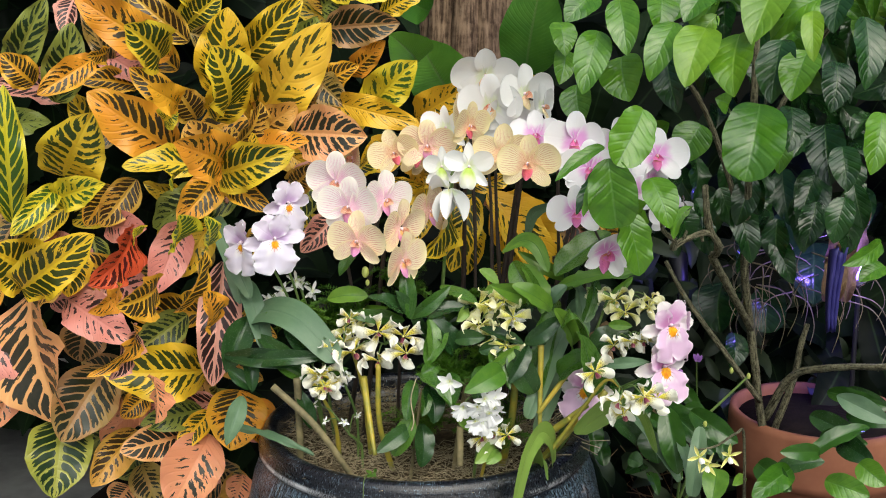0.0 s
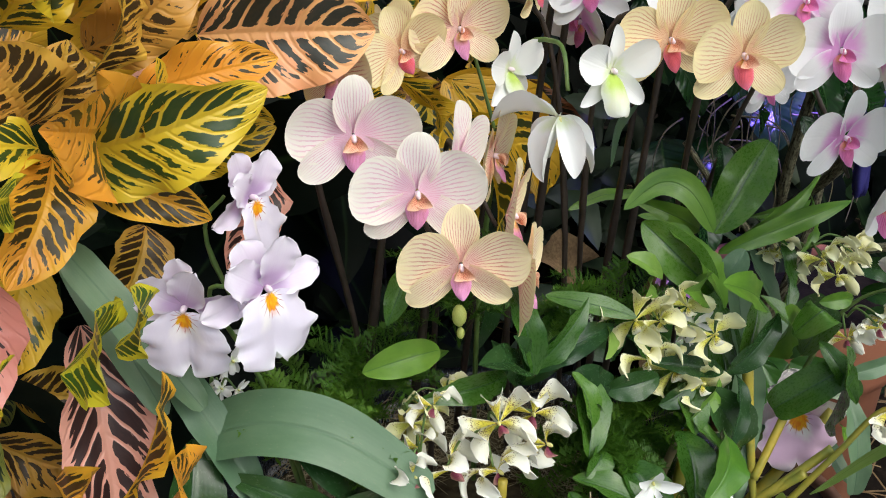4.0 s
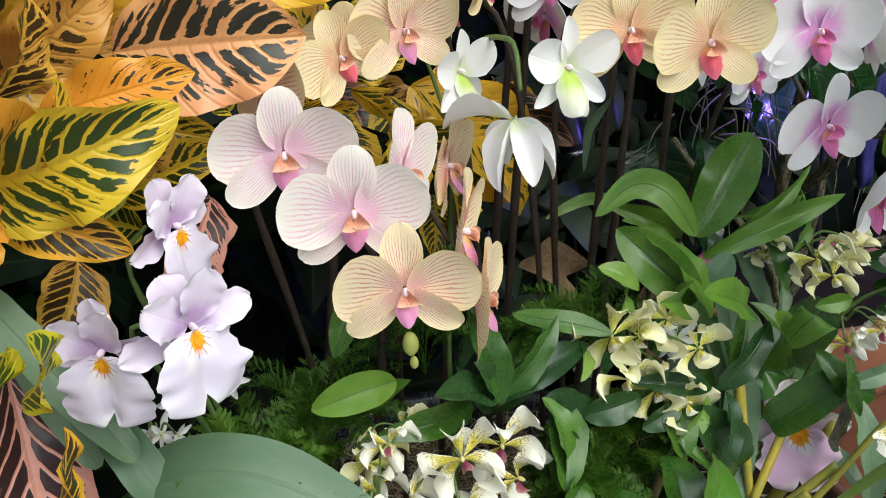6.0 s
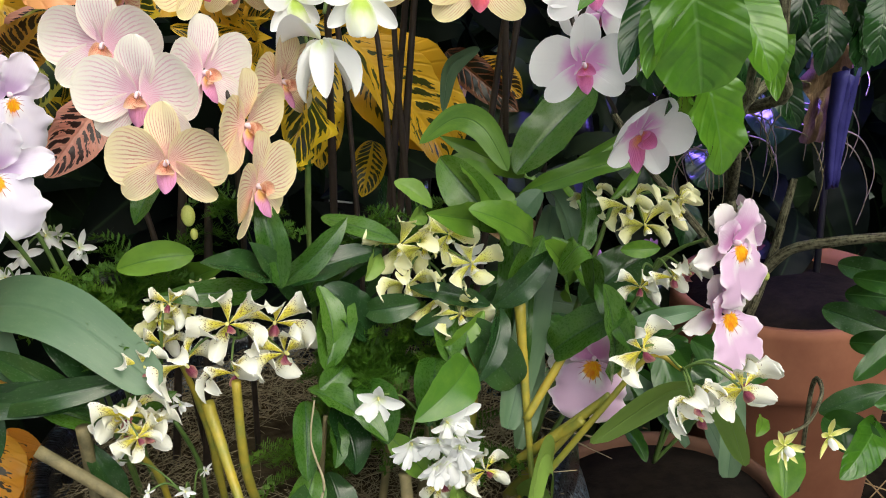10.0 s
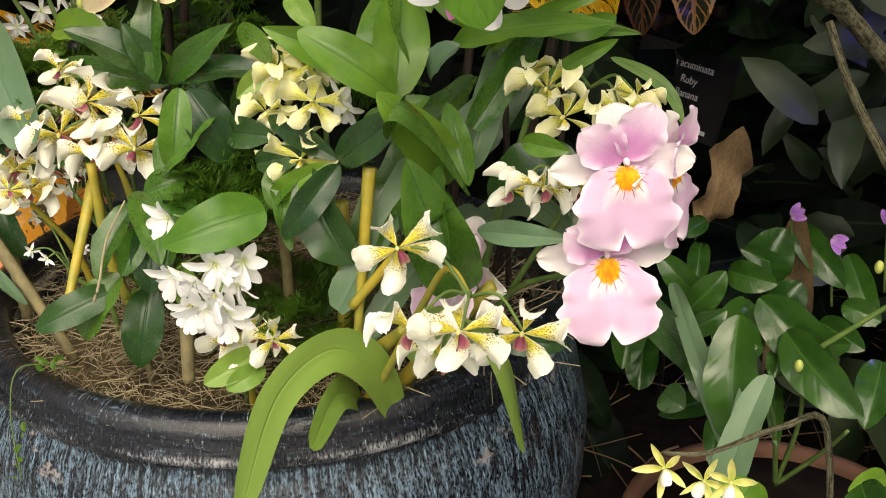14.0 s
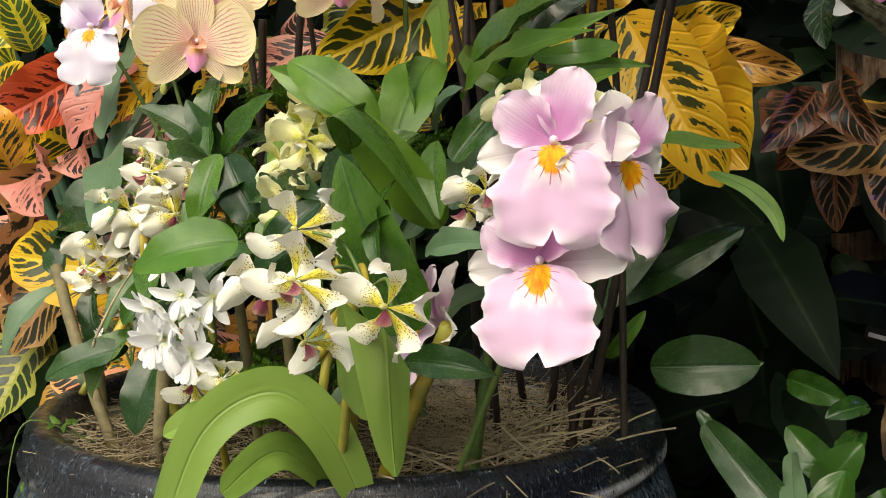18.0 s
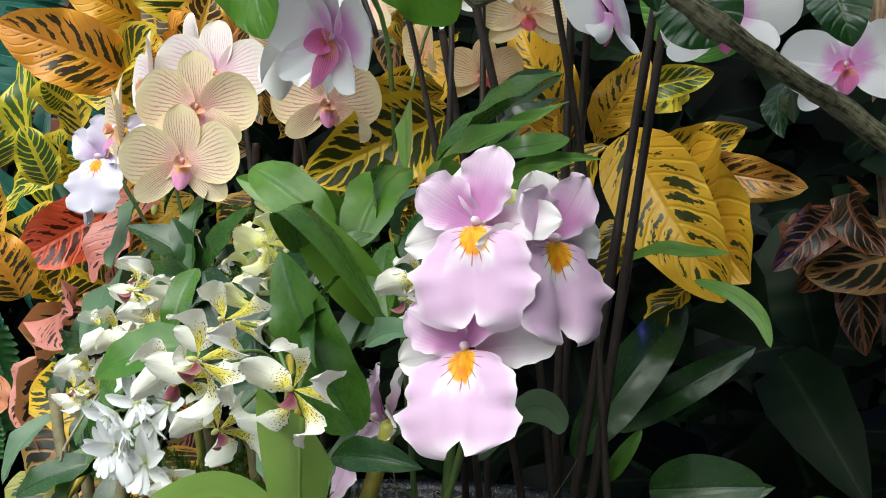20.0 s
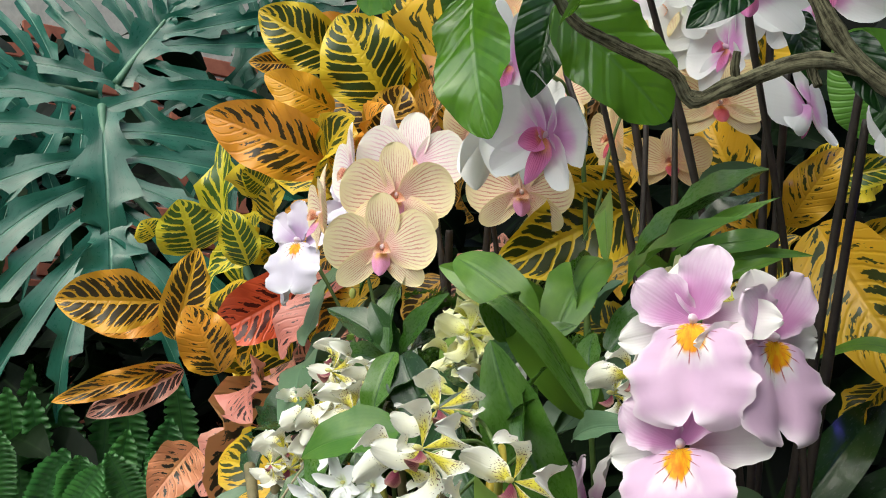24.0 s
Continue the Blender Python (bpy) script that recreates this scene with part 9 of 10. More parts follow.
def asparagus_fern(place, n, radius, rise, seed, mat, label):
    """Feathery fern: arching plumes of fine branchlets set with needles, in one mesh."""
    rng = random.Random(seed)
    verts, faces = [], []

    def blade(p, d, ln, w):
        side = d.cross(Vector((0.1, 0.3, 1))).normalized() * w
        b = len(verts)
        verts.extend([p - side, p + side, p + d * ln * 0.6 + side, p + d * ln, p + d * ln * 0.6 - side])
        faces.append((b, b + 1, b + 2, b + 3, b + 4))

    for _ in range(n):
        a = rng.uniform(0, 6.28)
        out = radius * rng.uniform(0.35, 1.0)
        p2 = Vector((math.cos(a) * out, math.sin(a) * out, rise * rng.uniform(0.3, 1.0)))
        p1 = Vector((p2.x * 0.3, p2.y * 0.3, max(p2.z, 0.5 * rise) * 1.3))
        last = Vector((0, 0, 0))
        for s in range(1, 15):
            t = s / 14
            p = (p1 * t).lerp(p1.lerp(p2, t), t)
            fwd = (p - last)
            blade(last, fwd.normalized(), fwd.length, 0.0005)
            last = p
            if t < 0.3:
                continue
            axis = fwd.normalized()
            across = axis.cross(Vector((rng.uniform(-0.3, 0.3), rng.uniform(-0.3, 0.3), 1))).normalized()
            for sg in (-1, 1):
                ln = 0.020 * (1.15 - 0.75 * t) * rng.uniform(0.7, 1.2)
                d = (across * sg + axis * 0.7 + Vector((0, 0, rng.uniform(-0.2, 0.4)))).normalized()
                for q in range(6):
                    pp = p + d * (ln * q / 6)
                    for k in (-1, 1):
                        e = (d * 0.8 + axis * k * 0.9 + Vector((0, 0, rng.uniform(0, 0.6)))).normalized()
                        blade(pp, e, 0.0062 * rng.uniform(0.7, 1.2), 0.00055)
    me = bpy.data.meshes.new("asparagus_fern")
    me.from_pydata([tuple(v) for v in verts], [], faces)
    me.uv_layers.new(name="UVMap")
    ob = mesh_part("asparagus_fern", me, mat, None, Matrix.Translation(place))
    return tagged(ob, label, "fern", "asparagus ferns", "stuff")


FERN = "feathery bright green asparagus fern among the orchids"
asparagus_fern((-0.21, 1.80, 0.79), 26, 0.085, 0.07, 31, GREEN["fern"], FERN)
asparagus_fern((-0.16, 1.85, 0.80), 24, 0.095, 0.09, 32, GREEN["fern"], FERN)
asparagus_fern((0.02, 1.72, 0.76), 18, 0.06, 0.05, 33, GREEN["fern"], FERN)
asparagus_fern((0.075, 1.74, 0.77), 20, 0.07, 0.05, 34, GREEN["fern"], FERN)
asparagus_fern((0.10, 1.74, 0.65), 30, 0.09, 0.07, 37, GREEN["fern"], FERN)
asparagus_fern((-0.03, 1.75, 0.65), 24, 0.08, 0.07, 35, GREEN["fern"], FERN)
asparagus_fern((0.09, 1.82, 0.82), 16, 0.07, 0.06, 36, GREEN["fern"], FERN)
asparagus_fern((-0.06, 1.86, 0.84), 16, 0.08, 0.09, 38, GREEN["fern"], FERN)

# ---- lemon orchid beside the pot ----
lemon = thing("lemon_orchid", (0.50, 1.78, 0.50), "orchid with thin lemon-yellow flowers on a brown stem", "orchid")
flower(lemon, "lemon", (0.447, 1.650, 0.672), (0.5, 1.0, 0.85), 0.022, 0, 2.0)
flower(lemon, "lemon", (0.402, 1.655, 0.668), (0.4, 1.0, 0.85), 0.022, 30, 2.0)
flower(lemon, "lemon", (0.425, 1.690, 0.640), (0.5, 1.0, 0.9), 0.022, -20, 2.0)
tube(lemon, "stem", [(0.52, 1.80, 0.50), (0.50, 1.76, 0.66), (0.47, 1.70, 0.69), (0.43, 1.66, 0.685), (0.40, 1.655, 0.68)], 0.003, 0.0015, M_BARK, 7, 0.1)


tube(star_a, "dry_stalk", [(-0.046, 1.630, 0.72), (-0.042, 1.634, 0.735), (-0.047, 1.655, 0.762), (-0.039, 1.673, 0.790)], 0.0013, 0.0008, M_MOSS, 5, 0.1)
for k, (x, y, z) in enumerate(((-0.205, 1.835, 0.86), (0.098, 1.905, 0.80), (0.20, 1.90, 0.93))):
    clip = thing("plant_clip", (x, y, z), "small black plastic clip on a flower spike", "clip", "plant clips")
    part("ring", lathe([(0.006, -0.006), (0.009, -0.005), (0.009, 0.005), (0.006, 0.006), (0.005, 0.0)], 12), M_BLACK, clip)
    part("lever", box_bm(0.006, -0.003, -0.004, 0.018, 0.003, 0.005), M_BLACK, clip, "", False)
# thin creeper over the rim
tube(star_b, "runner", [(-0.10, 1.66, 0.63), (-0.115, 1.612, 0.655), (-0.118, 1.595, 0.62), (-0.112, 1.588, 0.56)], 0.0008, 0.0005, M_STEM, 5)
runner = random.Random(3)
for k in range(16):
    q = Vector((-0.100 - 0.018 * min(1, k / 8), 1.645 - 0.057 * k / 15, 0.65 - 0.09 * max(0, k - 5) / 10))
    leaf(star_b, q, q + Vector((runner.uniform(-0.01, 0.01), -0.004, runner.uniform(-0.008, 0.008))), 0.005, (0.2, -1, 0.4), GREEN["fern"], "oval")

# ---- filler crown of the small tree ----
crown = random.Random(44)
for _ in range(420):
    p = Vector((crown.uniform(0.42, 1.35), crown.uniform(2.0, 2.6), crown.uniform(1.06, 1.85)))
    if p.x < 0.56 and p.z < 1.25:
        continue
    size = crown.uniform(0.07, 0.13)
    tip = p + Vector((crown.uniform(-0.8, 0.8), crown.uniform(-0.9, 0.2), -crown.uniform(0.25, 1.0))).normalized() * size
    # light painted by height: bright leaf copies above, shaded ones below
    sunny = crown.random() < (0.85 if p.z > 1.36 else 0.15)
    leaf(tree, p, tip, size * crown.uniform(0.42, 0.56), (crown.uniform(-1.2, 0.9), -1, crown.uniform(-0.3, 1.8)), GREEN[("tree_lit" if crown.random() < 0.45 else "tree") if sunny else "tree_shaded"], "drop", arch=crown.choice((0.08, 0.16, 0.24)), wave=0.07, fold=crown.choice((0.2, 0.5)))

# low leaves between the stems, with shade in their dark colour
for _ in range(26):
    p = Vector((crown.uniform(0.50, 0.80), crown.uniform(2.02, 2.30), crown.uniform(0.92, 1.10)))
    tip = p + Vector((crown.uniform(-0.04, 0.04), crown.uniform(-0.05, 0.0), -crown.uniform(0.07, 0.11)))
    leaf(tree, p, tip, crown.uniform(0.040, 0.058), (crown.uniform(-0.8, 0.3), -1, crown.uniform(0.0, 0.8)), GREEN["tree_shaded"], "drop", arch=0.12, wave=0.06, fold=0.3)

# ---- name plate of the banana ----
def plate_text(parent, body, size, x, z, m):
    cu = bpy.data.curves.new("lettering", "FONT")
    cu.body, cu.size, cu.extrude = body, size, 0.0004
    ob = bpy.data.objects.new("lettering", cu)
    scene.collection.objects.link(ob)
    dg = bpy.context.evaluated_depsgraph_get()
    me = bpy.data.meshes.new_from_object(ob.evaluated_get(dg))
    bpy.data.objects.remove(ob)
    mesh_part("lettering", me, M_LETTER, parent, m @ Matrix.Translation((x, z, 0.0035)))


SIGN = (0.27, 2.62, 0.0)
sign = thing("plant_sign", SIGN, "black plant label with white lettering on a stake", "sign")
sx = Vector((0.842, -0.539, -0.02)).normalized()
sn = Vector((-0.50, -0.80, 0.30))
sn = (sn - sx * sn.dot(sx)).normalized()
sign_m = Matrix((sx, sn.cross(sx), sn)).transposed().to_4x4()
sign_m.translation = Vector((0.142, 2.727, 0.709)) - Vector(SIGN)
plate = part("plate", box_bm(0, -0.128, -0.003, 0.196, 0, 0.003), M_BLACK, sign, "", False)
plate.matrix_basis = sign_m
tube(sign, "stake", [(0.225, 2.69, 0.0), (0.222, 2.69, 0.4), (0.225, 2.685, 0.62)], 0.005, 0.004, M_BLACK, 6)
plate_text(sign, "Musa acuminata", 0.0165, 0.052, -0.030, sign_m)
plate_text(sign, "Ruby", 0.0165, 0.100, -0.052, sign_m)
plate_text(sign, "Red Banana", 0.0165, 0.066, -0.073, sign_m)
for bx, by, bw in ((0.010, -0.096, 0.045), (0.150, -0.118, 0.026)):
    bar = part("lettering", box_bm(bx, by, 0.003, bx + bw, by + 0.006, 0.0042), M_LETTER, sign, "", False)
    bar.matrix_basis = sign_m

# ---- spotlights among the pots ----
def glow_mat(name, col, strength):
    n = Nodes(name)
    return n.finish(col, 0.3, emit=col, emit_strength=strength)


M_VIOLET = glow_mat("violet_lens", (0.25, 0.12, 1.0), 6.0)


def spotlight(x, y, z, aim, label, lit):
    t = thing("spotlight", (x, y, z), label, "lamp", "spotlights")
    q = Vector(aim).to_track_quat("Z", "Y").to_matrix().to_4x4()
    for name, prof, mat in (("housing", [(0.012, -0.07), (0.021, -0.06), (0.023, 0.0), (0.023, 0.012)], M_BLACK), ("ring", [(0.0235, 0.012), (0.025, 0.014), (0.025, 0.022), (0.020, 0.024)], M_SILVER), ("lens", [(0.019, 0.018), (0.018, 0.022), (0.006, 0.025)], M_VIOLET if lit else M_BLACK)):
        ob = part(name, lathe(prof, 20), mat, t)
        ob.matrix_basis = q
    k = 0.006 if lit else 0.0022
    tube(t, "stake" if lit else "cable", [(x, y, z), (x + 0.01, y + 0.02, z * 0.5), (x + 0.01, y + 0.02, 0.02)], k, k, M_BLACK, 6)
    return t


spotlight(0.560, 2.575, 0.735, (0.02, -0.25, -1.0), "black spotlight with a silver ring", False)
spotlight(0.90, 2.35, 0.80, (-0.5, -0.7, 0.1), "black spotlight with a glowing violet lens", True)
blue_data = bpy.data.lights.new("violet_light", "POINT")
blue_data.energy, blue_data.color, blue_data.shadow_soft_size = 6.0, (0.20, 0.12, 1.0), 0.03
blue_lamp = new("violet_light", blue_data)
blue_lamp.location = (0.86, 2.28, 0.86)

# aerial roots and tatters lit by the violet lamp
roots = thing("aerial_roots", (0.80, 2.30, 0.55), "tangle of pale aerial roots lit violet", "roots")
rr = random.Random(12)
for k in range(46):
    a = Vector((0.74 + rr.uniform(-0.12, 0.14), 2.32 + rr.uniform(-0.05, 0.1), 0.78 + rr.uniform(-0.05, 0.14)))
    drop = rr.uniform(0.05, 0.16)
    swing = rr.uniform(-0.10, 0.10)
    tube(roots, "root", [a, a + Vector((swing * 0.8, -0.01, -drop * 0.15)), a + Vector((swing * 1.2, -0.015, -drop * 0.6)), a + Vector((swing, -0.02, -drop))], 0.0016, 0.0007, M_CANE_DRY, 5)
for k in range(3):
    leaf(roots, (0.84 + 0.02 * k, 2.30, 0.98 - 0.01 * k), (0.80 + 0.02 * k, 2.27, 0.76), 0.035, (-0.3, -1, 0.1), M_BROWNLEAF, "strap", wave=0.2, name="dry_leaf")

# buds and withered leaves of the low shrub
for p in ((0.52, 1.93, 0.72), (0.56, 1.96, 0.70), (0.47, 1.90, 0.63)):
    mesh_part("bud", with_material(blob_mesh("bud_shape", 0.55, 0.55, 0.85, 9, 7), M_BUD), None, shrub, local(shrub, Matrix.Translation(p) @ Matrix.Scale(0.007, 4)))
for a, b in (((0.46, 2.05, 0.40), (0.47, 1.97, 0.60)), ((0.47, 1.97, 0.60), (0.56, 1.96, 0.70)), ((0.46, 2.05, 0.40), (0.42, 1.93, 0.62)), ((0.46, 2.05, 0.40), (0.52, 1.99, 0.52))):
    a, b = Vector(a), Vector(b)
    tube(shrub, "stem", [a, a.lerp(b, 0.5) + Vector((0.01, 0, 0.01)), b], 0.003, 0.002, M_STEM, 6)
leaf(shrub, (0.42, 2.25, 0.42), (0.44, 2.20, 0.66), 0.04, (0.3, -1, 0.1), M_BROWNLEAF, "lance", twist=1.0, name="withered_leaf")


# ---- blue cloth among the pots ----
def cloth(parent, place, w, h, seed):
    """A crumpled hanging strip with soft folds."""
    rng = random.Random(seed)
    k, n = 10, 12
    ph = rng.uniform(0, 6)
    verts = []
    for j in range(n + 1):
        for i in range(k + 1):
            a, b = i / k - 0.5, j / n
            verts.append((a * w * (1 - 0.35 * b) + 0.2 * w * b * math.sin(3 * b + ph), 0.012 * math.sin(a * 17 + ph + 2 * b) + 0.02 * b, -b * h + 0.006 * math.sin(a * 9 + ph)))
    faces = [(j * (k + 1) + i, j * (k + 1) + i + 1, (j + 1) * (k + 1) + i + 1, (j + 1) * (k + 1) + i) for j in range(n) for i in range(k)]
    me = bpy.data.meshes.new("cloth")
    me.from_pydata(verts, [], faces)
    ob = mesh_part("blue_cloth", me, M_BLUE, parent, Matrix.Translation(place), "", True)
    mod = ob.modifiers.new("thickness", "SOLIDIFY")
    mod.thickness = 0.003
    return ob


tagged(cloth(None, (0.775, 2.14, 0.90), 0.026, 0.17, 5), "violet-blue cloth hanging by the small tree", "cloth")

# ---- sprays of small flowers ----
spray_flower(spot_c, "spotted", (0.228, 1.606, 0.823), 0.027, (0.272, 1.620, 0.790), 0.35)
spray_flower(spot_c, "spotted", (0.292, 1.552, 0.803), 0.028, (0.272, 1.620, 0.790), 0.35)
spray_flower(spot_c, "spotted", (0.258, 1.560, 0.792), 0.026, (0.272, 1.620, 0.790), 0.35)
spray_flower(spot_c, "spotted", (0.318, 1.590, 0.788), 0.028, (0.272, 1.620, 0.790), 0.35)
spray_flower(spot_c, "spotted", (0.268, 1.578, 0.766), 0.025, (0.272, 1.620, 0.790), 0.35)
spray_flower(spot_a, "spotted", (-0.140, 1.723, 0.817), 0.0312, (-0.091, 1.750, 0.821))
spray_flower(spot_a, "spotted", (-0.100, 1.716, 0.852), 0.0312, (-0.091, 1.750, 0.821))
spray_flower(spot_a, "spotted", (-0.060, 1.729, 0.841), 0.0312, (-0.091, 1.750, 0.821))
spray_flower(spot_a, "spotted", (-0.100, 1.719, 0.804), 0.0308, (-0.091, 1.750, 0.821))
spray_flower(spot_a, "spotted", (-0.056, 1.714, 0.818), 0.0311, (-0.091, 1.750, 0.821))
spray_flower(spot_b, "spotgreen", (0.059, 1.753, 0.887), 0.0299, (0.085, 1.759, 0.866))
spray_flower(spot_b, "spotgreen", (0.077, 1.741, 0.887), 0.0292, (0.085, 1.759, 0.866))
spray_flower(spot_b, "spotgreen", (0.099, 1.733, 0.899), 0.0264, (0.085, 1.759, 0.866))
spray_flower(spot_b, "spotgreen", (0.060, 1.732, 0.857), 0.0262, (0.085, 1.759, 0.866))
spray_flower(spot_b, "spotgreen", (0.083, 1.725, 0.843), 0.0279, (0.085, 1.759, 0.866))
spray_flower(spot_b, "spotgreen", (0.101, 1.709, 0.832), 0.0252, (0.085, 1.759, 0.866))
spray_flower(spot_b, "spotgreen", (0.113, 1.710, 0.878), 0.0248, (0.085, 1.759, 0.866))
spray_flower(spot_d, "spotgreen", (0.279, 1.753, 0.895), 0.0280, (0.300, 1.792, 0.887))
spray_flower(spot_d, "spotgreen", (0.294, 1.747, 0.877), 0.0261, (0.300, 1.792, 0.887))
spray_flower(spot_d, "spotgreen", (0.254, 1.786, 0.895), 0.0208, (0.300, 1.792, 0.887))
spray_flower(spot_d, "spotgreen", (0.334, 1.753, 0.883), 0.0222, (0.300, 1.792, 0.887))
spray_flower(spot_d, "spotgreen", (0.340, 1.768, 0.892), 0.0197, (0.300, 1.792, 0.887))
spray_flower(spot_d, "spotted", (0.271, 1.704, 0.834), 0.0231, (0.296, 1.730, 0.839))
spray_flower(spot_d, "spotted", (0.298, 1.692, 0.844), 0.0224, (0.296, 1.730, 0.839))
spray_flower(spot_d, "spotted", (0.319, 1.705, 0.841), 0.0234, (0.296, 1.730, 0.839))
spray_flower(spot_c, "spotted", (0.063, 1.646, 0.705), 0.0233, (0.082, 1.680, 0.701))
spray_flower(spot_c, "spotted", (0.080, 1.656, 0.706), 0.0224, (0.082, 1.680, 0.701))
spray_flower(spot_c, "spotted", (0.102, 1.650, 0.706), 0.0211, (0.082, 1.680, 0.701))
spray_flower(star_a, "snow", (0.033, 1.632, 0.759), 0.0226, (0.058, 1.667, 0.751))
spray_flower(star_a, "snow", (0.055, 1.627, 0.761), 0.0222, (0.058, 1.667, 0.751))
spray_flower(star_a, "snow", (0.065, 1.638, 0.769), 0.0223, (0.058, 1.667, 0.751))
spray_flower(star_a, "snow", (0.079, 1.654, 0.767), 0.0237, (0.058, 1.667, 0.751))
spray_flower(star_a, "snow", (0.061, 1.625, 0.740), 0.0235, (0.058, 1.667, 0.751))
spray_flower(star_a, "snow", (0.069, 1.641, 0.728), 0.0239, (0.058, 1.667, 0.751))
spray_flower(star_a, "snow", (0.081, 1.643, 0.754), 0.0203, (0.058, 1.667, 0.751))
spray_flower(star_a, "snow", (0.013, 1.659, 0.790), 0.0231, (0.058, 1.667, 0.751))
spray_flower(star_a, "snow", (0.073, 1.625, 0.751), 0.0211, (0.058, 1.667, 0.751))
spray_flower(star_a, "snow", (0.051, 1.624, 0.739), 0.0203, (0.058, 1.667, 0.751))
spray_flower(spot_a, "spotted", (-0.193, 1.719, 0.779), 0.0310, (-0.186, 1.748, 0.766))
spray_flower(spot_a, "spotted", (-0.178, 1.718, 0.763), 0.0273, (-0.186, 1.748, 0.766))

# ---- further flowers and canes behind ----
flower(moth_b, "gold", (0.019, 2.077, 1.154), (0.70, 1.25, 1.30), 0.044)
flower(moth_b, "gold", (-0.032, 2.076, 1.081), (0.70, 1.25, 1.25), 0.038)
flower(moth_b, "gold", (0.037, 2.010, 1.165), (0.75, 1.5, 1.35), 0.042)
flower(moth_b, "gold", (0.071, 2.032, 1.113), (0.75, 1.5, 1.25), 0.042)
flower(moth_b, "gold", (-0.043, 2.002, 1.098), (-0.4, 1.2, 1.0), 0.040)
flower(moth_c, "pinkheart", (0.152, 1.834, 1.150), (0.20, 1.0, 1.30), 0.040)
flower(moth_c, "pinkheart", (0.144, 1.961, 1.136), (-0.2, 0.8, 1.15), 0.044)
flower(moth_c, "pinkheart", (0.178, 2.022, 1.087), (-0.9, 1.9, 0.85), 0.046)
flower(moth_c, "pinkheart", (0.296, 1.889, 1.125), (0.55, 1.0, 1.05), 0.050)
flower(moth_c, "pinkheart", (0.334, 1.957, 1.040), (0.1, 2.6, 0.9), 0.046)
flower(moth_d, "whitegold", (0.113, 1.976, 1.166), (0.6, 1.1, 1.0), 0.046)
flower(moth_c, "pinkheart", (0.412, 1.987, 0.992), (0.6, 0.9, 1.0), 0.040)
tube(moth_b, "spike", [(0.036, 2.060, 0.600), (0.041, 1.962, 1.029), (0.041, 1.948, 1.090)], 0.0042, 0.0034, M_SPIKE, 7, 0.05, "", (0.35, 0.7))
tube(moth_a, "spike", [(-0.168, 1.908, 0.600), (-0.111, 1.894, 0.992), (-0.107, 1.894, 1.015)], 0.0042, 0.0034, M_SPIKE, 7, 0.05, "", (0.35, 0.7))
tube(moth_a, "spike", [(-0.139, 1.861, 0.600), (-0.097, 1.837, 0.949), (-0.092, 1.834, 0.989)], 0.0042, 0.0034, M_SPIKE, 7, 0.05, "", (0.35, 0.7))
tube(moth_b, "spike", [(0.091, 2.028, 0.600), (0.143, 2.008, 1.055), (0.156, 2.003, 1.165)], 0.0042, 0.0034, M_SPIKE, 7, 0.05, "", (0.35, 0.7))
tube(moth_d, "spike", [(0.078, 2.044, 0.600), (0.137, 2.034, 1.036), (0.149, 2.032, 1.126)], 0.0042, 0.0034, M_SPIKE, 7, 0.05, "", (0.35, 0.7))
tube(moth_c, "spike", [(0.162, 1.957, 0.600), (0.236, 1.975, 0.970), (0.258, 1.981, 1.080)], 0.0042, 0.0034, M_SPIKE, 7, 0.05, "", (0.35, 0.7))
tube(moth_c, "spike", [(0.159, 1.984, 0.600), (0.231, 1.999, 0.973), (0.247, 2.003, 1.058)], 0.0042, 0.0034, M_SPIKE, 7, 0.05, "", (0.35, 0.7))

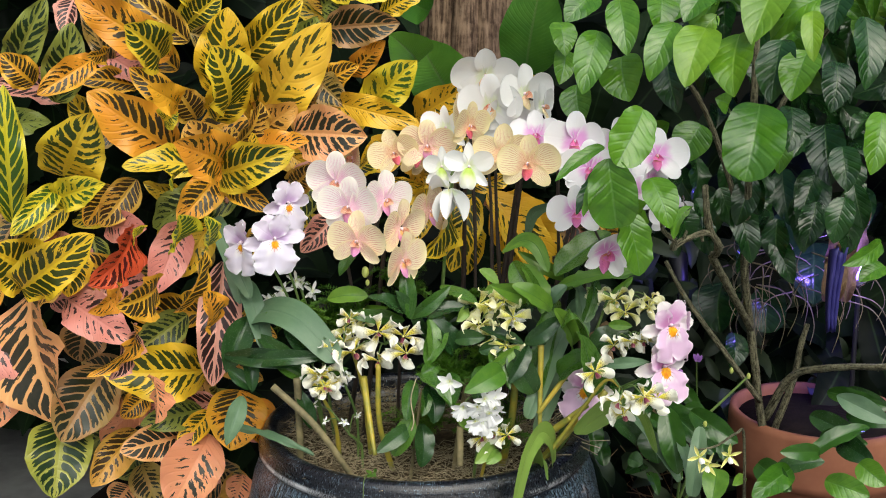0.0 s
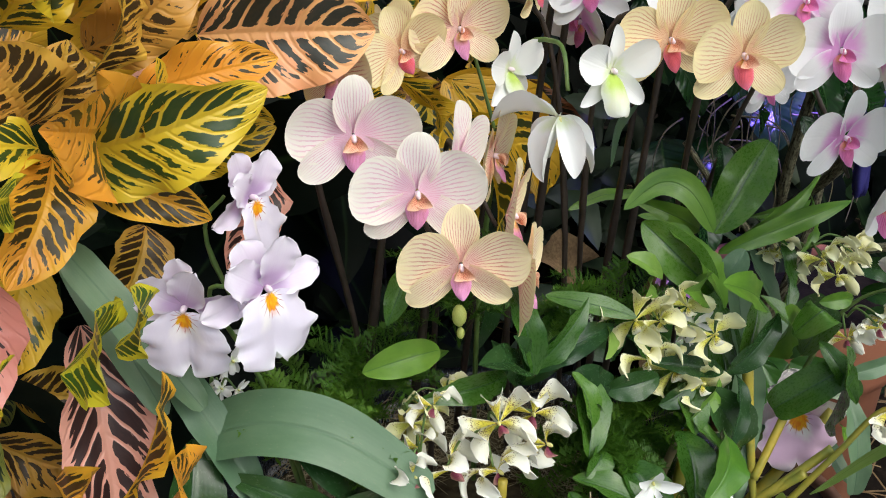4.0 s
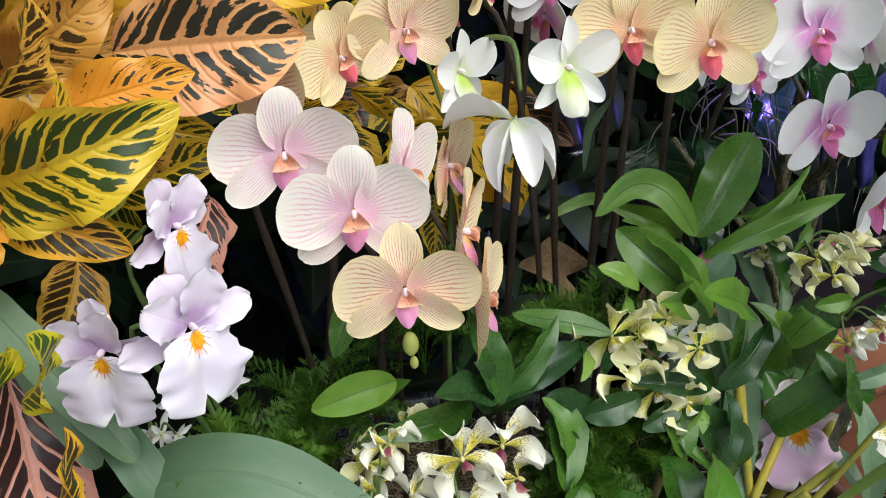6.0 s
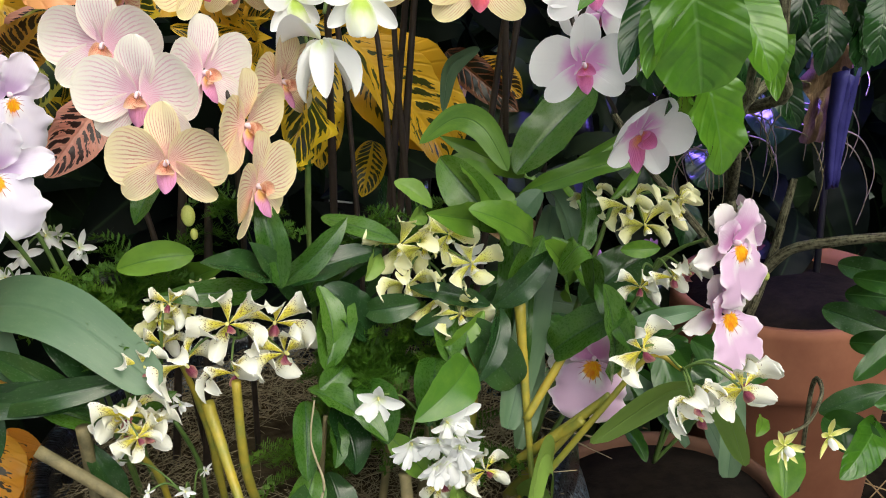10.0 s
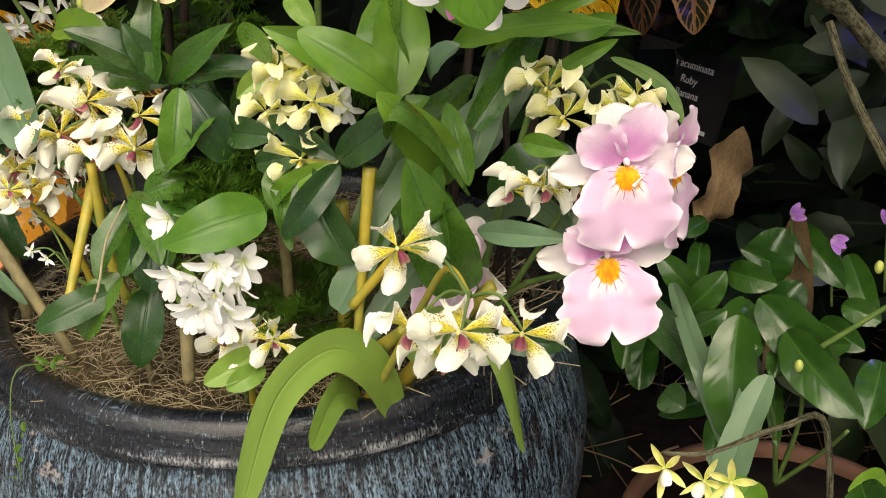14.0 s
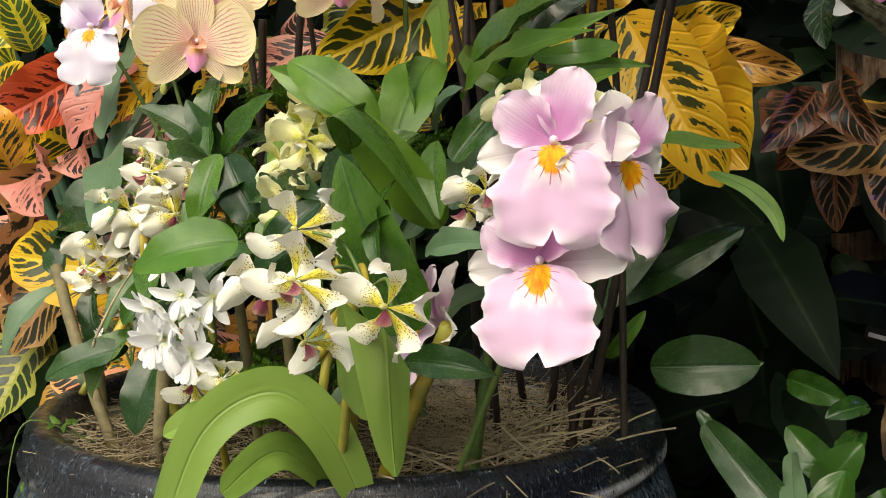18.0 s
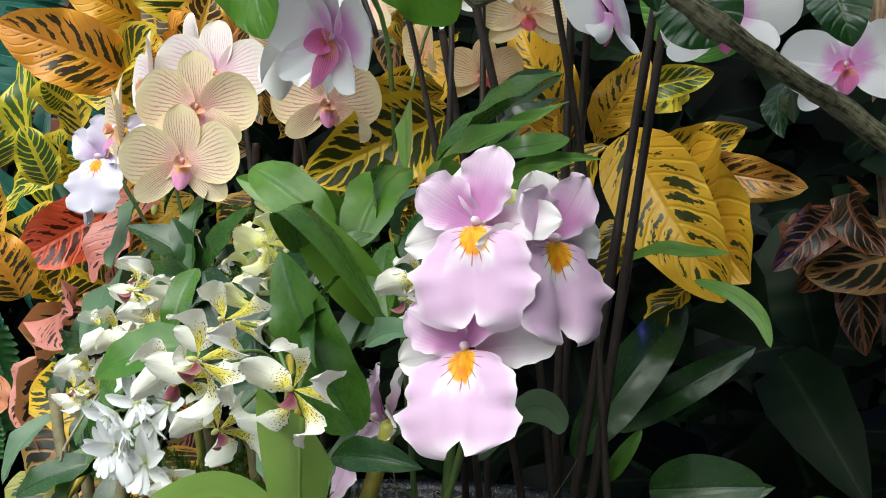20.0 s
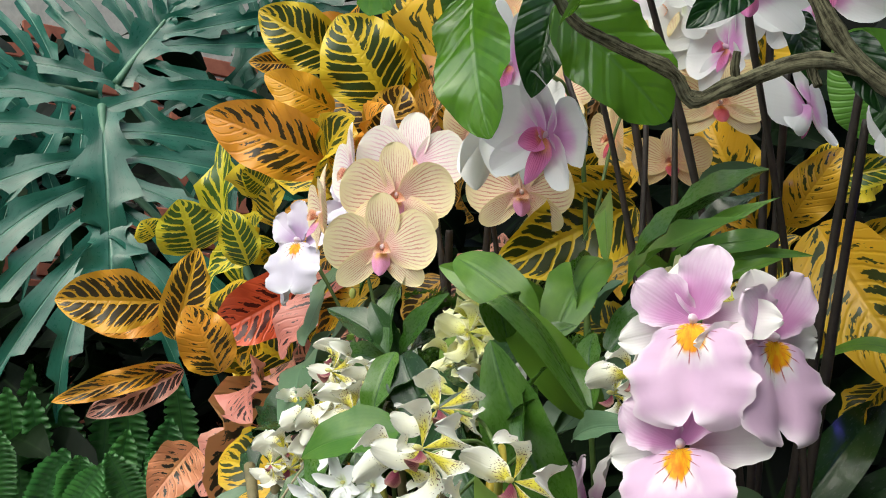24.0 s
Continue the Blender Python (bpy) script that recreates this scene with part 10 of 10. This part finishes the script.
# ---- swollen canes and ferns between the leaves ----
tube(spot_b, "cane", [(0.155, 1.679, 0.668), (0.156, 1.699, 0.766), (0.157, 1.712, 0.832)], 0.0026, 0.0054, M_CANE, 9, 0.04, "", (0.3, 0.62))
tube(spot_a, "cane", [(-0.103, 1.651, 0.672), (-0.117, 1.704, 0.730), (-0.126, 1.740, 0.769)], 0.0032, 0.0061, M_CANE, 9, 0.04, "", (0.3, 0.62))
tube(spot_a, "cane", [(-0.231, 1.743, 0.610), (-0.231, 1.735, 0.698), (-0.232, 1.729, 0.770)], 0.0056, 0.0062, M_CANE_DRY, 9, 0.04, "", (0.3, 0.62))
tube(spot_d, "cane", [(0.152, 1.685, 0.728), (0.189, 1.693, 0.778), (0.214, 1.698, 0.812)], 0.0038, 0.0041, M_CANE, 9, 0.04, "", (0.3, 0.62))
tube(spot_c, "cane", [(0.139, 1.711, 0.663), (0.191, 1.683, 0.714), (0.226, 1.665, 0.749)], 0.0040, 0.0045, M_CANE, 9, 0.04, "", (0.3, 0.62))
tube(star_a, "cane", [(0.029, 1.639, 0.660), (0.029, 1.643, 0.697), (0.029, 1.646, 0.721)], 0.0052, 0.0055, M_CANE_DRY, 9, 0.04, "", (0.3, 0.62))
tube(spot_c, "cane", [(0.157, 1.712, 0.670), (0.184, 1.687, 0.704), (0.202, 1.671, 0.726)], 0.0042, 0.0046, M_CANE, 9, 0.04, "", (0.3, 0.62))
asparagus_fern((-0.238, 1.818, 0.823), 22, 0.070, 0.040, 170, GREEN["fern"], FERN)
asparagus_fern((0.022, 1.744, 0.753), 22, 0.055, 0.035, 615, GREEN["fern"], FERN)
asparagus_fern((-0.004, 1.741, 0.752), 14, 0.050, 0.030, 560, GREEN["fern"], FERN)
asparagus_fern((-0.209, 1.859, 0.798), 22, 0.060, 0.050, 470, GREEN["fern"], FERN)
asparagus_fern((0.057, 1.755, 0.739), 14, 0.040, 0.040, 1080, GREEN["fern"], FERN)
asparagus_fern((0.036, 1.817, 0.844), 14, 0.050, 0.050, 520, GREEN["fern"], FERN)
